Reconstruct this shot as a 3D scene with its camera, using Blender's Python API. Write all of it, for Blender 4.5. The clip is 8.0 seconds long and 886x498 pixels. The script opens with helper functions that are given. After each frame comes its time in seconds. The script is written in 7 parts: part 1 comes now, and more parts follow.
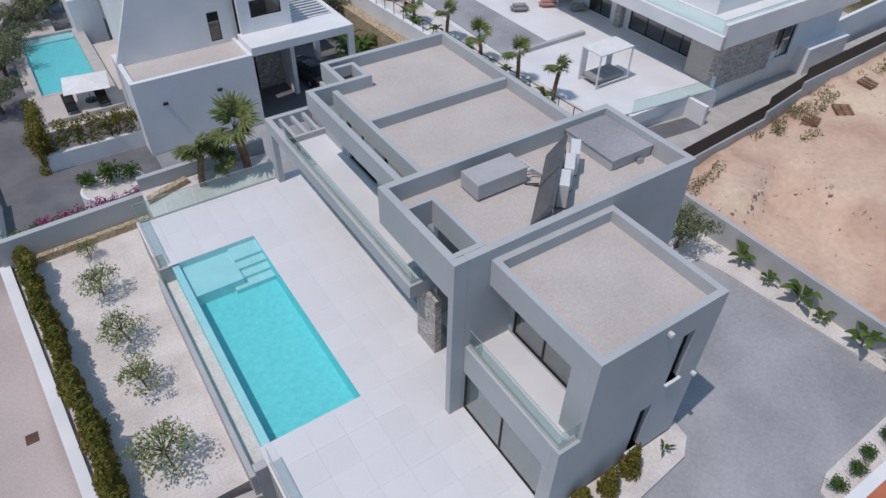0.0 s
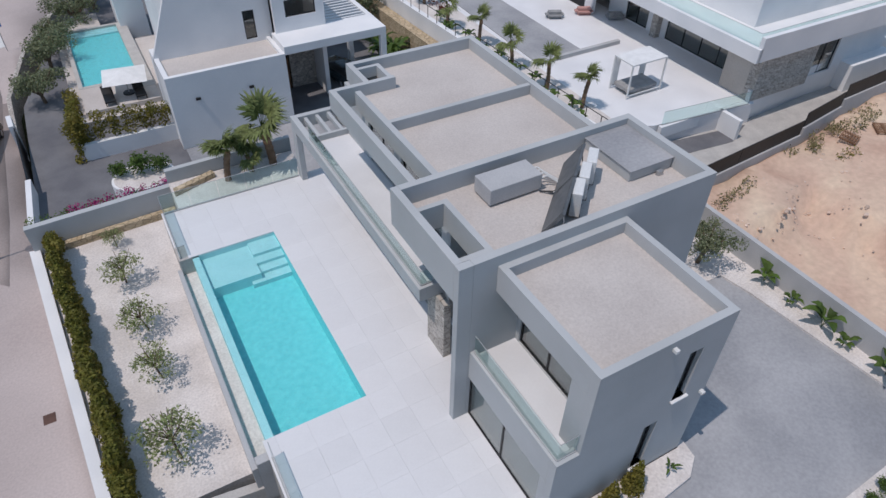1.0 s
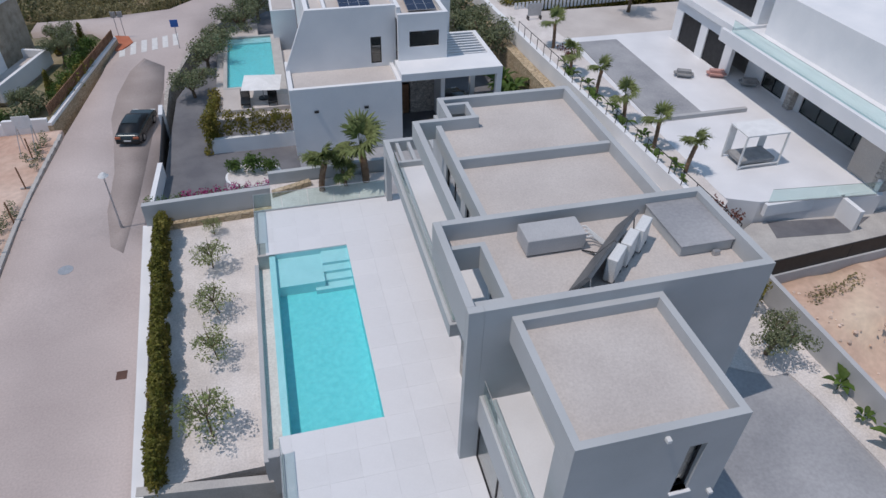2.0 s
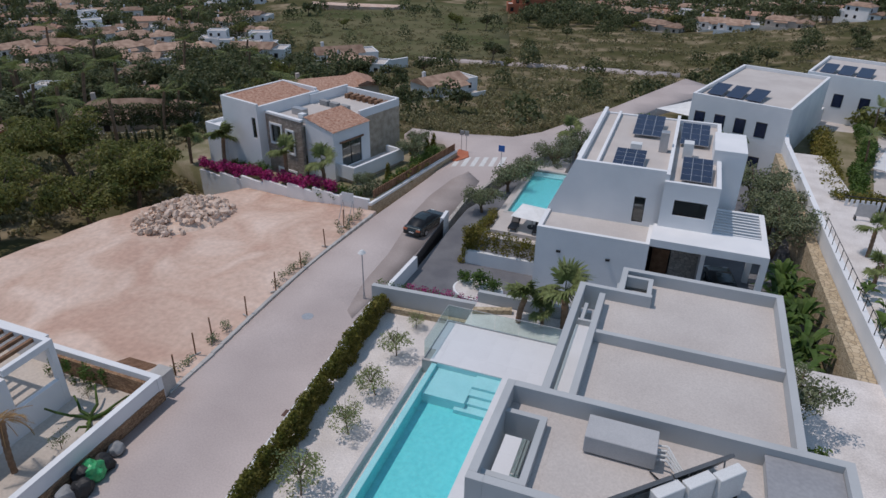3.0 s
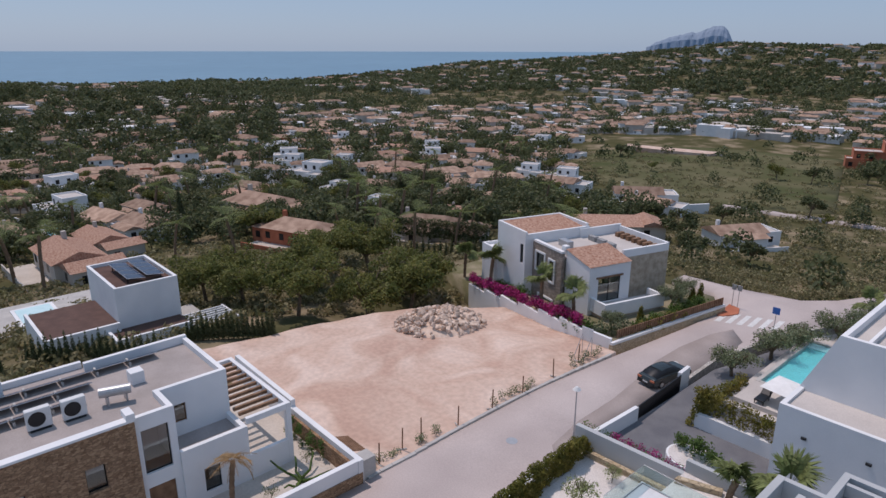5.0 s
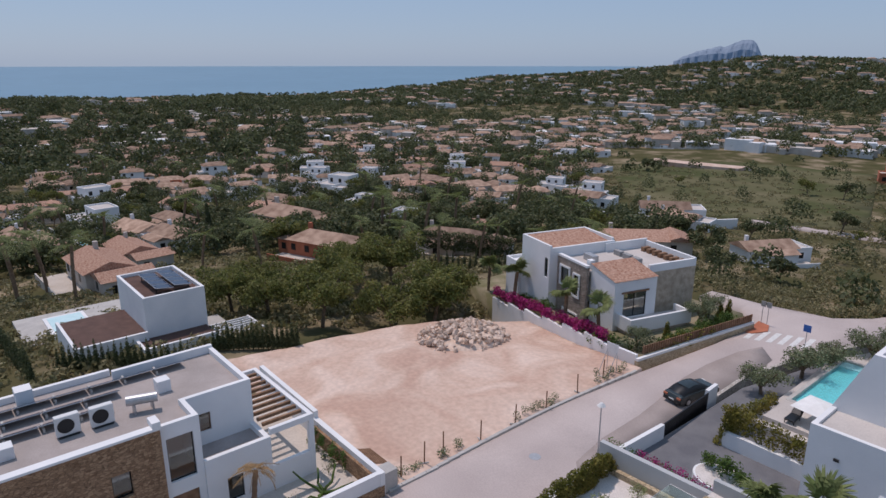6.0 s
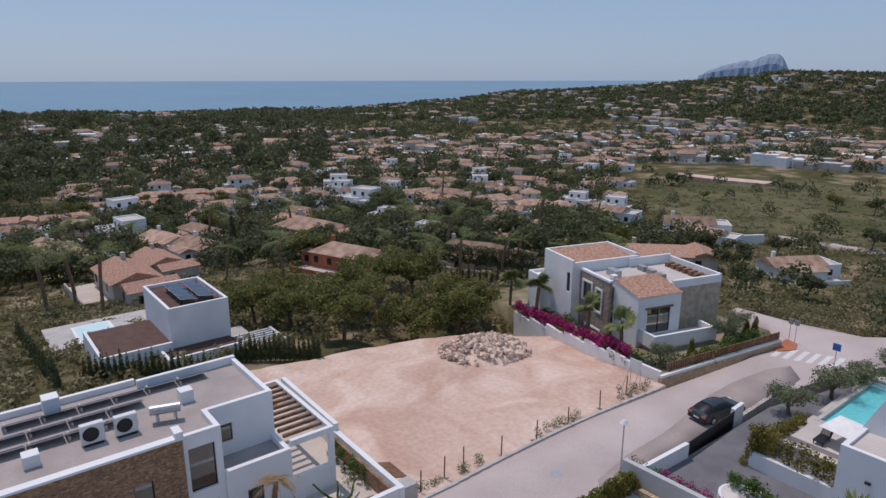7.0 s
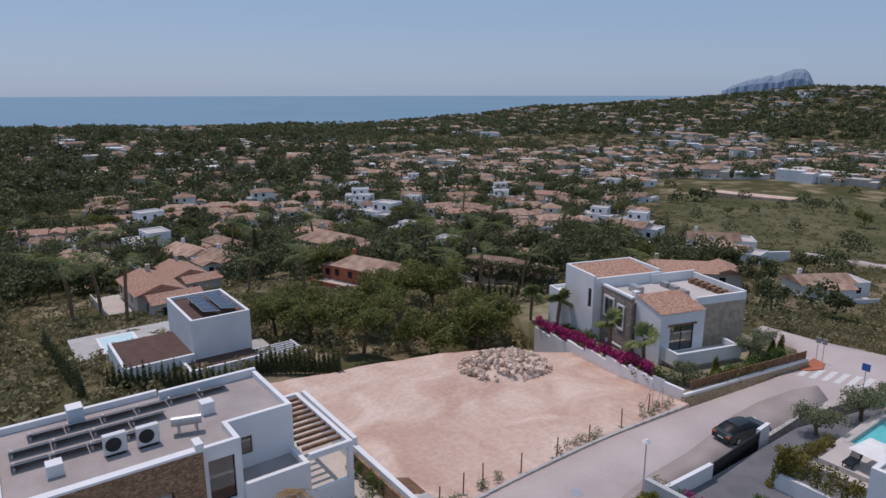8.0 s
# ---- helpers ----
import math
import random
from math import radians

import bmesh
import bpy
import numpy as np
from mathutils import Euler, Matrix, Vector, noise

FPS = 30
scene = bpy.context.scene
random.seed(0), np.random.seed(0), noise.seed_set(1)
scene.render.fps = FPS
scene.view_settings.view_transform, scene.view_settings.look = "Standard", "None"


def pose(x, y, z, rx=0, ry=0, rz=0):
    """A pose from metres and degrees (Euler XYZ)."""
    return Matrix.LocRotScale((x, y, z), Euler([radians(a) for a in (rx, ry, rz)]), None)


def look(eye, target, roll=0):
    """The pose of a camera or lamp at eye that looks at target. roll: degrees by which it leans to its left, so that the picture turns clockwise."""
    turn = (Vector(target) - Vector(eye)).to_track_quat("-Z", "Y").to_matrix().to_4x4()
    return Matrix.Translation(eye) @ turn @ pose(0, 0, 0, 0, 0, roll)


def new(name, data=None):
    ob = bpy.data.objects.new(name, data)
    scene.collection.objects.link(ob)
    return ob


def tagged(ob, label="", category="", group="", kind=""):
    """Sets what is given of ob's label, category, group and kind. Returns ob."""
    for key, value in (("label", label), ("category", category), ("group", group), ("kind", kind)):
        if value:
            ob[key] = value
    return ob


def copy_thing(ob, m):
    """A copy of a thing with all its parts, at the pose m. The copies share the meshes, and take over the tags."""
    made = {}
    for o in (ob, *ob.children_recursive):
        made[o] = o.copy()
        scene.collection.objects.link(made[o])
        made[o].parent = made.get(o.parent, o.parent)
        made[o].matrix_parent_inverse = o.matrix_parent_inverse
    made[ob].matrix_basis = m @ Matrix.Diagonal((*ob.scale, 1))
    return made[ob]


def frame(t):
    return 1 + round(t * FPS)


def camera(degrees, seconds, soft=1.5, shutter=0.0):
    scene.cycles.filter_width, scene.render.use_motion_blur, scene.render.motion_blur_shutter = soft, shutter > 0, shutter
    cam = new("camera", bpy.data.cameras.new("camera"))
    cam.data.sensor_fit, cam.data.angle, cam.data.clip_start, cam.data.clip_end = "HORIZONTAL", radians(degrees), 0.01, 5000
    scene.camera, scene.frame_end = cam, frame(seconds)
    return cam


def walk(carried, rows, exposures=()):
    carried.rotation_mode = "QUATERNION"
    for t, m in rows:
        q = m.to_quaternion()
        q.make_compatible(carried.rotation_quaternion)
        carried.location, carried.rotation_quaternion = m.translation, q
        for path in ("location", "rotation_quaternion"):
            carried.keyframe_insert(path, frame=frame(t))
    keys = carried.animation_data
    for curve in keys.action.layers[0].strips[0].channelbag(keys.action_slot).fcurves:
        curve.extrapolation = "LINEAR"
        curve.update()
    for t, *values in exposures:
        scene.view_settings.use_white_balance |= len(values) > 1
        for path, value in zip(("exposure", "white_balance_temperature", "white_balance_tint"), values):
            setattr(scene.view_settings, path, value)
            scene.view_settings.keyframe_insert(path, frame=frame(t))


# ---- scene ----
cam = camera(68.40, 8.0)
# seconds, eye (m), heading from +x, pitch and lean in degrees
PATH_ROWS = [
    (0, -5.667, -13.748, 20.683, 55.957, -42.027, 1.095),
    (0.5, -5.338, -13.959, 20.649, 57.796, -41.826, 1.041),
    (1, -4.956, -14.143, 20.636, 59.932, -41.703, 1.094),
    (1.2, -4.696, -14.286, 20.646, 61.463, -41.557, 1.152),
    (2.3, -0.339, -15.812, 21.408, 83.377, -37.246, 1.453),
    (2.5, 1.098, -15.849, 21.446, 90.242, -35.021, 1.229),
    (2.7, 2.975, -15.676, 21.651, 97.869, -32.642, 0.866),
    (3, 6.246, -15.119, 22.025, 110.234, -28.436, 0.784),
    (3.3, 8.536, -14.204, 22.399, 119.071, -25.423, 0.266),
    (3.5, 9.789, -13.583, 22.342, 124.447, -23.099, 0.486),
    (4, 10.398, -13.187, 22.411, 133.481, -19.375, 0.297),
    (4.5, 10.413, -13.199, 22.412, 136.353, -17.978, 0.177),
    (6, 10.443, -13.203, 22.379, 139.950, -16.033, 0.017),
    (6.5, 10.452, -13.207, 22.372, 140.971, -15.423, -0.038),
    (7, 10.440, -13.206, 22.379, 141.931, -14.836, -0.051),
    (7.5, 10.421, -13.209, 22.388, 142.831, -14.253, -0.053),
    (8, 10.416, -13.206, 22.402, 143.782, -13.585, -0.068),
]


def heading_pose(x, y, z, yaw, pitch, roll):
    a, b = radians(yaw), radians(pitch)
    way = (math.cos(b) * math.cos(a), math.cos(b) * math.sin(a), math.sin(b))
    return look((x, y, z), (x + way[0], y + way[1], z + way[2]), roll)


EXPOSURES = [(0.0, -0.42, 6350, 17), (1.0, -0.42, 6350, 17), (2.5, -0.5, 6350, 17), (3.0, -0.57, 6350, 17), (3.5, -0.5, 6500, 21), (4.5, -0.35, 6560, 22.5), (7.5, -0.37, 6520, 22.5), (8.0, -0.42, 6450, 22.5)]
walk(cam, [(t, heading_pose(*v)) for t, *v in PATH_ROWS], EXPOSURES)


# ---- light: a high summer sun from the sea side, clear sky ----
SUN_FROM = Vector((-0.385, -0.045, 0.922)).normalized()
world = bpy.data.worlds.new("sky")
scene.world = world
world.use_nodes = True
wn = world.node_tree.nodes
wl = world.node_tree.links
sky = wn.new("ShaderNodeTexSky")
sky.sky_type = "NISHITA"
sky.sun_disc = False
sky.sun_elevation = math.asin(SUN_FROM.z)
sky.sun_rotation = math.atan2(SUN_FROM.x, SUN_FROM.y)
sky.altitude = 150
sky.air_density, sky.dust_density, sky.ozone_density = 1.0, 0.6, 1.5
wn["Background"].inputs["Strength"].default_value = 0.11
haze = wn.new("ShaderNodeMix")
haze.data_type = "RGBA"
haze.inputs["Factor"].default_value = 0.7
haze.inputs[7].default_value = (3.0, 4.8, 6.8, 1)
wl.new(sky.outputs["Color"], haze.inputs[6])
wl.new(haze.outputs[2], wn["Background"].inputs["Color"])
sun_data = bpy.data.lights.new("sun", "SUN")
sun_data.energy, sun_data.angle, sun_data.color = 2.95, radians(0.6), (1.0, 0.925, 0.83)
sun = new("sun", sun_data)
sun.matrix_world = look(SUN_FROM * 300, (0, 0, 0))


# ---- materials ----
def mat(name, c1, c2, scale=1.0, rough=0.8, bump=0.15, fine=25.0, metal=0.0, spec=0.5, c3=None, piece=0.0, swirl=0.0, grain=0.2):
    """Noise-mottled surface: c1 and c2 mixed by coarse noise, fine grain on top, bump from the grain."""
    m = bpy.data.materials.new(name)
    m.use_nodes = True
    nt = m.node_tree
    n, l = nt.nodes, nt.links
    b = n["Principled BSDF"]
    co = n.new("ShaderNodeTexCoord")
    a = n.new("ShaderNodeTexNoise")
    a.inputs["Scale"].default_value, a.inputs["Detail"].default_value = scale, 5.0
    a.inputs["Distortion"].default_value = swirl
    l.new(co.outputs["Object"], a.inputs["Vector"])
    f = n.new("ShaderNodeTexNoise")
    f.inputs["Scale"].default_value, f.inputs["Detail"].default_value = fine, 3.0
    l.new(co.outputs["Object"], f.inputs["Vector"])
    ramp = n.new("ShaderNodeValToRGB")
    ramp.color_ramp.elements[0].position, ramp.color_ramp.elements[1].position = 0.34, 0.66
    ramp.color_ramp.elements[0].color, ramp.color_ramp.elements[1].color = (*c1, 1), (*c2, 1)
    if c3:
        e = ramp.color_ramp.elements.new(0.5)
        e.color = (*c3, 1)
    l.new(a.outputs["Fac"], ramp.inputs["Fac"])
    g = n.new("ShaderNodeMapRange")
    g.inputs["To Min"].default_value, g.inputs["To Max"].default_value = 1 - grain, 1 + grain
    l.new(f.outputs["Fac"], g.inputs["Value"])
    mul = n.new("ShaderNodeVectorMath")
    mul.operation = "SCALE"
    l.new(ramp.outputs["Color"], mul.inputs[0])
    last = g.outputs["Result"]
    if piece:
        oi = n.new("ShaderNodeObjectInfo")
        geo = n.new("ShaderNodeNewGeometry")
        add = n.new("ShaderNodeMath")
        add.operation = "ADD"
        l.new(oi.outputs["Random"], add.inputs[0])
        l.new(geo.outputs["Random Per Island"], add.inputs[1])
        fr = n.new("ShaderNodeMath")
        fr.operation = "FRACT"
        l.new(add.outputs[0], fr.inputs[0])
        pr = n.new("ShaderNodeMapRange")
        pr.inputs["To Min"].default_value, pr.inputs["To Max"].default_value = 1 - piece, 1 + piece
        l.new(fr.outputs[0], pr.inputs["Value"])
        pm = n.new("ShaderNodeMath")
        pm.operation = "MULTIPLY"
        l.new(last, pm.inputs[0])
        l.new(pr.outputs["Result"], pm.inputs[1])
        last = pm.outputs[0]
    l.new(last, mul.inputs["Scale"])
    l.new(mul.outputs["Vector"], b.inputs["Base Color"])
    b.inputs["Roughness"].default_value = rough
    b.inputs["Metallic"].default_value = metal
    b.inputs["Specular IOR Level"].default_value = spec
    if bump:
        bp = n.new("ShaderNodeBump")
        bp.inputs["Strength"].default_value, bp.inputs["Distance"].default_value = bump, 0.02
        l.new(f.outputs["Fac"], bp.inputs["Height"])
        l.new(bp.outputs["Normal"], b.inputs["Normal"])
    return m


def glass_mat(name, tint, rough=0.02, ripple=0.0, base=0.05):
    m = bpy.data.materials.new(name)
    m.use_nodes = True
    n, l = m.node_tree.nodes, m.node_tree.links
    n.remove(n["Principled BSDF"])
    t, g, mix, fr = (n.new("ShaderNode" + k) for k in ("BsdfTransparent", "BsdfGlossy", "MixShader", "LayerWeight"))
    t.inputs["Color"].default_value = (*tint, 1)
    g.inputs["Roughness"].default_value = rough
    fr.inputs["Blend"].default_value = 0.5
    pw, ad = n.new("ShaderNodeMath"), n.new("ShaderNodeMath")
    pw.operation, ad.operation = "POWER", "MULTIPLY_ADD"
    pw.inputs[1].default_value = 3.5
    ad.inputs[1].default_value, ad.inputs[2].default_value = 0.9, base
    if ripple:
        co, a, bp = (n.new("ShaderNode" + k) for k in ("TexCoord", "TexNoise", "Bump"))
        a.inputs["Scale"].default_value, a.inputs["Detail"].default_value, a.inputs["Distortion"].default_value = 5.5, 4.0, 1.5
        l.new(co.outputs["Object"], a.inputs["Vector"])
        l.new(a.outputs["Fac"], bp.inputs["Height"])
        bp.inputs["Strength"].default_value, bp.inputs["Distance"].default_value = ripple, 0.1
        l.new(bp.outputs["Normal"], g.inputs["Normal"])
        l.new(bp.outputs["Normal"], fr.inputs["Normal"])
    l.new(fr.outputs["Facing"], pw.inputs[0])
    l.new(pw.outputs[0], ad.inputs[0])
    l.new(ad.outputs[0], mix.inputs["Fac"])
    l.new(t.outputs["BSDF"], mix.inputs[1])
    l.new(g.outputs["BSDF"], mix.inputs[2])
    l.new(mix.outputs["Shader"], n["Material Output"].inputs["Surface"])
    return m


def leaf_mat(name, c1, c2, trans=0.35):
    m = mat(name, c1, c2, 0.8, 0.6, 0.0, 6.0, piece=0.35, spec=0.3)
    n, l = m.node_tree.nodes, m.node_tree.links
    t, mix = n.new("ShaderNodeBsdfTranslucent"), n.new("ShaderNodeMixShader")
    b = n["Principled BSDF"]
    l.new(b.inputs["Base Color"].links[0].from_socket, t.inputs["Color"])
    mix.inputs["Fac"].default_value = trans
    l.new(b.outputs["BSDF"], mix.inputs[1])
    l.new(t.outputs["BSDF"], mix.inputs[2])
    l.new(mix.outputs["Shader"], n["Material Output"].inputs["Surface"])
    return m


M = dict(
    grey=mat("grey_render", (0.425, 0.44, 0.445), (0.48, 0.495, 0.5), 0.4, 0.85, 0.12, 30, spec=0.25, grain=0.07),
    cap=mat("grey_cap_stone", (0.42, 0.42, 0.425), (0.48, 0.48, 0.48), 0.8, 0.7, 0.1, 30, spec=0.3),
    white=mat("white_render", (0.72, 0.73, 0.74), (0.8, 0.8, 0.8), 0.4, 0.85, 0.1, 25, spec=0.25, grain=0.06),
    gravel=mat("roof_gravel", (0.5, 0.455, 0.425), (0.58, 0.535, 0.5), 0.35, 0.95, 0.8, 14, spec=0.1, grain=0.2),
    marl=mat("white_gravel", (0.6, 0.555, 0.525), (0.72, 0.675, 0.645), 0.7, 0.95, 0.9, 11, spec=0.1, grain=0.3),
    terrace=mat("pale_porcelain", (0.68, 0.68, 0.69), (0.76, 0.76, 0.77), 0.35, 0.5, 0.03, 12, spec=0.35, piece=0.025, grain=0.04),
    asphalt=mat("fresh_asphalt", (0.32, 0.272, 0.253), (0.4, 0.342, 0.32), 0.3, 0.95, 0.4, 10, spec=0.15),
    road=mat("worn_asphalt", (0.43, 0.365, 0.345), (0.53, 0.46, 0.435), 0.12, 0.95, 0.4, 10, spec=0.15),
    kerb=mat("concrete_kerb", (0.42, 0.4, 0.38), (0.5, 0.48, 0.45), 1.0, 0.9, 0.3, 14, spec=0.2),
    concrete=mat("driveway_concrete", (0.27, 0.275, 0.29), (0.4, 0.4, 0.41), 0.25, 0.75, 0.1, 8, spec=0.3),
    dirt=mat("bare_dirt", (0.52, 0.35, 0.275), (0.68, 0.53, 0.445), 0.13, 0.98, 0.8, 2.4, spec=0.05, c3=(0.595, 0.435, 0.35), swirl=1.4, grain=0.24),
    sand=mat("yellow_dirt", (0.5, 0.33, 0.25), (0.7, 0.55, 0.41), 0.13, 0.98, 0.9, 3.0, spec=0.05, swirl=1.2, c3=(0.6, 0.43, 0.33), grain=0.2),
    scrub=mat("dry_scrub", (0.075, 0.075, 0.035), (0.29, 0.23, 0.155), 0.09, 1.0, 0.6, 1.0, spec=0.0, c3=(0.105, 0.095, 0.05)),
    field=mat("green_field", (0.08, 0.09, 0.042), (0.16, 0.145, 0.085), 0.04, 1.0, 0.5, 0.6, spec=0.0),
    stone=mat("rubble_stone", (0.36, 0.29, 0.22), (0.52, 0.44, 0.35), 1.5, 0.95, 0.5, 9, spec=0.1, piece=0.25),
    tile=mat("terracotta_tile", (0.3, 0.15, 0.1), (0.5, 0.33, 0.25), 3.5, 0.9, 0.4, 6, spec=0.15, piece=0.15),
    pooltile=mat("turquoise_mosaic", (0.19, 0.66, 0.69), (0.25, 0.74, 0.76), 4.0, 0.4, 0.05, 20, spec=0.4),
    poolpale=mat("pale_pool_tile", (0.5, 0.72, 0.74), (0.58, 0.78, 0.8), 1.2, 0.4, 0.05, 20, spec=0.4),
    water=glass_mat("pool_water", (0.8, 0.985, 0.99), 0.06, 0.6, 0.03),
    rail_glass=glass_mat("rail_glass", (0.86, 0.95, 0.94), base=0.05),
    window_glass=glass_mat("window_glass", (0.72, 0.77, 0.77), base=0.12),
    frame=mat("dark_aluminium", (0.02, 0.021, 0.023), (0.03, 0.031, 0.034), 3, 0.4, 0.0, 20, 0.6),
    panelback=mat("dark_panel_back", (0.13, 0.135, 0.14), (0.17, 0.175, 0.18), 3, 0.5, 0.05, 20, 0.3),
    steel=mat("galvanised_steel", (0.42, 0.43, 0.44), (0.5, 0.5, 0.51), 4, 0.45, 0.05, 20, 0.6),
    acwhite=mat("enamelled_white_metal", (0.66, 0.67, 0.66), (0.72, 0.72, 0.71), 3, 0.45, 0.02, 30),
    black=mat("black_plastic", (0.012, 0.012, 0.013), (0.02, 0.02, 0.021), 3, 0.6, 0.1, 30),
    wood=mat("weathered_wood", (0.16, 0.08, 0.04), (0.27, 0.15, 0.085), 2.0, 0.8, 0.3, 14),
    pv=mat("solar_cells", (0.012, 0.018, 0.045), (0.02, 0.03, 0.07), 2.0, 0.15, 0.0, 20, spec=0.7),
    bark=mat("bark", (0.11, 0.075, 0.05), (0.2, 0.15, 0.1), 3.0, 0.95, 0.6, 12),
    palmbark=mat("palm_bark", (0.16, 0.1, 0.06), (0.26, 0.17, 0.11), 4.0, 0.95, 0.8, 14),
    olive=leaf_mat("olive_leaves", (0.14, 0.17, 0.085), (0.24, 0.26, 0.15)),
    olivelight=leaf_mat("young_olive_leaves", (0.2, 0.25, 0.1), (0.36, 0.39, 0.18)),
    rubble=mat("broken_limestone", (0.5, 0.37, 0.29), (0.66, 0.53, 0.44), 1.2, 0.95, 0.4, 9, spec=0.1, piece=0.22),
    oldtile=mat("faded_terracotta", (0.25, 0.16, 0.115), (0.43, 0.3, 0.225), 0.5, 0.9, 0.3, 5, spec=0.1, piece=0.3),
    tawny=leaf_mat("dry_scrub_leaves", (0.17, 0.165, 0.07), (0.34, 0.29, 0.16)),
    bagfilm=mat("green_plastic_film", (0.03, 0.3, 0.1), (0.06, 0.42, 0.16), 4.0, 0.35, 0.2, 12),
    hedge=leaf_mat("hedge_leaves", (0.13, 0.135, 0.022), (0.28, 0.22, 0.05)),
    green=leaf_mat("green_leaves", (0.06, 0.115, 0.022), (0.12, 0.18, 0.04)),
    pine=leaf_mat("pine_needles", (0.062, 0.085, 0.034), (0.15, 0.155, 0.068)),
    slopepine=leaf_mat("slope_pine_needles", (0.1, 0.125, 0.03), (0.24, 0.23, 0.07), 0.45),
    palm=leaf_mat("palm_fronds", (0.13, 0.175, 0.055), (0.24, 0.27, 0.1)),
    dry=leaf_mat("dry_fronds", (0.3, 0.19, 0.09), (0.42, 0.29, 0.15)),
    pink=leaf_mat("bougainvillea_bracts", (0.3, 0.015, 0.11), (0.5, 0.05, 0.24)),
    redleaf=leaf_mat("red_foliage", (0.12, 0.03, 0.02), (0.2, 0.06, 0.035)),
    sea=mat("sea_water", (0.12, 0.235, 0.32), (0.14, 0.26, 0.345), 0.002, 0.35, 0.0, 0.02, spec=0.3),
    # headland: blue of the distant haze is put into the base colour
    hazed_rock=mat("far_rock_haze_tint", (0.21, 0.27, 0.35), (0.25, 0.31, 0.39), 0.01, 1.0, 0.0, 0.05, spec=0.0),
    car=mat("dark_car_paint", (0.03, 0.042, 0.046), (0.036, 0.05, 0.054), 1, 0.25, 0.0, 20, 0.3, 0.6),
    fabric=mat("pale_fabric", (0.7, 0.7, 0.69), (0.78, 0.78, 0.77), 2, 0.95, 0.2, 40),
    darkroof=mat("brown_roof_deck", (0.085, 0.045, 0.035), (0.12, 0.065, 0.05), 1.0, 0.9, 0.2, 20),
    redfab=mat("salmon_fabric", (0.45, 0.25, 0.22), (0.52, 0.3, 0.27), 2, 0.95, 0.2, 40),
    greyfab=mat("grey_fabric", (0.25, 0.25, 0.25), (0.33, 0.33, 0.33), 2, 0.95, 0.2, 40),
    paint=mat("white_road_paint", (0.6, 0.59, 0.57), (0.7, 0.69, 0.67), 2, 0.8, 0.1, 20),
    blue=mat("blue_sign", (0.02, 0.12, 0.42), (0.03, 0.15, 0.48), 2, 0.5, 0.0, 20),
    orange=mat("ochre_render", (0.5, 0.33, 0.18), (0.58, 0.4, 0.24), 0.5, 0.9, 0.1, 20),
    redrender=mat("red_render", (0.4, 0.12, 0.06), (0.5, 0.17, 0.09), 0.5, 0.9, 0.1, 20),
)


def stone_wall_mat(name, c1, c2, scale):
    """Dry-laid stone: cells with their own tone and sunk joints."""
    m = bpy.data.materials.new(name)
    m.use_nodes = True
    n, l = m.node_tree.nodes, m.node_tree.links
    b = n["Principled BSDF"]
    co, v, e, mix, bp, nz = (n.new("ShaderNode" + k) for k in ("TexCoord", "TexVoronoi", "TexVoronoi", "ValToRGB", "Bump", "TexNoise"))
    mp = n.new("ShaderNodeMapping")
    mp.inputs["Scale"].default_value = (1, 1, 1.9)
    l.new(co.outputs["Object"], mp.inputs["Vector"])
    for q in (v, e):
        q.inputs["Scale"].default_value = scale
        l.new(mp.outputs["Vector"], q.inputs["Vector"])
    e.feature = "DISTANCE_TO_EDGE"
    mix.color_ramp.elements[0].color, mix.color_ramp.elements[1].color = (*c1, 1), (*c2, 1)
    l.new(v.outputs["Color"], mix.inputs["Fac"])
    k = n.new("ShaderNodeMapRange")
    k.inputs["From Max"].default_value, k.inputs["To Min"].default_value = 0.08, 0.45
    l.new(e.outputs["Distance"], k.inputs["Value"])
    s = n.new("ShaderNodeVectorMath")
    s.operation = "SCALE"
    l.new(mix.outputs["Color"], s.inputs[0])
    l.new(k.outputs["Result"], s.inputs["Scale"])
    l.new(s.outputs["Vector"], b.inputs["Base Color"])
    l.new(k.outputs["Result"], bp.inputs["Height"])
    bp.inputs["Strength"].default_value, bp.inputs["Distance"].default_value = 0.8, 0.05
    l.new(bp.outputs["Normal"], b.inputs["Normal"])
    b.inputs["Roughness"].default_value = 0.95
    return m


M["stonewall"] = stone_wall_mat("laid_stone", (0.2, 0.11, 0.06), (0.47, 0.3, 0.18), 4.6)
M["palestone"] = stone_wall_mat("pale_laid_stone", (0.38, 0.34, 0.3), (0.62, 0.58, 0.53), 3.0)
M["ochrestone"] = stone_wall_mat("ochre_laid_stone", (0.42, 0.32, 0.2), (0.6, 0.49, 0.34), 3.0)
M["paving"] = mat("grey_paving", (0.125, 0.125, 0.137), (0.185, 0.185, 0.195), 0.5, 0.9, 0.3, 12)
M["roofgrey"] = mat("grey_pink_gravel", (0.34, 0.3, 0.28), (0.42, 0.37, 0.35), 0.5, 0.95, 0.6, 18, spec=0.1)
M["cream"] = mat("cream_render", (0.48, 0.43, 0.38), (0.58, 0.53, 0.48), 0.3, 0.9, 0.1, 10, spec=0.15)
M["greystone"] = stone_wall_mat("grey_brown_stone", (0.22, 0.17, 0.14), (0.46, 0.39, 0.33), 3.2)
M["yard"] = mat("pale_sand_yard", (0.5, 0.44, 0.38), (0.58, 0.52, 0.46), 0.3, 0.98, 0.4, 6, spec=0.05)
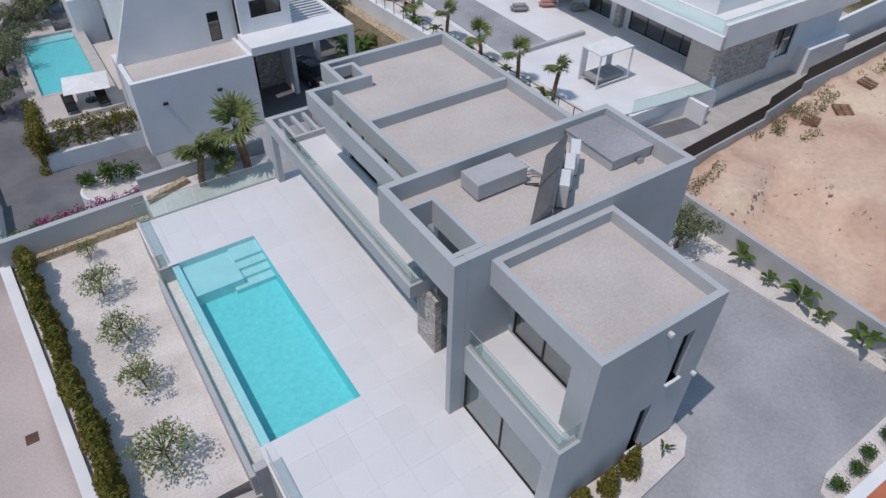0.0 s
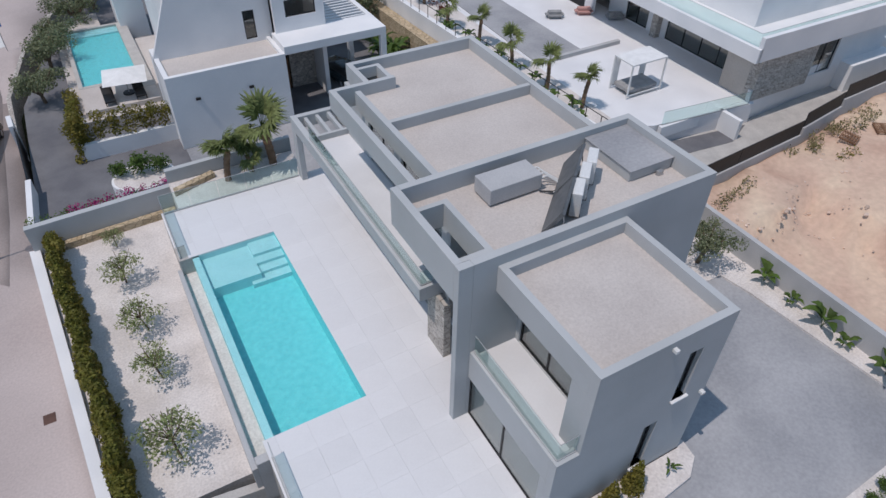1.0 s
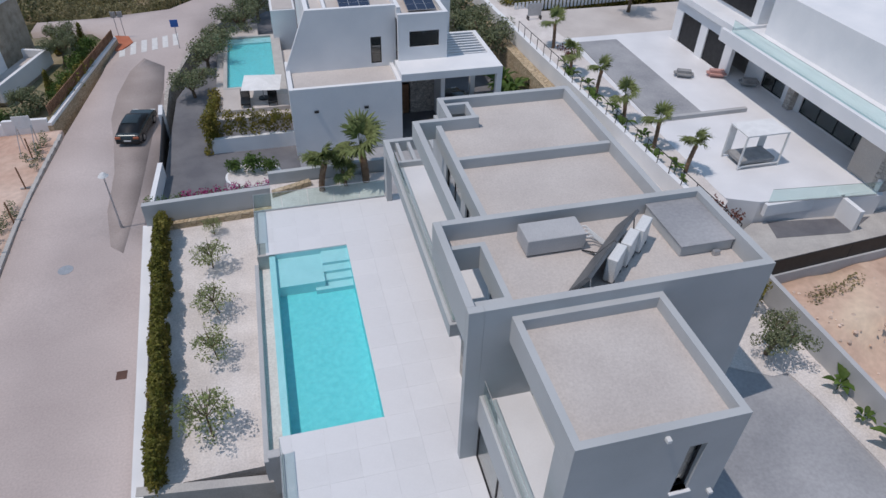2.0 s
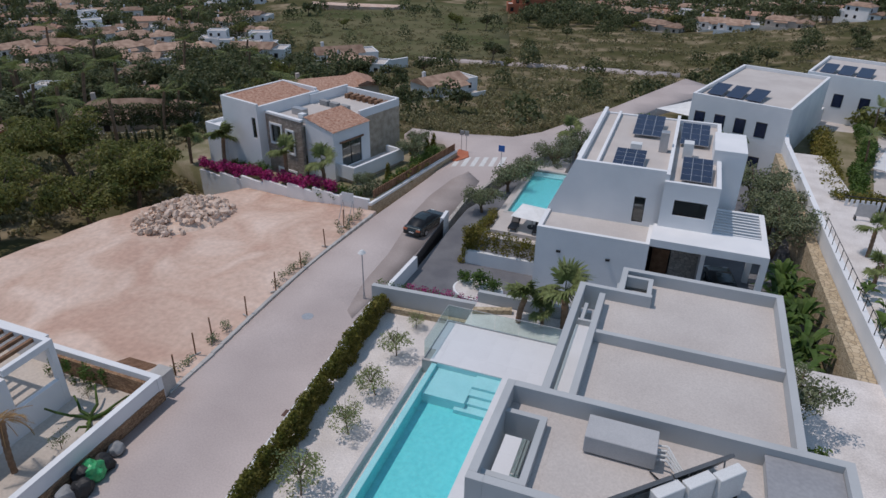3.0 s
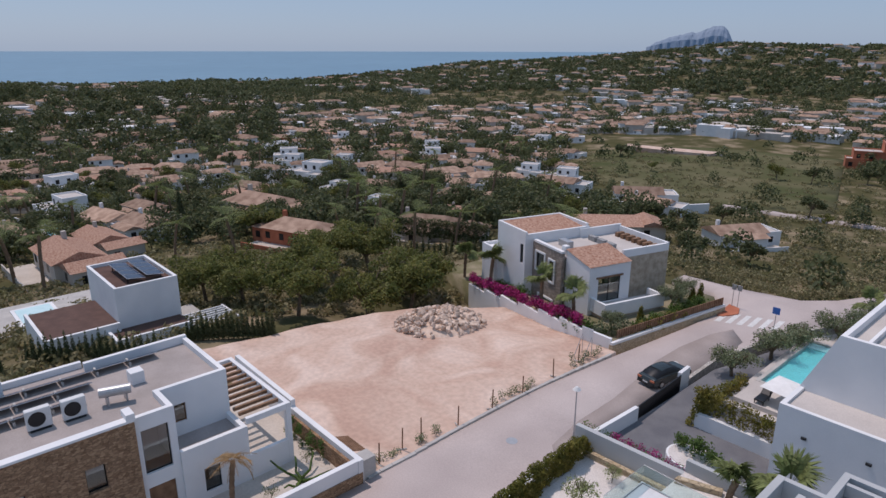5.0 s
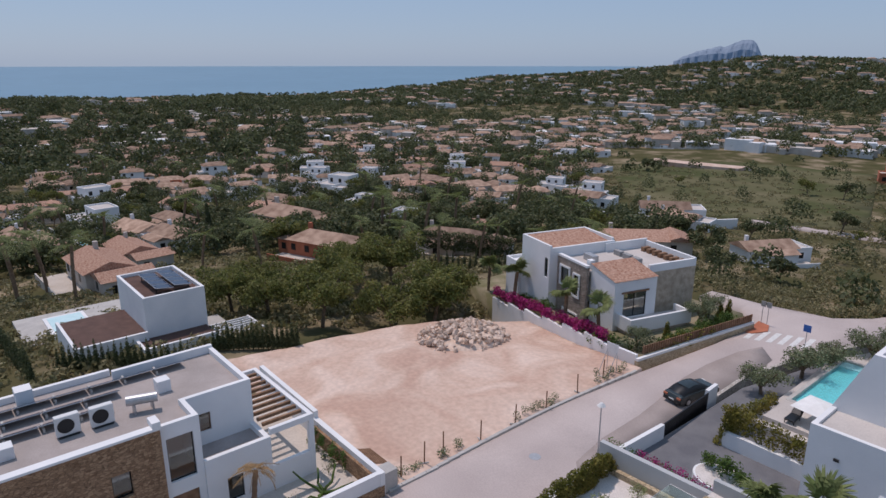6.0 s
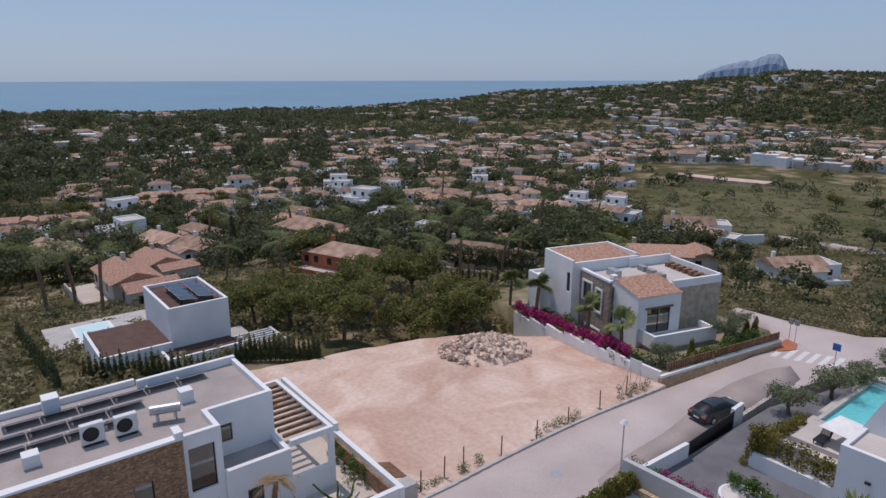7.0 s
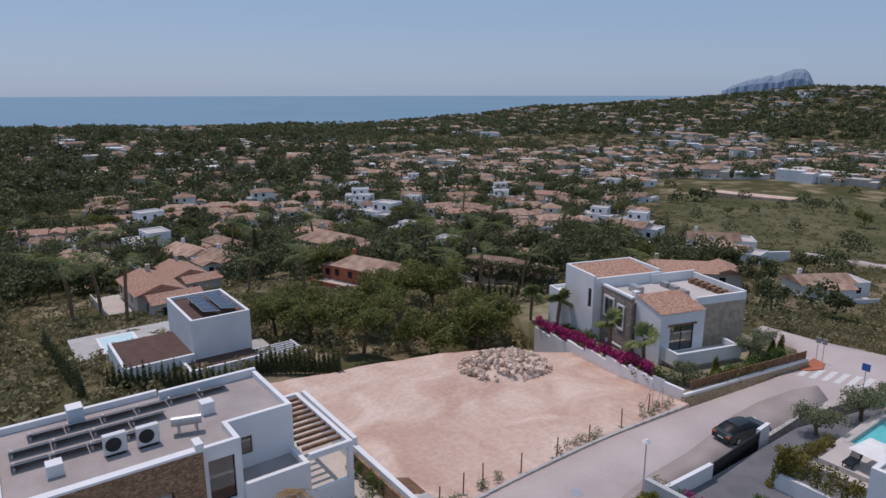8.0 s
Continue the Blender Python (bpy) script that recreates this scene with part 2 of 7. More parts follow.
M["drygrass"] = mat("dry_garden_soil", (0.16, 0.15, 0.08), (0.32, 0.27, 0.19), 0.3, 1.0, 0.6, 4, spec=0.0)


# ---- builders ----
def thing(name, at, label, category, group="", kind=""):
    e = new(name)
    e.location = at
    return tagged(e, label, category, group, kind)


def mesh_of(name, bm, material):
    me = bpy.data.meshes.new(name)
    bm.to_mesh(me)
    bm.free()
    for m in material if isinstance(material, (list, tuple)) else (material,):
        me.materials.append(m)
    return me


def base_of(ob):
    at = Vector((0, 0, 0))
    while ob:
        at += ob.location
        ob = ob.parent
    return at


def part(name, bm, material, parent=None, label=""):
    """Links a bmesh in world coordinates as one mesh object under a thing or a part."""
    at = base_of(parent)
    if at.length:
        bmesh.ops.translate(bm, verts=bm.verts, vec=-at)
    ob = new(name, mesh_of(name, bm, material))
    ob.parent = parent
    return tagged(ob, label)


def setting(name, bm, material, label, category):
    ob = new(name, mesh_of(name, bm, material))
    return tagged(ob, label, category, kind="structure")


def bx(bm, x0, x1, y0, y1, z0, z1, mi=0):
    v = [bm.verts.new(p) for p in ((x0, y0, z0), (x1, y0, z0), (x1, y1, z0), (x0, y1, z0), (x0, y0, z1), (x1, y0, z1), (x1, y1, z1), (x0, y1, z1))]
    for f in ((3, 2, 1, 0), (4, 5, 6, 7), (0, 1, 5, 4), (1, 2, 6, 5), (2, 3, 7, 6), (3, 0, 4, 7)):
        bm.faces.new([v[i] for i in f]).material_index = mi
    return bm


def box(*a):
    return bx(bmesh.new(), *a)


def soft_box(x0, x1, y0, y1, z0, z1, r=0.03, seg=2):
    bm = box(x0, x1, y0, y1, z0, z1)
    bmesh.ops.bevel(bm, geom=bm.edges[:], offset=r, segments=seg, affect="EDGES", clamp_overlap=True)
    return bm


def turned(bm, m):
    bmesh.ops.transform(bm, matrix=m, verts=bm.verts)
    return bm


def prism(points, z0, z1):
    """An upright prism over a plan polygon (anticlockwise)."""
    bm = bmesh.new()
    lo = [bm.verts.new((x, y, z0)) for x, y in points]
    hi = [bm.verts.new((x, y, z1)) for x, y in points]
    bm.faces.new(hi)
    bm.faces.new(lo[::-1])
    k = len(points)
    for i in range(k):
        bm.faces.new((lo[i], lo[(i + 1) % k], hi[(i + 1) % k], hi[i]))
    return bm


def bar(bm, a, b, r, seg=8, r2=None):
    """A round bar from a to b."""
    a, b = Vector(a), Vector(b)
    q = (b - a).to_track_quat("Z", "Y").to_matrix()
    rings = []
    for p, rad in ((a, r), (b, r if r2 is None else r2)):
        rings.append([bm.verts.new(p + q @ Vector((rad * math.cos(2 * math.pi * i / seg), rad * math.sin(2 * math.pi * i / seg), 0))) for i in range(seg)])
    for i in range(seg):
        bm.faces.new((rings[0][i], rings[0][(i + 1) % seg], rings[1][(i + 1) % seg], rings[1][i]))
    bm.faces.new(rings[0][::-1])
    bm.faces.new(rings[1])
    return bm


def wall(bm, axis, c0, c1, u0, u1, z0, z1, holes=()):
    """A wall slab across axis between c0 and c1, along u and z, with openings (u0, u1, z0, z1) cut through."""
    us = sorted({u0, u1, *[h[0] for h in holes], *[h[1] for h in holes]})
    zs = sorted({z0, z1, *[h[2] for h in holes], *[h[3] for h in holes]})
    nu, nz = len(us) - 1, len(zs) - 1

    def solid(i, j):
        if not (0 <= i < nu and 0 <= j < nz):
            return False
        u, z = (us[i] + us[i + 1]) / 2, (zs[j] + zs[j + 1]) / 2
        return not any(h[0] < u < h[1] and h[2] < z < h[3] for h in holes)

    vs = {}

    def v(i, j, k):
        if (i, j, k) not in vs:
            c = (c0, c1)[k]
            vs[i, j, k] = bm.verts.new((c, us[i], zs[j]) if axis == "x" else (us[i], c, zs[j]))
        return vs[i, j, k]

    for i in range(nu):
        for j in range(nz):
            if not solid(i, j):
                continue
            for k in (0, 1):
                bm.faces.new([v(i, j, k), v(i + 1, j, k), v(i + 1, j + 1, k), v(i, j + 1, k)])
            for di, dj, e0, e1 in ((-1, 0, (i, j), (i, j + 1)), (1, 0, (i + 1, j), (i + 1, j + 1)), (0, -1, (i, j), (i + 1, j)), (0, 1, (i, j + 1), (i + 1, j + 1))):
                if not solid(i + di, j + dj):
                    bm.faces.new([v(*e0, 0), v(*e1, 0), v(*e1, 1), v(*e0, 1)])
    bmesh.ops.recalc_face_normals(bm, faces=bm.faces[:])
    return bm


def parapet(x0, x1, y0, y1, z0, z1, t=0.28):
    """A closed ring of low wall round a flat roof."""
    bm = bmesh.new()
    lo, hi = [], []
    for pts in (((x0, y0), (x1, y0), (x1, y1), (x0, y1)), ((x0 + t, y0 + t), (x1 - t, y0 + t), (x1 - t, y1 - t), (x0 + t, y1 - t))):
        lo.append([bm.verts.new((*p, z0)) for p in pts])
        hi.append([bm.verts.new((*p, z1)) for p in pts])
    for i in range(4):
        j = (i + 1) % 4
        bm.faces.new((hi[0][i], hi[0][j], hi[1][j], hi[1][i]))
        bm.faces.new((lo[0][i], lo[1][i], lo[1][j], lo[0][j]))
        bm.faces.new((lo[0][i], lo[0][j], hi[0][j], hi[0][i]))
        bm.faces.new((lo[1][j], lo[1][i], hi[1][i], hi[1][j]))
    return bm


def P(parent, name, material, x0, x1, y0, y1, z0, z1, r=0.012, label=""):
    """One box-shaped part with eased edges."""
    return part(name, soft_box(x0, x1, y0, y1, z0, z1, r, 1), M[material], parent, label)


def W(parent, material, axis, c0, c1, u0, u1, z0, z1, holes=(), name="wall", label=""):
    """One wall part with its openings."""
    return part(name, wall(bmesh.new(), axis, c0, c1, u0, u1, z0, z1, holes), M[material], parent, label)


def window(parent, axis, c, u0, u1, z0, z1, splits=1, depth=0.08, name="window", material=None, label=""):
    """A framed window in an opening: frame bars, and a pane for each light."""
    def b(bm, a0, a1, d0, d1, lo, hi):
        return bx(bm, *((d0, d1, a0, a1) if axis == "x" else (a0, a1, d0, d1)), lo, hi)
    f, w = bmesh.new(), 0.06
    d0, d1 = c - depth / 2, c + depth / 2
    b(f, u0, u1, d0, d1, z0, z0 + w), b(f, u0, u1, d0, d1, z1 - w, z1)
    for i in range(splits + 1):
        u = u0 + (u1 - u0 - w) * i / splits
        b(f, u, u + w, d0, d1, z0 + w, z1 - w)
    win = part(name, f, material or M["frame"], parent, label)
    for i in range(splits):
        a0 = u0 + (u1 - u0 - w) * i / splits + w
        a1 = u0 + (u1 - u0 - w) * (i + 1) / splits
        part("pane", b(bmesh.new(), a0, a1, c - 0.012, c + 0.012, z0 + w, z1 - w), M["window_glass"], win)
    return win


def glass_rail(name, pts, z, h, label, pane=1.6, parent=None):
    """A frameless glass railing along plan points: panes, with slim steel clamps."""
    rail = parent or thing(name, (pts[0][0], pts[0][1], z), label, "railing")
    for (ax, ay), (bx_, by) in zip(pts, pts[1:]):
        run = math.hypot(bx_ - ax, by - ay)
        k = max(1, round(run / pane))
        ang = math.atan2(by - ay, bx_ - ax)
        for i in range(k):
            s0, s1 = run * i / k + 0.012, run * (i + 1) / k - 0.012
            bm = box(s0, s1, -0.009, 0.009, 0.0, h)
            turned(bm, Matrix.Translation((ax, ay, z)) @ Matrix.Rotation(ang, 4, "Z"))
            part("pane", bm, M["rail_glass"], rail)
        bm = box(0, run, -0.03, 0.03, -0.0, 0.07)
        turned(bm, Matrix.Translation((ax, ay, z)) @ Matrix.Rotation(ang, 4, "Z"))
        part("base_channel", bm, M["cap"], rail)
        part("top_edge", bar(bmesh.new(), (ax, ay, z + h), (bx_, by, z + h), 0.014, 5), M["steel"], rail)
    return rail


rng = np.random.default_rng(7)


def leaf_mesh(name, clumps, n, size, material, flat=0.35, seed=1):
    """Many small leaf blades on the shells of ellipsoid clumps (x, y, z, rx, ry, rz)."""
    g = np.random.default_rng(seed)
    c = np.array(clumps, float)
    pick = g.choice(len(c), n, p=(c[:, 3] * c[:, 4]) / (c[:, 3] * c[:, 4]).sum())
    d = g.normal(size=(n, 3))
    d /= np.linalg.norm(d, axis=1)[:, None]
    r = g.random(n) ** flat
    p = c[pick, :3] + d * c[pick, 3:] * r[:, None]
    a = g.normal(size=(n, 3)) * 0.7 + d * 0.6 + np.array([0, 0, 0.5])
    a /= np.linalg.norm(a, axis=1)[:, None]
    u = np.cross(a, g.normal(size=(n, 3)))
    u /= np.linalg.norm(u, axis=1)[:, None] + 1e-9
    w = np.cross(a, u)
    s = size * (0.6 + 0.8 * g.random(n))[:, None]
    v = np.stack([p - u * s, p - w * s * 0.5, p + u * s, p + w * s * 0.5], 1).reshape(-1, 3)
    me = bpy.data.meshes.new(name)
    me.from_pydata(v.tolist(), [], np.arange(n * 4).reshape(-1, 4).tolist())
    me.materials.append(material)
    return me


def limbs(bm, base, h, r, k, spread, g, seg=6):
    """A crooked trunk and k limbs; gives the limb ends."""
    base = Vector(base)
    mid = base + Vector((g.normal() * 0.08 * h, g.normal() * 0.08 * h, h * 0.45))
    bar(bm, base - Vector((0, 0, 0.15)), mid, r, seg, r * 0.75)
    ends = []
    for i in range(k):
        a = 2 * math.pi * (i + 0.4 * g.random()) / k
        e = mid + Vector((math.cos(a) * spread * (0.5 + 0.5 * g.random()), math.sin(a) * spread * (0.5 + 0.5 * g.random()), h * (0.3 + 0.3 * g.random())))
        bar(bm, mid, e, r * 0.55, seg, r * 0.2)
        ends.append(e)
    return ends


def tree_proto(name, label, category, h, spread, r, k, leaves, size, material, seed, clump=0.5, low=0.0, group=""):
    """A tree at the origin: tapered trunk with limbs, and a crown of leaf clumps."""
    g = np.random.default_rng(seed)
    t = thing(name, (0, 0, 0), label, category, group)
    bm = bmesh.new()
    ends = limbs(bm, (0, 0, 0), h, r, k, spread, g)
    part("trunk", bm, M["bark"], t)
    cl = []
    for e in ends:
        for _ in range(3):
            q = clump * (0.6 + 0.6 * g.random())
            o = g.normal(size=3) * clump * 0.55
            cl.append((e.x + o[0], e.y + o[1], e.z + o[2] * 0.6 - low, q, q, q * 0.75))
    me = leaf_mesh("crown", cl, leaves, size, material, seed=seed)
    c = new("crown", me)
    c.parent = t
    return t


def frond_mesh(length, droop, width, material, seed, blades=28):
    """A feather palm frond along +x, arching down."""
    g = np.random.default_rng(seed)
    bm = bmesh.new()
    pts = []
    for i in range(7):
        s = i / 6
        pts.append(Vector((length * (s - 0.12 * s * s), 0, length * (0.42 * s - droop * s * s))))
    for a, b in zip(pts, pts[1:]):
        bar(bm, a, b, 0.018, 4, 0.012)
    for i in range(blades):
        s = 0.18 + 0.82 * i / blades
        j = min(5, int(s * 6))
        o = pts[j].lerp(pts[j + 1], s * 6 - j)
        for side in (-1, 1):
            w = width * math.sin(math.pi * min(1, 0.15 + 0.85 * s)) * (0.8 + 0.4 * g.random()) + 0.08
            tip = o + Vector((w * 0.55, side * w, -w * (0.1 + 0.25 * g.random())))
            k = Vector((0.026, 0, 0.0)) * (length / 1.6)
            v = [bm.verts.new(p) for p in (o - k, o + k, tip)]
            bm.faces.new(v)
    return mesh_of("frond", bm, material)


def fan_mesh(length, material, seed, blades=17):
    """A fan palm leaf along +x: bare stalk and a fan of narrow pleated blades."""
    g = np.random.default_rng(seed)
    bm = bmesh.new()
    o = Vector((length * 0.5, 0, 0.03 * length))
    bar(bm, (0, 0, 0), o, 0.016, 4, 0.01)
    for i in range(blades):
        a = radians(-118 + 236 * i / (blades - 1) + 4 * g.normal())
        r = length * 0.55 * (0.72 + 0.28 * math.cos(a * 0.7)) * (0.88 + 0.24 * g.random())
        d = Vector((math.cos(a), math.sin(a), 0))
        s = Vector((-d.y, d.x, 0)) * length * 0.04
        m = o + d * r * 0.55 + Vector((0, 0, 0.05 * length))
        tip = o + d * r + Vector((0, 0, -length * (0.06 + 0.12 * g.random())))
        v = [bm.verts.new(p) for p in (o, m - s, tip, m + s)]
        bm.faces.new((v[0], v[1], v[3]))
        bm.faces.new((v[1], v[2], v[3]))
    return mesh_of("frond", bm, material)


def palm_proto(name, label, h, length, n, material, seed, r=0.14, droop=0.55, width=0.4, lean=0.0, bark=None, group="", skirt=0, fan=False):
    g = np.random.default_rng(seed)
    t = thing(name, (0, 0, 0), label, "palm", group)
    bm = bmesh.new()
    k = 7
    top = Vector((lean, 0, h))
    for i in range(k):
        a, b = Vector((lean * (i / k) ** 2, 0, h * i / k - (0.1 if i == 0 else 0))), Vector((lean * ((i + 1) / k) ** 2, 0, h * (i + 1) / k))
        bar(bm, a, b, r * 1.12, 8, r * 0.9)
    part("trunk", bm, bark or M["palmbark"], t)
    ms = [fan_mesh(length * (0.9 + 0.12 * j), material, seed + j) if fan else frond_mesh(length, droop + 0.12 * j, width, material, seed + j) for j in range(3)]
    for i in range(n):
        f = new("frond", ms[i % 3])
        f.parent = t
        up = (104 - 138 * ((i * 0.618) % 1)) if fan else 68 - 88 * ((i * 0.618) % 1)
        f.matrix_basis = Matrix.Translation(top) @ Matrix.Rotation(2 * math.pi * (i * 0.381966 + 0.03 * g.random()), 4, "Z") @ Matrix.Rotation(radians(-up * 0.8), 4, "Y")
    return t


def put(proto, x, y, z, turn=0.0, s=1.0, label=""):
    """A copy of a prototype at a place, turned and scaled."""
    c = copy_thing(proto, pose(x, y, z, 0, 0, turn))
    c.scale = (s, s, s)
    if label:
        c["label"] = label
    return c


def scatter(proto, spots):
    """Places a prototype and its copies: (x, y, z, turn, scale) each; the first spot takes the prototype itself."""
    for x, y, z, a, k in spots[1:]:
        put(proto, x, y, z, a, k)
    x, y, z, a, k = spots[0]
    proto.matrix_basis = pose(x, y, z, 0, 0, a)
    proto.scale = (k, k, k)


def bush(name, label, category, clumps, n, size, material, seed, group=""):
    """Foliage on clumps in world coordinates, one object."""
    base = np.array(clumps, float)
    o = base[:, :3].mean(0)
    o[2] = (base[:, 2] - base[:, 5]).min()
    base[:, :3] -= o
    ob = new(name, leaf_mesh(name, base, n, size, material, seed=seed))
    ob.location = o
    return tagged(ob, label, category, group)


# ---- ground: one sheet to the horizon ----
CX, CY = 10.4, -13.2


def smooth(a, b, x):
    t = min(1.0, max(0.0, (x - a) / (b - a)))
    return t * t * (3 - 2 * t)


def lerp_table(tab, x):
    for (a, u), (b, v) in zip(tab, tab[1:]):
        if x <= b:
            return u + (v - u) * max(0.0, min(1.0, (x - a) / (b - a)))
    return tab[-1][1]


RIDGE = [(0, -4), (60, -4), (90, 30), (107, 22), (115, 30), (125, 6), (135, -12), (141, -30), (150, -41), (165, -50), (180, -52), (220, -20), (270, -5), (360, -4)]
MIDDLE = [(0, -4), (60, -6), (90, -24), (107, -28), (141, -29), (153, -22), (165, -16), (180, -14), (230, -6), (360, -4)]
FALL = [(0, -4.7), (62, -4.9), (75, -7), (110, -10.5), (170, -17), (325, -25.5), (600, -28)]


def ter(x, y):
    """Height of the land at (x, y)."""
    dx, dy = x - CX, y - CY
    d, a = math.hypot(dx, dy), math.degrees(math.atan2(dy, dx)) % 360
    near = -4.7 + 1.0 * smooth(6, 17, x)
    fall = lerp_table(FALL, d)
    open_side = smooth(60, 95, a) * (1 - smooth(185, 230, a))
    z = near + (fall + 4.7) * open_side
    if d > 325:
        k = smooth(325, 600, d)
        z = z * (1 - k) + lerp_table(MIDDLE, a) * k
    if d > 600:
        k = smooth(600, 1400, d)
        z = z * (1 - k) + lerp_table(RIDGE, a) * k
    if d > 1400:
        z -= 60 * smooth(1400, 2000, d)
    z -= 2.4 * smooth(17, 23, -x) * (1 - smooth(44, 54, -x)) * smooth(18, 26, y) * (1 - smooth(58, 70, y))
    if d > 90:
        z += 2.2 * noise.noise((x * 0.012, y * 0.012, 0.3)) * smooth(90, 300, d) + 9 * noise.noise((x * 0.003, y * 0.003, 4.0)) * smooth(500, 1000, d)
    return z


def build_terrain():
    bm = bmesh.new()
    rad = [0.01] + [4.0 * i for i in range(1, 31)]
    while rad[-1] < 2300:
        rad.append(rad[-1] * 1.045)
    rings = []
    for r in rad:
        ring = []
        for i in range(240):
            a = 2 * math.pi * i / 240
            x, y = CX + r * math.cos(a), CY + r * math.sin(a)
            ring.append(bm.verts.new((x, y, ter(x, y))))
        rings.append(ring)
    for p, q in zip(rings, rings[1:]):
        for i in range(240):
            f = bm.faces.new((p[i], q[i], q[(i + 1) % 240], p[(i + 1) % 240]))
            f.smooth = True
    return setting("ground", bm, M["scrub"], "dry scrubland with low bushes falling towards the valley", "ground")


build_terrain()


def sheet(points, name, material, label, category, lift=0.05, step=4.0, skirt=0.6, height=None, relief=0.0):
    """A ground sheet over a plan polygon, fine enough to follow its height, with a skirt below."""
    bm = bmesh.new()
    vs = [bm.verts.new((x, y, 0)) for x, y in points]
    bm.faces.new(vs)
    xs, ys = [p[0] for p in points], [p[1] for p in points]
    for axis, lo, hi in ((Vector((1, 0, 0)), min(xs), max(xs)), (Vector((0, 1, 0)), min(ys), max(ys))):
        c = lo + step
        while c < hi:
            bmesh.ops.bisect_plane(bm, geom=bm.verts[:] + bm.edges[:] + bm.faces[:], plane_co=axis * c, plane_no=axis)
            c += step
    bmesh.ops.triangulate(bm, faces=[f for f in bm.faces if len(f.verts) > 4])
    for v in bm.verts:
        z = (height or ter)(v.co.x, v.co.y)
        v.co.z = z + lift + relief * noise.noise((v.co.x * 0.16, v.co.y * 0.16, 2.0)) + 0.4 * relief * noise.noise((v.co.x * 0.5, v.co.y * 0.5, 7.0))
    for f in bm.faces:
        f.smooth = True
    edge = [e for e in bm.edges if e.is_boundary]
    r = bmesh.ops.extrude_edge_only(bm, edges=edge)
    for v in r["geom"]:
        if isinstance(v, bmesh.types.BMVert):
            v.co.z -= skirt
    bmesh.ops.recalc_face_normals(bm, faces=bm.faces[:])
    return setting(name, bm, material, label, category)


def road_z(x, y):
    return -3.8 - 0.016 * max(0.0, y - 12)


def lot_z(x, y):
    return -4.05 - 0.012 * max(0.0, y - 12) - 0.02 * max(0.0, -x - 24) - 0.1 * max(0.0, y - 22) * smooth(20, 36, -x)


# road past the gardens, bending away at the crossing
ROAD = [(-18.6, -60), (-5.2, -60), (-8.75, -14), (-9.8, 0.3), (-11.0, 17.6), (-11.2, 24), (-11.2, 38), (-10.4, 46), (-8.5, 54), (-4.0, 66), (3, 84), (12, 100), (6, 106), (-3, 82), (-10.2, 65.5), (-13, 62.2), (-20, 60.6), (-26, 60.4), (-26, 57.6), (-20.5, 57.0), (-17.2, 53), (-17.6, 45), (-18.6, 34), (-19.2, 24), (-18.8, 10)]
sheet(ROAD, "road", M["road"], "sun-bleached asphalt road with worn edges", "road", 0, 5.0, 1.2, road_z)
# building plot of bare earth across the road
LOT = [(-18.9, 6.8), (-19.3, 24), (-19.0, 35.0), (-22.9, 35.4), (-36.4, 39.0), (-39.0, 35.0), (-41.4, 29.2), (-43.3, 18.7), (-44.6, 8.2), (-45.2, 6.9)]
sheet(LOT, "ground_2", M["dirt"], "bare pinkish building plot with wheel tracks", "ground", 0.0, 1.0, 4.0, lot_z, 0.34)
# excavated plot behind the drive
PIT = [(19.15, -40), (70, -40), (70, 8.2), (37, 6.1), (32.3, 5.4), (20.2, 4.5), (19.15, 4.4)]


def pit_z(x, y):
    """A ledge of fill along the wall above a dug-out floor."""
    n = 1.6 * noise.noise((x * 0.35, y * 0.35, 5.0)) + 0.6 * noise.noise((x * 1.1, y * 1.1, 8.0))
    inside = min(29.6 + 0.35 * y * (y < 0) * 0.3 - x, 1.2 - y + 0.05 * (x - 25)) + n
    return -1.75 - 1.5 * smooth(-0.5, 0.9, inside) + 0.05 * max(0.0, min(18.0, x - 30)) + 0.35 * smooth(-1.0, -3.5, inside) * noise.noise((x * 0.5, y * 0.5, 1.0))


sheet(PIT, "ground_3", M["sand"], "excavated yellow earth plot with crumbling banks", "ground", 0.1, 0.9, 3.0, pit_z, 0.22)
# darker strip of newer asphalt along the garden side
sheet([(-12.6, 17.9), (-12.3, 24), (-12.2, 33), (-12.0, 41), (-12.3, 46), (-14.3, 48.3), (-15.2, 45.5), (-15.7, 40.4), (-15.6, 36), (-14.9, 32), (-14.3, 27.5), (-14.1, 22.6), (-13.4, 18.7)], "road_3", M["asphalt"], "darker strip of newer asphalt in the road", "road", 0.012, 5.0, 0.01, road_z)
# sea and the far headland
bm = bmesh.new()
prev = None
for i in range(25):
    d = 1450 + (4850 - 1450) * i / 24
    z = -52 + (-8.5 + 52) * (d - 1450) / 3400
    row = [bm.verts.new((CX + d * math.cos(radians(a)), CY + d * math.sin(radians(a)), z)) for a in range(84, 232, 4)]
    if prev:
        for j in range(len(row) - 1):
            bm.faces.new((prev[j], row[j], row[j + 1], prev[j + 1])).smooth = True
    prev = row
setting("water", bm, M["sea"], "calm hazy blue sea out to the horizon", "sea")


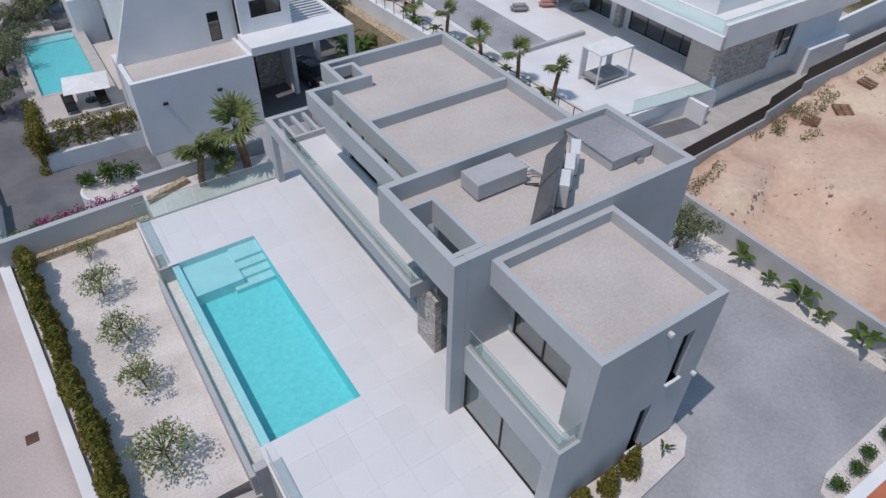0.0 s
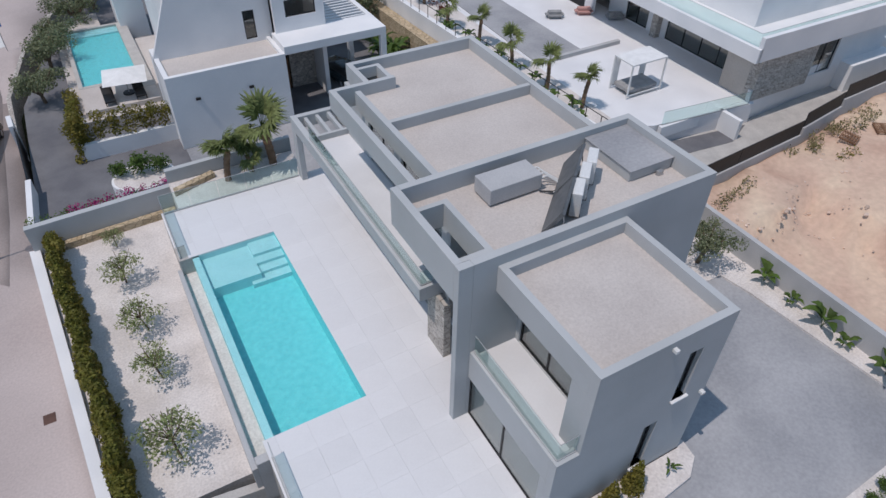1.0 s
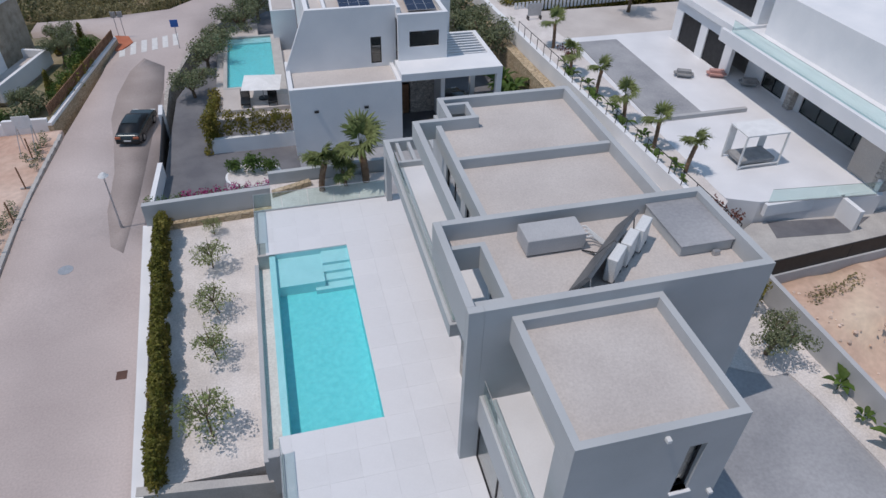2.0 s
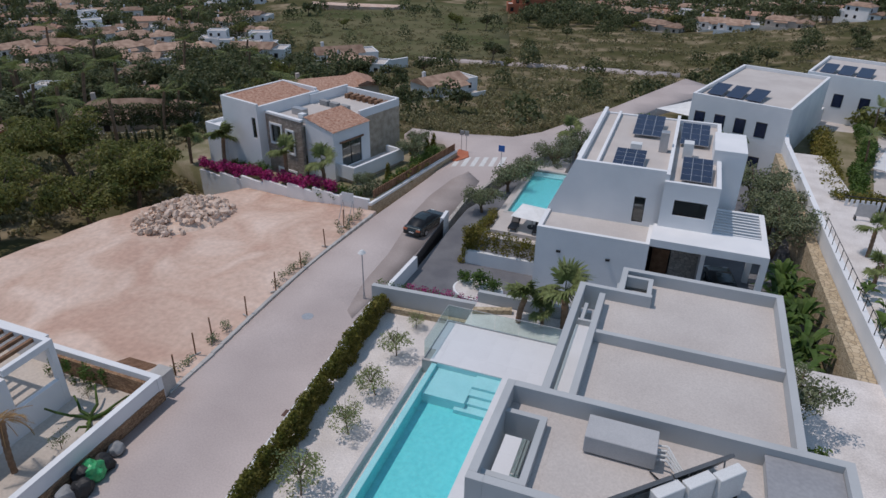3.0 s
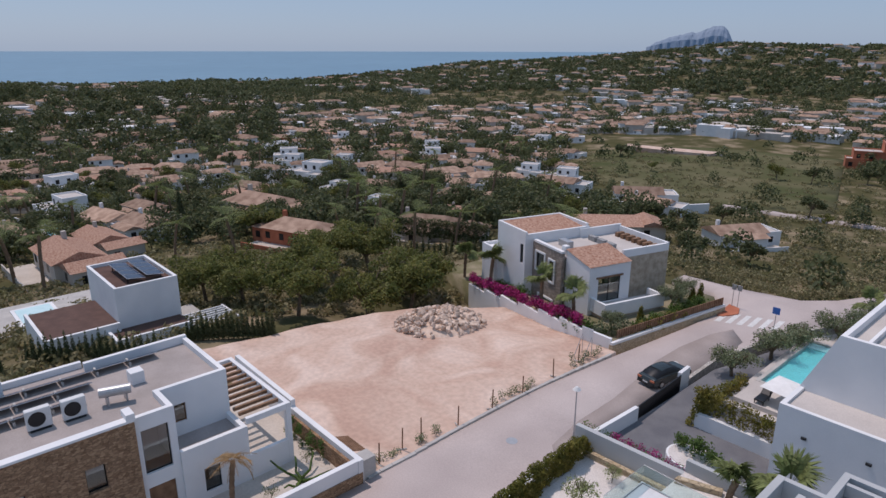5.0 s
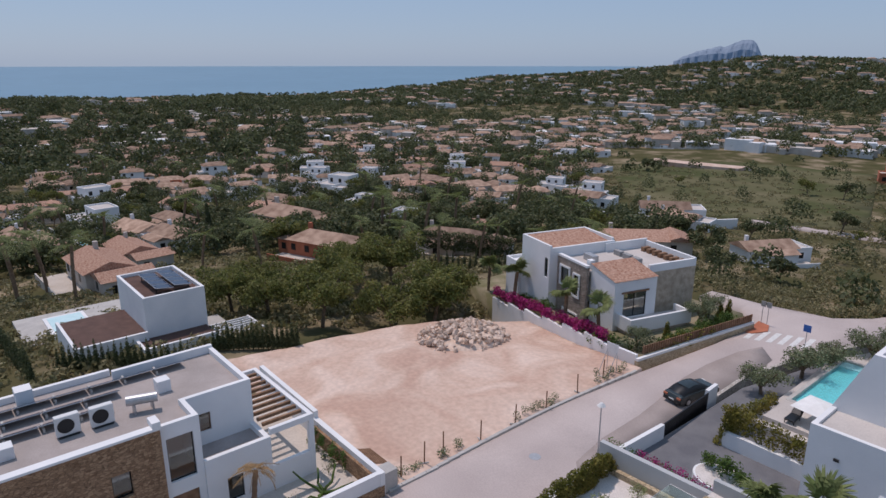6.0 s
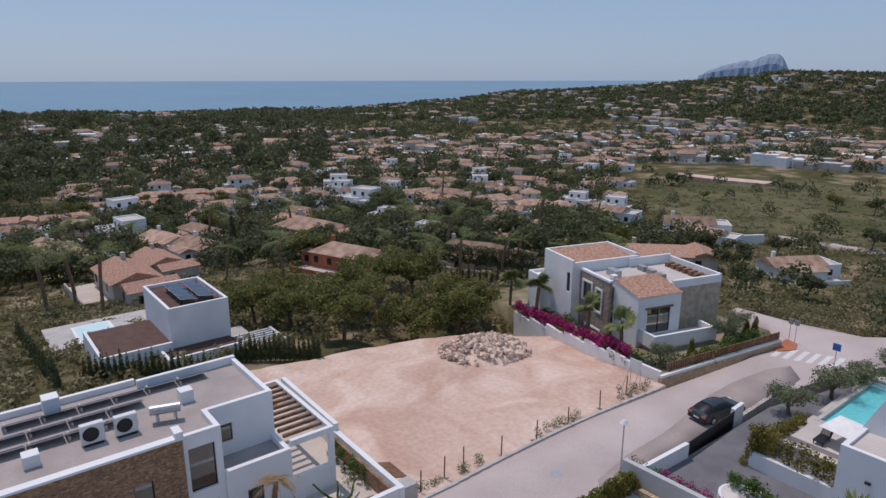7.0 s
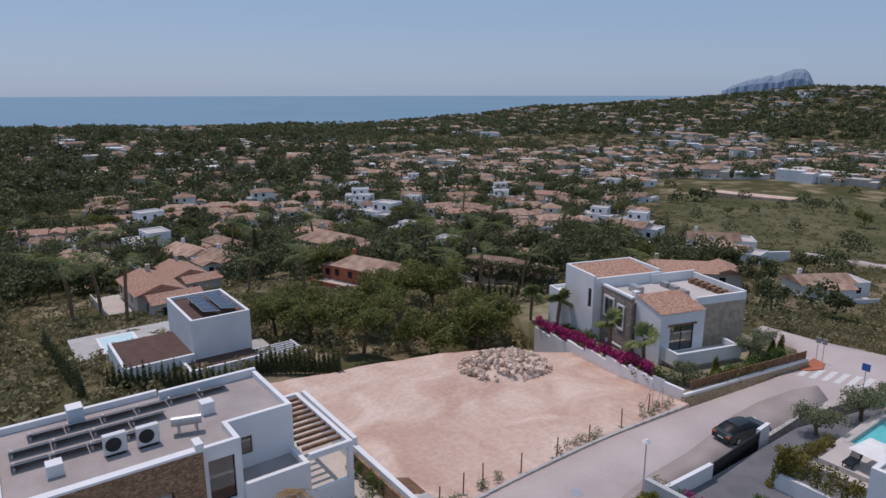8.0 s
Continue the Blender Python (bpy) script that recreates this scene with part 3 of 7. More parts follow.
def headland():
    g = np.random.default_rng(5)
    bm = bmesh.new()
    prof = [(121.2, 0.0), (120.6, 0.35), (119.6, 0.75), (118.8, 0.95), (118.0, 1.15), (117.5, 1.1), (116.9, 1.35), (116.3, 1.62), (115.6, 1.6), (115.25, 1.3), (114.9, 0.6), (114.4, 0.0)]
    d = 4700
    rows = []
    for back, s in ((0, 0.0), (40, 0.55), (110, 0.85), (200, 1.0), (320, 0.6)):
        row = []
        for i in range(70):
            a = 121.2 - (121.2 - 114.4) * i / 69
            el = lerp_table([(-p[0], p[1]) for p in prof], -a) * s
            el += 0.1 * s * noise.noise((a * 3.0, s * 4, 0)) if 0 < s else -0.5
            q = d + back * 0.8 + 25 * noise.noise((a * 4, s * 6, 3))
            row.append(bm.verts.new((CX + q * math.cos(radians(a)), CY + q * math.sin(radians(a)), 22.4 + q * math.tan(radians(el)))))
        rows.append(row)
    for p, q in zip(rows, rows[1:]):
        for i in range(69):
            bm.faces.new((p[i], p[i + 1], q[i + 1], q[i]))
    setting("backdrop", bm, M["hazed_rock"], "limestone headland rising from the sea, blue haze painted into its colour", "mountain")


headland()


# ---- the grey villa, its terrace and pool ----
def build_terrace():
    bm = prism([(-4.5, 10.96), (-3.92, 10.96), (-3.92, 11.0), (0.02, 11.0), (0.02, -0.02), (-3.62, -0.02), (-4.05, -0.5), (-4.05, -14), (3.0, -14), (3.0, -7.3), (8.8, -7.3), (8.8, -2.52), (12.84, -2.52), (12.84, 14.95), (-4.5, 14.95)], -2.6, -0.03)
    ob = setting("floor", bm, M["kerb"], "white terrace beside the pool", "floor")
    w = 1.2
    shared = {}
    for i in range(-4, 8):
        for j in range(-11, 13):
            x0, x1, y0, y1 = i * w, (i + 1) * w, j * w, (j + 1) * w
            x0, x1, y0, y1 = max(x0, -4.5 if y0 > 10.9 else -4.05), min(x1, 3.0 if y0 < -7.3 else 4.3), max(y0, -13.2), min(y1, 14.95)
            rects = [(x0, x1, y0, y1)]
            if x0 < 0 and y1 > 0 and y0 < 10.96:
                rects = []
                if y0 < 0:
                    rects.append((x0, x1, y0, -0.02))
                if y1 > 10.96:
                    rects.append((max(x0, -4.5), x1, 10.98, y1))
            for r in rects:
                if r[1] - r[0] < 0.05 or r[3] - r[2] < 0.05:
                    continue
                key = (round(r[1] - r[0], 3), round(r[3] - r[2], 3))
                if key not in shared:
                    shared[key] = mesh_of("paving_slab", box(0.0015, key[0] - 0.0015, 0.0015, key[1] - 0.0015, -0.03, 0.0), M["terrace"])
                t = new("paving_slab", shared[key])
                t.parent = ob
                t.location = (r[0], r[2], 0)


build_terrace()


def build_pool():
    pool = thing("swimming_pool", (-1.8, 5.4, -1.5), "turquoise rectangular infinity pool set into the white terrace", "pool")
    x0, x1, y0, y1 = -3.62, 0.0, 0.0, 10.96
    part("basin_floor", box(x0, x1, y0, 8.8, -1.55, -0.95), M["pooltile"], pool)
    part("basin_wall", box(x0 - 0.02, x1 + 0.015, y0 - 0.015, y0 + 0.002, -1.55, -0.035), M["pooltile"], pool)
    part("basin_wall", box(x1 - 0.002, x1 + 0.015, y0 + 0.002, y1, -1.55, -0.035), M["pooltile"], pool)
    part("basin_wall", box(x0, x1 - 0.002, y1, y1 + 0.015, -1.55, -0.035), M["poolpale"], pool)
    part("basin_wall", box(x0 - 0.3, x0, y0, y1, -2.4, -0.13), M["pooltile"], pool)
    part("overflow_edge", soft_box(x0 - 0.3, x0, y0, y1, -0.13, -0.1, 0.01), M["poolpale"], pool, "pale overflow edge")
    part("shelf", box(x0, -1.35, 8.8, y1, -1.55, -0.36), M["poolpale"], pool, "pale shallow sun shelf")
    for i in range(4):
        part("step", box(-1.35 - (0.5 if i == 3 else 0), -0.002, 10.5 - 0.48 * (i + 1), y1 if i == 0 else 10.5 - 0.48 * i, -1.55, -0.22 - 0.16 * i), M["poolpale"], pool)
    bm = bmesh.new()
    n = 24
    g = [[bm.verts.new((x0 - 0.3 + (x1 - x0 + 0.3) * i / n, y0 + (y1 - y0) * j / n, -0.08)) for i in range(n + 1)] for j in range(n + 1)]
    for j in range(n):
        for i in range(n):
            bm.faces.new((g[j][i], g[j][i + 1], g[j + 1][i + 1], g[j + 1][i]))
    part("water", bm, M["water"], pool, "clear rippling water")
    part("channel", box(-4.5, -3.92, -0.4, 10.96, -2.6, -0.9), M["marl"], pool)
    part("channel_wall", soft_box(-4.7, -4.5, -0.6, 11.0, -2.6, -0.55, 0.015), M["cap"], pool)
    part("channel_wall", soft_box(-4.5, -3.66, -0.75, -0.4, -2.6, -0.12, 0.015), M["cap"], pool)


build_pool()


def build_villa():
    v = thing("villa", (7, 0, 0), "modern grey rendered two-storey villa with gravel flat roofs", "house")
    # middle block: deep beam and pier in front of the tall void
    P(v, "beam", "grey", 2.34, 2.62, -2.22, 2.12, 5.98, 7.55)
    P(v, "pier", "grey", 2.34, 2.86, -2.5, -2.22, 0, 7.55)
    W(v, "grey", "y", -2.5, -2.22, 2.86, 12.86, 0, 7.55, [])
    W(v, "grey", "x", 12.58, 12.86, -2.22, 2.12, 0, 7.55)
    W(v, "grey", "y", 1.84, 2.12, 2.62, 12.58, 5.95, 7.55)
    W(v, "grey", "y", 1.84, 2.12, 4.62, 12.58, 0, 5.95)
    P(v, "roof", "gravel", 4.3, 12.58, -2.22, 1.84, 6.5, 6.82, 0.005, "flat roof with pinkish gravel")
    W(v, "grey", "x", 3.75, 3.97, -1.9, 1.1, 6.2, 7.2, name="opening_rim")
    W(v, "grey", "y", 0.9, 1.1, 2.62, 3.75, 6.2, 7.2, name="opening_rim")
    W(v, "grey", "y", -1.9, -1.7, 2.62, 3.75, 6.2, 7.2, name="opening_rim")
    P(v, "roof", "gravel", 3.97, 4.3, -2.22, 1.84, 6.2, 6.82, 0.005)
    P(v, "roof", "gravel", 2.62, 3.97, 1.1, 1.84, 6.2, 6.82, 0.005)
    P(v, "roof", "gravel", 2.62, 3.97, -2.22, -1.9, 6.2, 6.82, 0.005)
    # back block
    P(v, "fascia_beam", "grey", 3.4, 3.68, 2.12, 10.4, 6.1, 7.0)
    W(v, "grey", "x", 4.35, 4.6, 2.12, 9.75, 6.2, 7.0, name="parapet")
    W(v, "grey", "y", 10.15, 10.4, 3.68, 6.5, 6.1, 7.0, name="parapet")
    W(v, "grey", "x", 11.52, 11.8, 2.12, 12.42, 6.2, 7.0, name="parapet")
    W(v, "grey", "y", 12.14, 12.42, 5.05, 11.52, 6.2, 7.0, name="parapet")
    W(v, "grey", "x", 5.05, 5.3, 10.4, 12.14, 6.1, 7.0, name="parapet")
    W(v, "grey", "y", 2.12, 2.3, 4.6, 11.52, 6.45, 6.9, name="parapet")
    W(v, "grey", "x", 6.25, 6.45, 10.4, 11.85, 6.45, 6.95, name="shaft_rim")
    W(v, "grey", "y", 11.65, 11.85, 5.3, 6.25, 6.45, 6.95, name="shaft_rim")
    P(v, "shaft_floor", "grey", 5.3, 6.25, 10.4, 11.65, 6.1, 6.3)
    P(v, "roof", "gravel", 4.6, 11.52, 2.3, 10.15, 6.1, 6.45, 0.005, "flat roof with pinkish gravel")
    P(v, "roof", "gravel", 6.45, 11.52, 10.15, 12.14, 6.1, 6.45, 0.005)
    P(v, "roof_divider", "grey", 4.6, 11.52, 6.85, 7.08, 6.45, 6.93)
    W(v, "grey", "x", 4.9, 5.15, 2.12, 12.42, 3.3, 6.1, [(3.0, 6.5, 3.32, 5.8), (7.2, 9.8, 3.32, 5.8)])
    W(v, "grey", "x", 11.55, 11.8, 2.12, 12.42, 0, 6.2, [(4, 5.2, 4.2, 5.6), (8, 9.2, 4.2, 5.6)])
    W(v, "grey", "y", 12.14, 12.42, 5.15, 11.55, 0, 6.1)
    W(v, "grey", "x", 4.4, 4.62, 2.12, 12.42, 0, 2.95, [(3.0, 6.5, 0.05, 2.7), (7.2, 11.5, 0.05, 2.7)])
    window(v, "x", 5.02, 3.0, 6.5, 3.32, 5.8, 2)
    window(v, "x", 5.02, 7.2, 9.8, 3.32, 5.8, 2)
    window(v, "x", 4.5, 3.0, 6.5, 0.05, 2.7, 2)
    window(v, "x", 4.5, 7.2, 11.5, 0.05, 2.7, 3)
    window(v, "x", 11.65, 4, 5.2, 4.2, 5.6)
    window(v, "x", 11.65, 8, 9.2, 4.2, 5.6)
    # balcony along the pool side
    P(v, "balcony_edge", "grey", 2.75, 3.05, 0.85, 14.9, 2.95, 3.6)
    P(v, "balcony_edge", "grey", 3.05, 4.4, 0.85, 1.1, 2.95, 3.6)
    P(v, "balcony_edge", "grey", 3.05, 5.4, 14.6, 14.9, 2.95, 3.6)
    P(v, "balcony_edge", "grey", 5.15, 5.4, 12.42, 14.6, 2.95, 3.6)
    P(v, "balcony_edge", "grey", 3.05, 5.15, 12.45, 12.62, 2.95, 3.6)
    P(v, "balcony_floor", "terrace", 3.05, 4.9, 1.1, 12.45, 2.95, 3.3, 0.005, "pale tiled balcony floor")
    for i in range(3):
        P(v, "pergola_beam", "grey", 3.35 + 0.62 * i, 3.53 + 0.62 * i, 12.62, 14.6, 3.2, 3.5)
    P(v, "pillar", "grey", 2.75, 3.05, 14.3, 14.9, 0, 2.95)
    P(v, "pillar", "grey", 5.1, 5.4, 14.6, 14.9, 0, 2.95)
    glass_rail("", [(2.9, 12.5), (2.9, 1.0), (3.4, 1.0)], 3.6, 0.75, "", 1.9, parent=v)
    part("stone_wall", box(3.45, 3.75, 0.2, 1.5, 0, 2.95), M["palestone"], v, "pale laid-stone wall")
    # front block
    part("parapet", parapet(3.73, 8.83, -7.32, -2.5, 6.65, 7.13, 0.24), M["grey"], v)
    P(v, "roof", "gravel", 3.97, 8.59, -7.08, -2.74, 6.3, 6.68, 0.005, "flat roof with pinkish gravel")
    P(v, "fascia", "grey", 3.735, 3.97, -7.02, -2.5, 6.05, 6.65)
    P(v, "soffit", "grey", 3.97, 4.75, -7.0, -2.5, 6.05, 6.29)
    P(v, "cheek_wall", "grey", 3.74, 4.75, -7.02, -6.35, 3.25, 6.05)
    W(v, "grey", "y", -7.32, -7.02, 2.9, 8.83, 0, 3.55, [(6.4, 6.95, 0.55, 2.95)])
    W(v, "grey", "y", -7.32, -7.02, 3.73, 8.83, 3.55, 6.65, [(7.25, 7.8, 3.8, 6.1)])
    W(v, "grey", "x", 8.55, 8.83, -7.02, -2.5, 0, 6.65)
    W(v, "grey", "x", 4.75, 4.95, -6.35, -2.5, 3.25, 6.29, [(-5.75, -2.7, 3.27, 5.85)])
    P(v, "balcony_edge", "grey", 2.9, 3.15, -7.02, -2.5, 2.2, 3.55)
    P(v, "corner_wall", "grey", 2.9, 3.15, -7.02, -6.75, 0, 2.2)
    P(v, "balcony_floor", "terrace", 3.15, 8.55, -7.02, -2.5, 2.9, 3.25, 0.005, "pale tiled balcony floor")
    window(v, "x", 4.85, -5.75, -2.7, 3.27, 5.85, 2)
    window(v, "x", 3.02, -6.75, -2.52, 0.02, 2.2, 2)
    window(v, "y", -7.12, 6.4, 6.95, 0.55, 2.95)
    window(v, "y", -7.12, 7.25, 7.8, 3.8, 6.1)
    for u0, u1, x, z0, z1 in ((-5.7, -2.75, 5.0, 3.3, 5.8), (-6.7, -2.6, 3.2, 0.05, 2.2)):
        n = int((u1 - u0) / 0.09)
        bm = bmesh.new()
        rows = [[bm.verts.new((x + 0.03 * math.sin(2.2 * i), u0 + (u1 - u0) * i / n, z)) for i in range(n + 1)] for z in (z0, z1)]
        for i in range(n):
            bm.faces.new((rows[0][i], rows[0][i + 1], rows[1][i + 1], rows[1][i])).smooth = True
        part("curtain", bm, M["fabric"], v, "pale drawn curtain behind the glass")
    P(v, "sill", "white", 7.2, 7.9, -7.42, -7.14, 3.74, 3.8)
    P(v, "sill", "white", 6.35, 7.05, -7.42, -7.14, 0.49, 0.55)
    P(v, "wall_lamp", "acwhite", 6.3, 6.44, -7.48, -7.32, 6.75, 6.88)
    P(v, "wall_lamp", "acwhite", 8.55, 8.7, -7.48, -7.32, 3.4, 3.52)
    glass_rail("", [(3.02, -2.6), (3.02, -7.17), (3.7, -7.17)], 3.55, 0.85, "", 2.4, parent=v)
    P(v, "ground_floor_slab", "terrace", 4.62, 11.5, -2.2, 12.1, -0.02, 0.06)
    P(v, "middle_floor_slab", "terrace", 5.2, 11.5, 2.2, 12.1, 3.0, 3.2)


build_villa()


# ---- roof equipment of the villa ----
def roof_equipment():
    z = 6.82
    t = thing("duct_box", (6.3, 0.9, z), "long grey metal duct housing on the gravel roof", "duct")
    P(t, "housing", "cap", 5.25, 7.4, 0.35, 1.4, z + 0.08, z + 0.72, 0.02)
    for x in (5.5, 7.1):
        P(t, "foot", "black", x - 0.06, x + 0.06, 0.45, 1.3, z, z + 0.08)
    for k in range(4):
        bm = bmesh.new()
        pts = [Vector((7.38, 0.55 + 0.2 * k, z + 0.35)), Vector((7.7, 0.5 + 0.2 * k, z + 0.45)), Vector((8.05, 0.3 + 0.15 * k, z + 0.2)), Vector((8.3, 0.1 + 0.15 * k, z + 0.05))]
        for a, b in zip(pts, pts[1:]):
            bar(bm, a, b, 0.035, 6)
        part("pipe", bm, M["acwhite"], t)
    # tilted collector pair seen from behind, on a steel rack
    t = thing("solar_collector", (7.6, -0.5, z), "tilted pair of solar collectors on a steel rack", "solar panel")
    a, b = Vector((5.75, -1.9, z)), Vector((9.2, 1.3, z))
    d = (b - a).normalized()
    nrm = Vector((-d.y, d.x, 0))
    for i in range(2):
        s0, s1 = 0.15 + i * 2.2, 2.3 + i * 2.2
        bm = box(s0, s1, -0.05, 0.05, 0, 1.2)
        m = Matrix((( d.x, nrm.x, 0, a.x), (d.y, nrm.y, 0, a.y), (0, 0, 1, a.z + 0.1), (0, 0, 0, 1)))
        turned(bm, m @ Matrix.Rotation(radians(30), 4, "X"))
        part("panel", bm, M["panelback"], t)
        bm = box(s0 + 0.05, s1 - 0.05, 0.05, 0.07, 0.05, 1.15)
        turned(bm, m @ Matrix.Rotation(radians(30), 4, "X"))
        part("glass_face", bm, M["panelback"], t)
    for s in (0.3, 1.6, 2.9, 4.2):
        top = a + d * s + Vector((0, 0, 1.1)) - nrm * 0.56
        part("strut", bar(bmesh.new(), a + d * s - nrm * 0.75, top, 0.025, 6), M["steel"], t)
        part("strut", bar(bmesh.new(), a + d * s, top, 0.02, 6), M["steel"], t)
    part("rail", bar(bmesh.new(), a, a + d * 4.7, 0.04, 6), M["acwhite"], t)
    # outdoor units
    proto = None
    for x, y in ((7.75, -1.15), (8.55, -0.5), (9.35, 0.1)):
        if proto is None:
            proto = thing("outdoor_unit", (0, 0, 0), "white air-conditioning outdoor unit with louvred grille", "air conditioner", "outdoor units on the roof")
            P(proto, "casing", "acwhite", -0.18, 0.18, -0.48, 0.48, 0.1, 1.05, 0.02)
            for k in range(9):
                P(proto, "grille_bar", "black", -0.18, -0.16, -0.4, 0.4, 0.17 + 0.07 * k, 0.2 + 0.07 * k, 0.004)
            for q in (-0.32, 0.32):
                P(proto, "foot", "black", -0.2, 0.2, q - 0.04, q + 0.04, 0, 0.1)
            first = (x, y)
        else:
            copy_thing(proto, pose(x, y, z, 0, 0, -45))
    proto.matrix_basis = pose(first[0], first[1], z, 0, 0, -45)
    t = thing("lift_overrun", (11.8, 0.8, z), "grey concrete roof box with stained top", "roof box")
    P(t, "box", "grey", 10.5, 12.55, -0.75, 1.8, z, z + 0.42, 0.02)
    P(t, "top", "concrete", 10.46, 12.57, -0.8, 1.83, z + 0.42, z + 0.48, 0.01)
    t = thing("roof_vent", (11.8, -0.9, z), "small grey roof vent", "vent")
    P(t, "stub", "steel", 11.7, 11.95, -1.0, -0.85, z, z + 0.2)


roof_equipment()
glass_rail("glass_fence", [(-4.4, 11.1), (-4.4, 14.8), (2.7, 14.8)], 0.0, 1.15, "frameless glass fence on the terrace edge", 1.5)
glass_rail("glass_fence", [(-3.95, -0.8), (-3.95, -12.5)], 0.0, 1.0, "frameless glass fence on the terrace edge", 1.5)


# ---- gardens and drive round the villa ----
bm = prism([(-9.35, 0.3), (-4.7, 0.3), (-4.7, 11.0), (-4.5, 11.0), (-4.5, 14.95), (-3.6, 14.95), (-3.6, 17.5), (-10.4, 17.35)], -4.5, -2.1)
setting("ground_4", bm, M["marl"], "white gravel garden bed beside the pool", "garden")
setting("ground_15", prism([(-3.6, 14.97), (3.3, 14.97), (3.3, 18.0), (-3.6, 18.0)], -4.5, -0.4), M["marl"], "raised gravel palm bed behind the glass fence", "garden")
setting("wall_street", prism([(-8.75, -14), (-8.3, -14), (-9.35, 0.3), (-10.45, 17.4), (-10.95, 17.55), (-9.8, 0.3)], -4.6, -1.85), M["white"], "low white rendered street wall", "wall")
setting("wall_north", prism([(-10.7, 17.4), (-3.6, 17.75), (-3.6, 18.1), (-10.7, 17.75)], -4.6, -0.45), M["grey"], "grey rendered boundary wall", "wall")
setting("wall_north_3", prism([(-3.6, 18.0), (3.4, 18.2), (3.4, 18.5), (-3.6, 18.3)], -4.6, 0.35), M["grey"], "taller grey rendered boundary wall behind the palms", "wall")
setting("wall_north_2", prism([(-9.6, 17.1), (-3.65, 17.4), (-3.65, 17.72), (-9.6, 17.42)], -2.3, -1.7), M["ochrestone"], "low stone footing below the boundary wall", "wall")
setting("wall_north_4", prism([(-3.5, 16.6), (-1.2, 17.4), (-1.3, 17.75), (-3.5, 17.0)], -0.5, -0.1), M["ochrestone"], "low ochre stone edging of the palm bed", "wall")
setting("wall_south", prism([(-9.6, -0.1), (-4.05, -0.75), (-4.05, -0.4), (-9.6, 0.3)], -4.6, -1.8), M["kerb"], "low concrete garden wall", "wall")
bm = prism([(8.84, -7.2), (8.84, -7.3), (3.02, -7.3), (3.02, -30), (18.6, -30), (18.6, -1.5), (16.5, -1.6), (12.9, 0.5), (12.9, -2.4), (8.84, -2.4)], -4.0, -0.3)
setting("pavement", bm, M["concrete"], "mottled grey polished concrete drive", "drive")
setting("ground_6", prism([(12.9, 0.5), (16.5, -1.6), (18.2, -1.5), (18.9, -1.5), (18.9, 18), (12.2, 18), (12.2, 2.2)], -4.0, -0.25), M["marl"], "white gravel strip behind the villa", "garden")
setting("ground_7", prism([(18.45, -12.4), (18.9, -12.4), (18.9, -1.5), (17.2, -1.5), (17.5, -3.0)], -4.0, -0.2), M["marl"], "white gravel planting strip", "garden")
setting("ground_8", prism([(11.3, -12.4), (18.45, -12.4), (18.45, -11.1), (16.4, -11.35), (12.2, -11.5), (11.4, -11.8)], -0.9, -0.2), M["marl"], "white gravel planting strip", "garden")
setting("wall_east", prism([(18.9, -40), (19.15, -40), (19.15, 4), (18.9, 4)], -2.5, 1.1), M["cap"], "grey boundary wall with pale coping", "wall")
setting("wall_drive", prism([(11.2, -12.8), (18.9, -12.8), (18.9, -12.4), (11.2, -12.4)], -1.5, 0.2), M["white"], "low white rendered wall", "wall")
setting("floor_2", prism([(11.2, -22), (18.9, -22), (18.9, -12.8), (11.2, -12.8)], -1.5, -0.1), M["redrender"], "terracotta paved strip", "floor")
# curved planter at the villa's front wall
bm = prism([(3.0, -7.34), (3.4, -8.2), (5.9, -8.65), (8.4, -8.4), (9.1, -7.9), (9.2, -7.2), (8.85, -6.9), (8.85, -7.34)], -0.4, -0.05)
setting("planter_bed", bm, M["marl"], "curved white gravel planter", "planter")


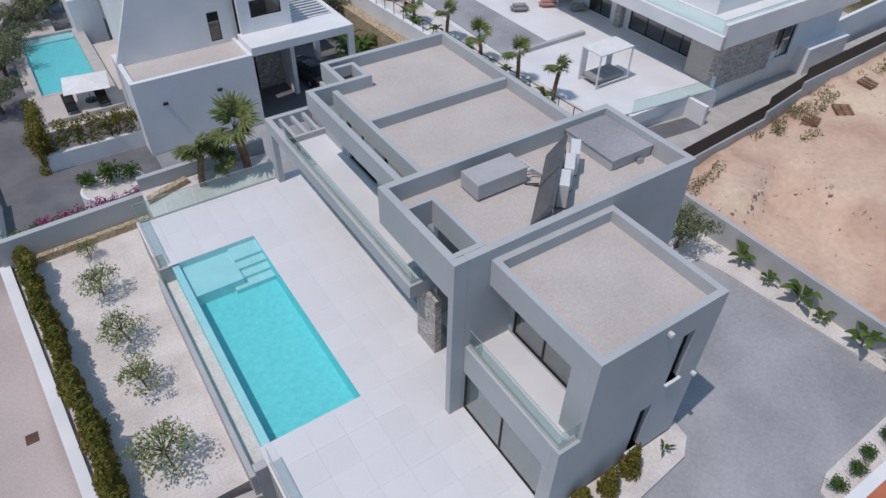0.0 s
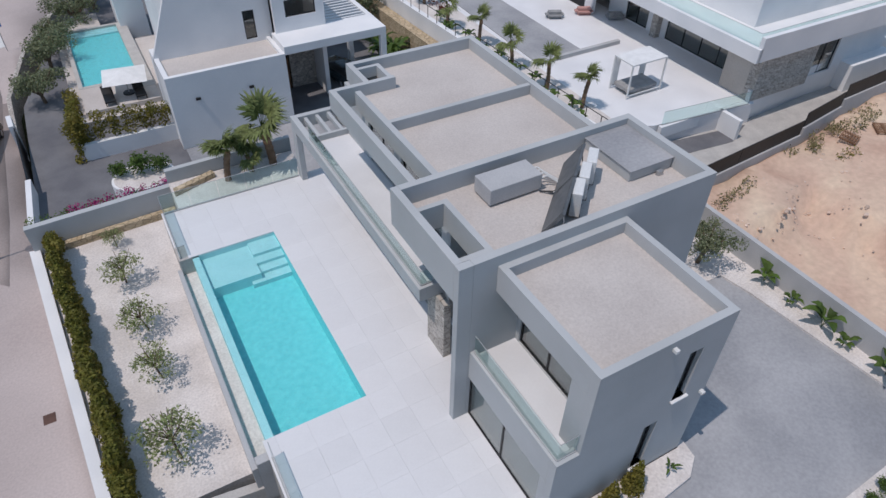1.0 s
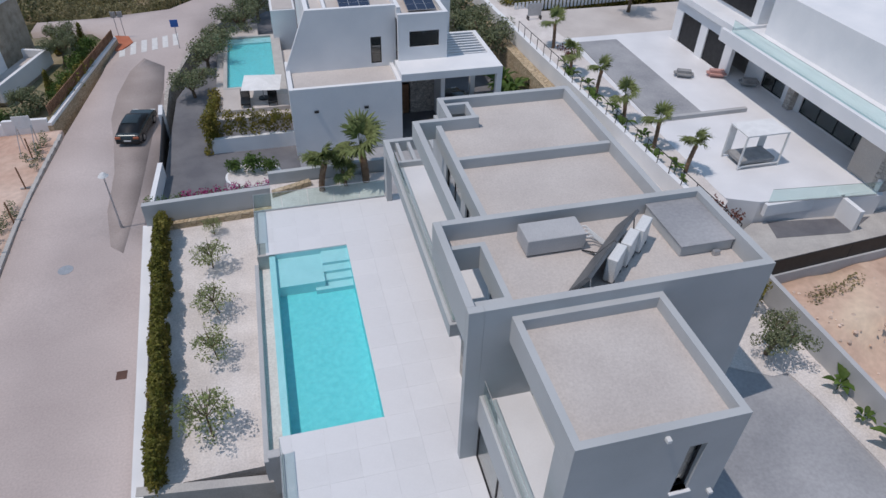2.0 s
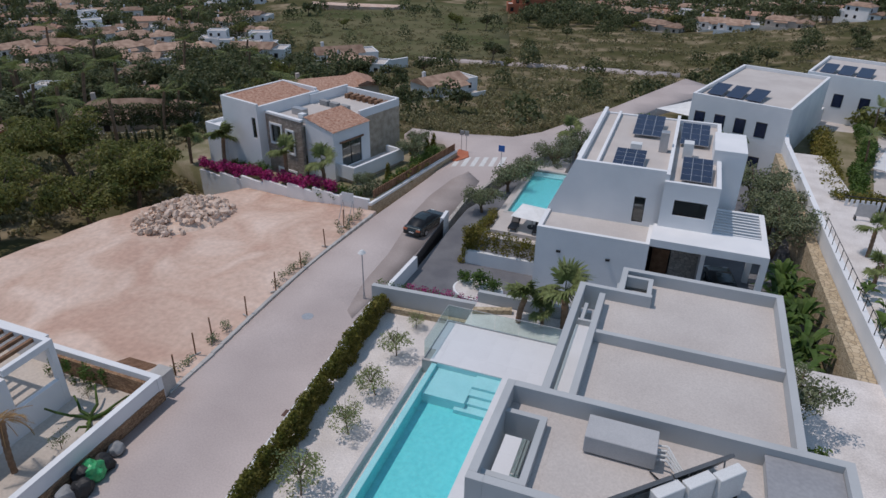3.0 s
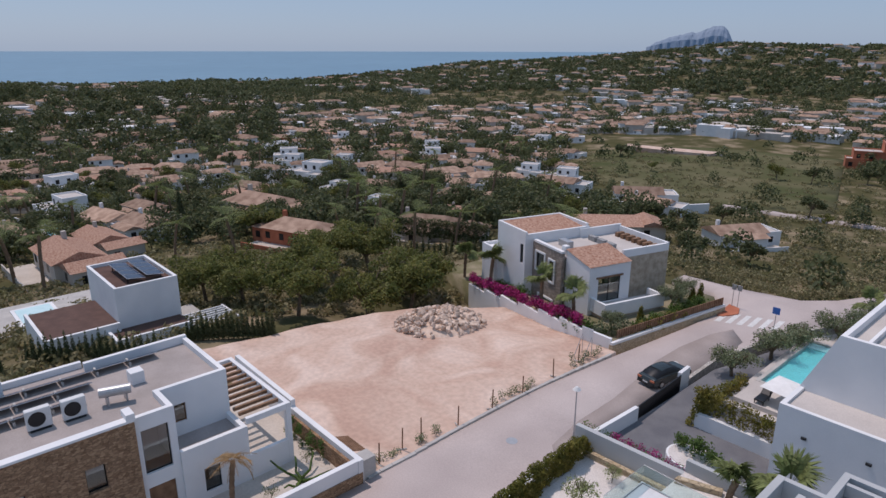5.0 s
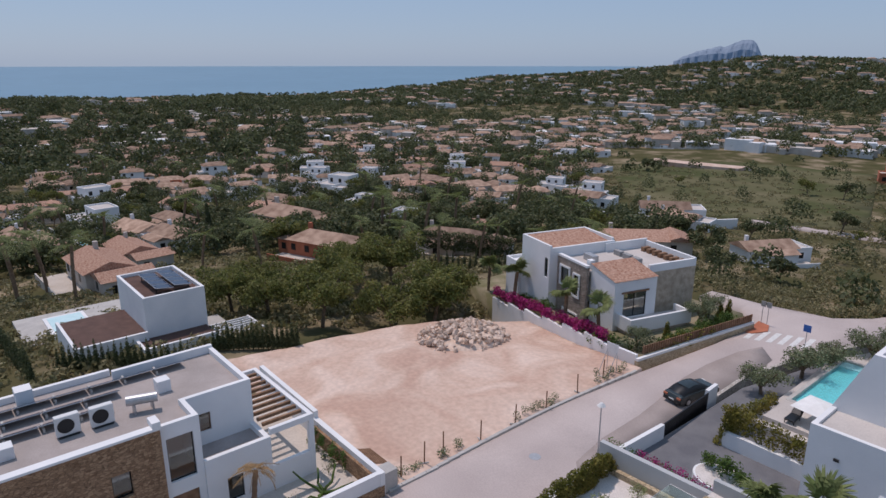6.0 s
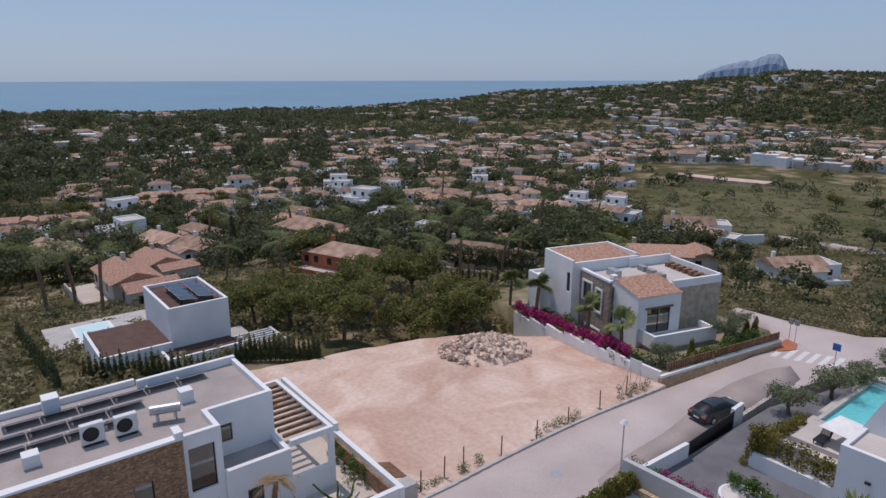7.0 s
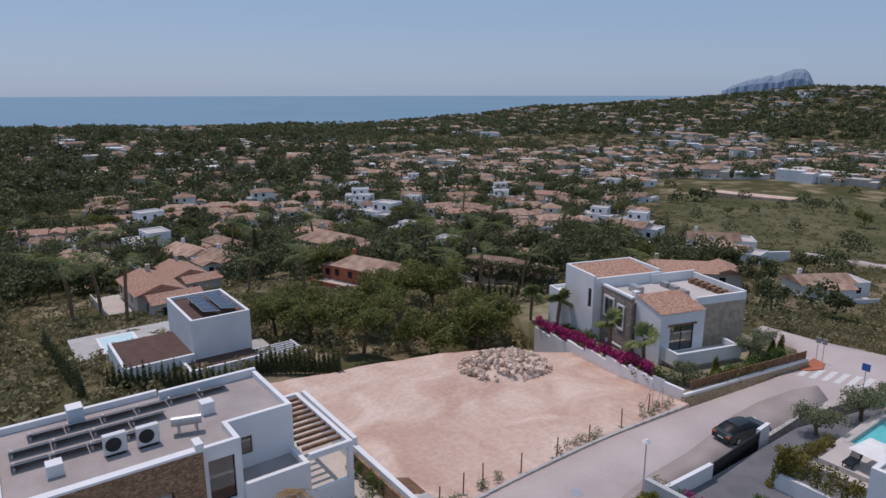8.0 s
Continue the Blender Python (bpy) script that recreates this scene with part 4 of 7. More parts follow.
# ---- neighbour to the north: white house with pool ----
def build_neighbour():
    v = thing("white_house", (5, 33, -3), "white rendered modern house with terraces and solar roof", "house")
    W(v, "white", "y", 25.3, 25.6, -1.7, 5.85, -4, 1.95)
    W(v, "white", "x", -1.7, -1.4, 25.6, 30, -4, 1.95)
    W(v, "white", "x", 5.6, 5.85, 25.6, 28.4, -4, 1.95)
    P(v, "roof", "gravel", -1.4, 5.6, 25.6, 28.4, 1.35, 1.75, 0.005, "pinkish gravel terrace")
    for x in (-0.2, 3.2):
        P(v, "wall_lamp", "black", x, x + 0.3, 25.18, 25.3, 0.2, 0.36)
    # slanted wing wall down to the pool terrace
    bm = bmesh.new()
    vs = [bm.verts.new(p) for p in ((-1.7, 28.4, -4), (0.0, 28.4, -4), (0.0, 28.4, 6.0), (-1.7, 28.4, 1.95), (-1.7, 28.7, -4), (0.0, 28.7, -4), (0.0, 28.7, 6.0), (-1.7, 28.7, 1.95))]
    for f in ((0, 1, 2, 3), (7, 6, 5, 4), (0, 4, 5, 1), (1, 5, 6, 2), (2, 6, 7, 3), (3, 7, 4, 0)):
        bm.faces.new([vs[i] for i in f])
    part("wing_wall", bm, M["white"], v)
    W(v, "white", "y", 28.4, 28.7, 0, 6.1, 1.75, 6.0, [(4.3, 5.05, 2.0, 3.9)])
    W(v, "white", "y", 27.6, 27.9, 6.1, 9.6, 2.35, 5.6, [(6.9, 9.0, 3.3, 4.4)])
    W(v, "white", "x", 0, 0.3, 28.7, 42.5, -4, 6.0)
    W(v, "white", "x", 9.3, 9.6, 27.9, 42.5, -3, 5.6)
    W(v, "white", "x", 6.1, 6.35, 27.9, 42.2, 5.2, 6.0)
    W(v, "white", "y", 42.2, 42.5, 0.3, 9.3, -4, 5.6)
    W(v, "white", "x", 1.3, 1.5, 28.7, 42.2, 5.5, 5.85, name="parapet")
    P(v, "roof", "gravel", 0.3, 6.1, 28.7, 42.2, 5.1, 5.5, 0.005)
    P(v, "roof", "gravel", 6.35, 9.3, 27.9, 42.2, 4.8, 5.25, 0.005)
    P(v, "roof_box", "white", 9.0, 11.2, 33.0, 37.4, 2.0, 6.4)
    P(v, "chimney", "steel", 5.2, 5.8, 33.6, 34.3, 5.5, 7.0)
    P(v, "cooling_unit", "acwhite", 6.9, 7.6, 33.6, 34.5, 5.25, 6.4)
    P(v, "cooling_unit", "acwhite", 3.2, 4.0, 33.0, 33.6, 5.5, 6.1)
    window(v, "y", 28.5, 4.3, 5.05, 2.0, 3.9)
    window(v, "y", 27.7, 6.9, 9.0, 3.3, 4.4)
    P(v, "carport_roof", "white", 5.86, 13.1, 25.4, 27.9, 1.8, 2.35)
    P(v, "pillar", "white", 12.7, 13.1, 25.4, 25.8, -3, 1.8)
    P(v, "pillar", "white", 12.7, 13.1, 31.6, 32.0, -3, 1.8)
    P(v, "edge_beam", "white", 12.75, 13.1, 27.9, 32.2, 1.8, 2.35)
    P(v, "edge_beam", "white", 9.6, 12.75, 31.9, 32.2, 1.8, 2.35)
    for i in range(8):
        P(v, "pergola_slat", "white", 9.6, 12.75, 28.15 + 0.48 * i, 28.28 + 0.48 * i, 2.0, 2.3)
    P(v, "entrance_wall", "palestone", 7.4, 9.6, 30.0, 30.4, -3, 1.8)
    P(v, "front_door", "wood", 6.1, 7.3, 30.0, 30.1, -3, -0.6)
    P(v, "lean_roof", "white", 9.6, 10.6, 34.5, 41, 3.0, 3.3)
    P(v, "north_wing", "white", -2.2, -0.02, 44.5, 49, -4, 0.6)
    P(v, "north_wing_roof", "gravel", -2.0, -0.2, 44.7, 48.8, 0.6, 0.65)
    k = 0
    for x0, x1, y0, y1 in ((3.0, 5.2, 36.4, 40.4), (6.6, 8.7, 36.2, 40.2), (2.4, 4.5, 29.2, 31.8), (7.0, 9.0, 28.5, 32.0)):
        m = Matrix.Translation((x0, y0, 5.75 if x0 < 6 else 5.5)) @ Matrix.Rotation(radians(7), 4, "X")
        panel = part("solar_panel", turned(box(0, x1 - x0, 0, y1 - y0, 0, 0.05), m), M["steel"], v, "framed dark solar panel")
        nx, ny = 3, 4
        for i in range(nx):
            for j in range(ny):
                a, b = (x1 - x0) / nx, (y1 - y0) / ny
                part("cell_field", turned(box(a * i + 0.02, a * (i + 1) - 0.02, b * j + 0.02, b * (j + 1) - 0.02, 0.05, 0.056), m), M["pv"], panel)
        P(v, "panel_foot", "kerb", x0 + 0.1, x1 - 0.1, y1 - 0.4, y1 - 0.2, 5.25, 5.9)


build_neighbour()
bm = bmesh.new()
bmesh.ops.create_cone(bm, cap_ends=True, segments=32, radius1=1.75, radius2=1.75, depth=1.5)
setting("planter_wall", turned(bm, Matrix.Translation((-4.6, 21.3, -2.35)) @ Matrix.Diagonal((1, 0.8, 1, 1))), M["white"], "round white rendered planter wall", "planter")
bm = bmesh.new()
bmesh.ops.create_cone(bm, cap_ends=True, segments=32, radius1=1.6, radius2=1.6, depth=0.1)
setting("planter_bed_2", turned(bm, Matrix.Translation((-4.6, 21.3, -1.61)) @ Matrix.Diagonal((1, 0.8, 1, 1))), M["marl"], "white gravel in the round planter", "planter")
setting("ground_5", prism([(-10.6, 17.9), (-3.6, 18.2), (3.4, 18.55), (16.5, 18.0), (16.5, 60), (2, 60), (-7.0, 50), (-9.4, 40), (-10.4, 36)], -4.8, -3.0), M["paving"], "grey paved yard", "yard")
setting("pavement_3", prism([(-1.6, 18.6), (5.8, 18.7), (13.2, 18.7), (13.2, 25.2), (-1.6, 25.2)], -3.0, -2.95), M["concrete"], "dark grey paved forecourt", "forecourt")


def neighbour_pool():
    t = thing("garden_pool", (-4.4, 40, -3), "blue tiled pool on a raised terrace", "pool")
    z = -1.9
    part("terrace", prism([(-7.2, 30.3), (-1.7, 30.3), (-0.0, 33), (0.0, 42.5), (-3.6, 42.5), (-3.6, 49.5), (-5.6, 49.5), (-7.2, 46)], -3.1, z - 0.35), M["gravel"], t)
    P(t, "rim", "kerb", -6.6, -6.3, 34.6, 45.6, z - 0.4, z + 0.02)
    P(t, "rim", "kerb", -2.5, -1.7, 33, 45.6, z - 0.4, z + 0.02)
    P(t, "rim", "kerb", -6.3, -2.5, 45.3, 45.6, z - 0.4, z + 0.02)
    P(t, "rim", "kerb", -6.3, -2.5, 34.6, 34.9, z - 0.4, z + 0.02)
    P(t, "deck", "gravel", -6.6, -1.75, 31, 34.6, z - 0.4, z)
    P(t, "basin_floor", "pooltile", -6.3, -2.5, 34.9, 45.3, z - 0.38, z - 0.3, 0.003)
    P(t, "step", "poolpale", -6.3, -2.5, 44.2, 45.3, z - 0.3, z - 0.16, 0.003)
    bm = bmesh.new()
    bm.faces.new([bm.verts.new(p) for p in ((-6.3, 34.9, z - 0.09), (-2.5, 34.9, z - 0.09), (-2.5, 45.3, z - 0.09), (-6.3, 45.3, z - 0.09))])
    part("water", bm, M["water"], t)
    t = thing("parasol", (-3.6, 32.3, z), "white square cantilever parasol", "parasol")
    bm = bmesh.new()
    c = [bm.verts.new(p) for p in ((-5.1, 31.4, -0.6), (-2.3, 31.0, -0.6), (-2.0, 33.7, -0.6), (-4.8, 34.1, -0.6), (-3.55, 32.55, -0.25))]
    for i in range(4):
        bm.faces.new((c[i], c[(i + 1) % 4], c[4]))
    part("canopy", bm, M["fabric"], t)
    part("pole", bar(bmesh.new(), (-3.55, 32.55, z), (-3.55, 32.55, -0.3), 0.04), M["steel"], t)
    part("base", bar(bmesh.new(), (-3.55, 32.55, z), (-3.55, 32.55, z + 0.08), 0.4, 14), M["black"], t)
    for i, x in enumerate((-4.9, -2.9)):
        s = thing("sun_lounger", (x, 31.6, z), "dark woven sun lounger", "lounger", "loungers by the garden pool")
        P(s, "seat", "frame", x - 0.35, x + 0.35, 31.1, 32.3, z + 0.25, z + 0.38, 0.03)
        b = soft_box(x - 0.35, x + 0.35, 0, 0.7, 0, 0.12, 0.03, 1)
        part("backrest", turned(b, Matrix.Translation((0, 32.3, z + 0.28)) @ Matrix.Rotation(radians(40), 4, "X")), M["frame"], s)
        for q in (-0.3, 0.3):
            for y in (31.2, 32.2):
                P(s, "leg", "frame", x + q - 0.03, x + q + 0.03, y - 0.03, y + 0.03, z, z + 0.25)


neighbour_pool()
# street front of the neighbour: white walls and dark gate
setting("wall_street_2", prism([(-10.9, 19.2), (-10.6, 19.2), (-10.4, 24.5), (-10.7, 24.5)], -4.6, -1.9), M["white"], "white rendered street wall", "wall")
setting("wall_street_3", prism([(-11.2, 31.4), (-10.9, 31.4), (-11.0, 33.0), (-11.3, 33.0)], -4.6, -1.9), M["white"], "white rendered street wall", "wall")
setting("wall_street_4", prism([(-11.3, 33.0), (-11.0, 33.0), (-11.1, 38), (-9.6, 46), (-7, 53), (-1, 63), (-1.3, 63.2), (-7.3, 53.2), (-9.9, 46.1), (-11.4, 38)], -4.9, -3.0), M["palestone"], "low stone street wall", "wall")
setting("wall_yard", prism([(-7.4, 26.8), (-1.7, 26.8), (-1.7, 27.1), (-7.4, 27.1)], -3.0, -1.9), M["white"], "white terrace wall", "wall")
g = thing("sliding_gate", (-10.7, 28, -3.8), "dark grey metal sliding gate", "gate")
for i in range(34):
    y = 24.55 + 0.2 * i
    x = -10.6 - 0.045 * (y - 24.5)
    part("slat", box(x - 0.03, x + 0.03, y, y + 0.17, -3.9, -2.1), M["frame"], g)
part("top_rail", turned(box(-0.04, 0.04, 0, 6.9, -0.05, 0.05), Matrix.Translation((-10.6, 24.5, -2.08)) @ Matrix.Rotation(radians(2.6), 4, "Z")), M["frame"], g)
part("bottom_rail", turned(box(-0.04, 0.04, 0, 6.9, -0.05, 0.05), Matrix.Translation((-10.6, 24.5, -3.92)) @ Matrix.Rotation(radians(2.6), 4, "Z")), M["frame"], g)


# ---- house across the road with stone-clad front ----
def build_stone_house():
    v = thing("stone_front_house", (-30, -5, -4), "white house with ochre stone-clad front and flat roofs", "house")
    top = 3.1
    W(v, "stonewall", "x", -23.9, -23.5, -14, -4.8, -4, top + 0.05, [(-11.3, -10.2, -0.2, 1.2), (-7.5, -6.5, -0.2, 1.3)], label="ochre stone cladding")
    P(v, "coping", "white", -23.95, -23.4, -14, -4.75, top + 0.05, top + 0.2)
    P(v, "corner_pier", "white", -24.3, -23.4, -5.2, -4.75, top + 0.2, top + 0.55)
    window(v, "x", -23.75, -11.3, -10.2, -0.2, 1.2)
    window(v, "x", -23.75, -7.5, -6.5, -0.2, 1.3)
    W(v, "white", "x", -24.1, -23.8, -4.8, -2.6, -4, top, [(-4.5, -3.0, -0.6, 2.2), (-4.5, -3.0, -4, -1.5)])
    window(v, "x", -24.0, -4.5, -3.0, -0.6, 2.2)
    P(v, "front_door", "wood", -24.05, -23.9, -4.5, -3.0, -4, -1.5)
    W(v, "white", "y", -2.9, -2.6, -26.3, -24.1, -0.4, top)
    W(v, "white", "x", -26.3, -26.0, -2.6, 1.5, -0.6, top, [(-1.9, -1.2, 0.6, 1.8)])
    window(v, "x", -26.15, -1.9, -1.2, 0.6, 1.8, material=M["wood"])
    W(v, "white", "y", 1.2, 1.5, -32.3, -26.3, -4, top)
    W(v, "white", "x", -33.3, -33.0, -14, -5, -4, top, name="wall")
    W(v, "white", "x", -32.6, -32.3, -5, 1.5, -4, top + 0.15, name="wall")
    P(v, "roof", "roofgrey", -33.0, -23.9, -14, -2.9, 2.3, 2.7, 0.005, "flat gravel roof")
    P(v, "roof", "roofgrey", -32.3, -26.3, -2.9, 1.2, 2.3, 2.7, 0.005)
    P(v, "terrace_slab", "roofgrey", -26.0, -23.9, -2.6, 1.2, -0.7, -0.3, 0.005)
    W(v, "white", "x", -23.9, -23.6, -2.6, 1.5, -4, 0.1, [(-1.4, -0.4, -3.2, -1.6)])
    window(v, "x", -23.75, -1.4, -0.4, -3.2, -1.6)
    W(v, "white", "y", 1.2, 1.5, -26.0, -23.9, -4, 0.1)
    P(v, "roof_cabinet", "white", -33.2, -32.2, -10.3, -9.4, 2.7, 3.6)
    # pergola towards the plot
    for x in (-32.2, -23.9):
        P(v, "pergola_beam", "white", x, x + 0.3, 1.5, 4.2, 0.2, 0.6)
    P(v, "pergola_beam", "white", -32.2, -23.6, 4.2, 4.5, 0.2, 0.6)
    for i in range(10):
        P(v, "pergola_slat", "wood", -31.6 + 0.75 * i, -31.4 + 0.75 * i, 1.5, 4.2, 0.3, 0.52)
    P(v, "pillar", "white", -23.95, -23.6, 4.15, 4.5, -4, 0.2)
    W(v, "white", "x", -23.9, -23.6, 1.5, 4.15, -4, -2.0)
    P(v, "floor_slab", "terrace", -33, -24, -13.8, 1.2, -1.2, -0.9, 0.005)
    P(v, "south_wall", "white", -33.3, -23.5, -14.3, -14, -4, top)
    # equipment on the roof
    for r, (x, y0, y1) in enumerate(((-31.6, -12.5, -0.8), (-30.0, -13.5, -5.2), (-28.4, -13.5, -6.0))):
        n = 6 if r == 0 else 4
        for i in range(n):
            a, b = y0 + (y1 - y0) * i / n, y0 + (y1 - y0) * (i + 1) / n - 0.06
            m = Matrix.Translation((x, 0, 2.95)) @ Matrix.Rotation(radians(-22), 4, "Y")
            p = part("solar_panel", turned(box(-0.5, 0.5, a, b, 0, 0.05), m), M["steel"], v)
            part("cell_field", turned(box(-0.46, 0.46, a + 0.04, b - 0.04, 0.05, 0.055), m), M["pv"], p)
            part("panel_foot", box(x - 0.4, x + 0.4, a + 0.1, a + 0.22, 2.7, 2.95), M["kerb"], v)
    for x, y in ((-26.9, -8.6), (-26.8, -6.9)):
        u = thing("fan_unit", (x, y, 2.7), "white outdoor unit with round fan grille", "air conditioner", "outdoor units on the stone-front house")
        P(u, "casing", "acwhite", x - 0.2, x + 0.2, y - 0.6, y + 0.6, 2.8, 3.95, 0.03)
        part("fan_grille", turned(bar(bmesh.new(), (0, 0, 0), (0.02, 0, 0), 0.42, 18), Matrix.Translation((x + 0.2, y - 0.1, 3.38))), M["black"], u)
        P(u, "foot", "black", x - 0.25, x + 0.25, y - 0.5, y + 0.5, 2.7, 2.8)
    u = thing("water_heater", (-27.0, -4.6, 2.7), "steel thermosiphon tank on a frame", "water heater")
    part("tank", bar(bmesh.new(), (-27.2, -5.5, 3.5), (-26.7, -3.9, 3.5), 0.3, 14), M["steel"], u)
    for y in (-5.2, -4.2):
        P(u, "leg", "steel", -27.3, -26.7, y, y + 0.08, 2.7, 3.3)
    u = thing("roof_cube", (-28.8, -3.0, 2.7), "small white rendered roof box", "roof box")
    P(u, "box", "white", -29.2, -28.4, -3.4, -2.6, 2.7, 3.5, 0.02)
    u = thing("roof_cube", (-26.6, -11.6, 2.7), "small white rendered roof box", "roof box")
    P(u, "box", "white", -27.0, -26.2, -12.0, -11.2, 2.7, 3.4, 0.02)


build_stone_house()
setting("ground_9", prism([(-36, -20), (-18.9, -20), (-18.9, 6.2), (-36, 6.6)], -4.6, -3.7), M["yard"], "sandy yard of the stone-front house", "yard")
setting("wall_plot", prism([(-36.5, 6.6), (-27.2, 6.4), (-27.2, 6.75), (-36.5, 6.95)], -4.6, -1.6), M["white"], "white rendered garden wall", "wall")
setting("wall_plot_2", prism([(-27.2, 6.3), (-18.7, 6.25), (-18.7, 6.6), (-27.2, 6.7)], -4.6, -2.1), M["white"], "white rendered garden wall", "wall")
setting("wall_plot_3", prism([(-26.8, 6.1), (-19.2, 6.05), (-19.2, 6.25), (-26.8, 6.3)], -3.8, -2.5), M["stonewall"], "stone inner face of the garden wall", "wall")
setting("wall_plot_4", prism([(-19.1, -25), (-18.75, -25), (-18.75, 6.25), (-19.1, 6.25)], -3.4, -2.1), M["white"], "white rendered street wall", "wall")
setting("wall_plot_5", prism([(-19.15, -25), (-18.68, -25), (-18.68, 6.55), (-19.15, 6.55)], -4.6, -3.0), M["stonewall"], "stone foot of the street wall", "wall")


# ---- villa with the terracotta roof beyond the plot ----
def build_gable_villa():
    ox, oy = -26.9, 41.5
    v = thing("gable_villa", (ox, oy, -6.0), "white villa with terracotta shed roofs and a stone bay", "house")
    v.rotation_euler = (0, 0, radians(-16.3))

    def B(name, m, x0, x1, y0, y1, z0, z1, label=""):
        return P(v, name, m, x0 + ox, x1 + ox, y0 + oy, y1 + oy, z0, z1, label=label)

    def Wl(m, axis, c0, c1, u0, u1, z0, z1, holes=(), name="wall"):
        oc, ou = (ox, oy) if axis == "x" else (oy, ox)
        return W(v, m, axis, c0 + oc, c1 + oc, u0 + ou, u1 + ou, z0, z1, [(h[0] + ou, h[1] + ou, h[2], h[3]) for h in holes], name)

    def Wn(axis, c, u0, u1, z0, z1, k=1, m=None):
        oc, ou = (ox, oy) if axis == "x" else (oy, ox)
        w = window(v, axis, c + oc, u0 + ou, u1 + ou, z0, z1, k)
        if m:
            bm = bmesh.new()
            for a0, a1, b0, b1 in ((u0 - 0.22, u0, z0 - 0.22, z1 + 0.22), (u1, u1 + 0.22, z0 - 0.22, z1 + 0.22), (u0, u1, z0 - 0.22, z0), (u0, u1, z1, z1 + 0.22)):
                bx(bm, a0 + ou, a1 + ou, c + oc - 0.26, c + oc - 0.1, b0, b1)
            part("surround", bm, M[m], w, "white plaster window surround")
        return w

    def roof(x0, x1, y0, y1, za, zb):
        """A shed roof of barrel-tile courses falling towards +x."""
        n = max(4, round((y1 - y0) / 0.24))
        bm = bmesh.new()
        rows = []
        for i in range(n * 4 + 1):
            y = y0 + (y1 - y0) * i / (n * 4)
            h = 0.05 * abs(math.sin(math.pi * i / 4))
            rows.append([bm.verts.new((x0 + (x1 - x0) * j / 8 + ox, y + oy, za + (zb - za) * j / 8 + h + (0.03 if j % 2 else 0))) for j in range(9)])
        for p, q in zip(rows, rows[1:]):
            for j in range(8):
                bm.faces.new((p[j], p[j + 1], q[j + 1], q[j]))
        part("tiled_roof", bm, M["tile"], v, "weathered terracotta tile roof")

    # tall block
    Wl("white", "y", -1.7, -1.4, -16.0, -9.8, -9.5, 2.0, [(-10.9, -10.2, -1.9, 0.4)])
    Wn("y", -1.55, -10.9, -10.2, -1.9, 0.4)
    Wl("white", "x", -16.0, -15.7, -1.4, 7.5, -9.5, 2.0)
    Wl("white", "x", -10.1, -9.8, -1.4, 7.5, -6, 1.7)
    Wl("white", "y", 7.2, 7.5, -15.7, -10.1, -9, 2.0)
    roof(-15.7, -10.1, -1.4, 7.2, 1.9, 1.4)
    B("wing", "white", -19.0, -16.0, -2.2, 3.5, -9.5, -1.9)
    Wl("white", "y", -2.2, -1.95, -19.0, -16.0, -1.9, -1.55, name="parapet")
    Wl("white", "x", -19.0, -18.75, -1.95, 3.5, -1.9, -1.55, name="parapet")
    # stone bay under a white coping
    Wl("greystone", "y", -0.6, -0.25, -9.8, -4.13, -9, 0.85, [(-9.0, -7.4, -2.2, -0.2), (-6.4, -5.5, -2.9, -0.5), (-8.2, -5.6, -7.6, -5.2)])
    Wn("y", -0.45, -9.0, -7.4, -2.2, -0.2, 1, "white")
    Wn("y", -0.45, -6.4, -5.5, -2.9, -0.5, 1, "white")
    Wn("y", -0.45, -8.2, -5.6, -7.6, -5.2, 2, "white")
    B("coping", "white", -9.8, -4.13, -0.65, -0.2, 0.85, 1.1)
    B("flat_roof", "gravel", -9.8, -4.13, -0.25, 6.0, 0.3, 0.5)
    # shed-roofed room
    bm = bmesh.new()
    pts = [(-4.13, -9), (0, -9), (0, 0.35), (-4.13, 1.2)]
    f = [bm.verts.new((x + ox, oy, z)) for x, z in pts]
    k = [bm.verts.new((x + ox, oy + 0.3, z)) for x, z in pts]
    bm.faces.new(f), bm.faces.new(k[::-1])
    for i in range(4):
        bm.faces.new((f[i], k[i], k[(i + 1) % 4], f[(i + 1) % 4]))
    bmesh.ops.recalc_face_normals(bm, faces=bm.faces[:])
    part("gable_wall", bm, M["white"], v)
    Wl("white", "x", -0.3, 0, 0.3, 5.5, -8, 0.35, [(1.2, 4.2, -3.7, -1.0)])
    Wn("x", -0.15, 1.2, 4.2, -3.7, -1.0, 2)
    B("room_floor", "gravel", -4.0, -0.3, 0.3, 5.2, -4.0, -3.75)
    B("lintel", "wood", -0.02, 0.1, 0.9, 4.5, -1.0, -0.8)
    Wl("white", "y", 5.2, 5.5, -4.13, -0.3, -8, 0.35)
    roof(-4.2, 0.15, -0.1, 5.6, 1.32, 0.42)
    # roof terrace behind: raised parapet, planters, slatted benches
    B("back_wall", "stone", -4.2, -1.4, 5.5, 12.2, -8, 0.35, "brown stone back wall")
    Wl("white", "y", 11.9, 12.2, -9.8, -1.4, 0.35, 1.3, name="parapet")
    Wl("white", "x", -1.7, -1.4, 5.6, 11.9, 0.35, 1.2, name="parapet")
    Wl("white", "x", -9.9, -9.6, 6.0, 12.2, 0.35, 1.5, name="parapet")
    B("terrace_floor", "gravel", -9.6, -1.7, 6.0, 11.9, 0.3, 0.42)
    for i in range(7):
        B("bench_slat", "wood", -8.4 + 0.95 * i, -7.9 + 0.95 * i, 10.3, 11.4, 0.42, 0.95)
    for i in range(3):
        B("planter_box", "greyfab", -8.6 + 1.6 * i, -7.4 + 1.6 * i, 6.4, 7.0, 0.42, 1.0)
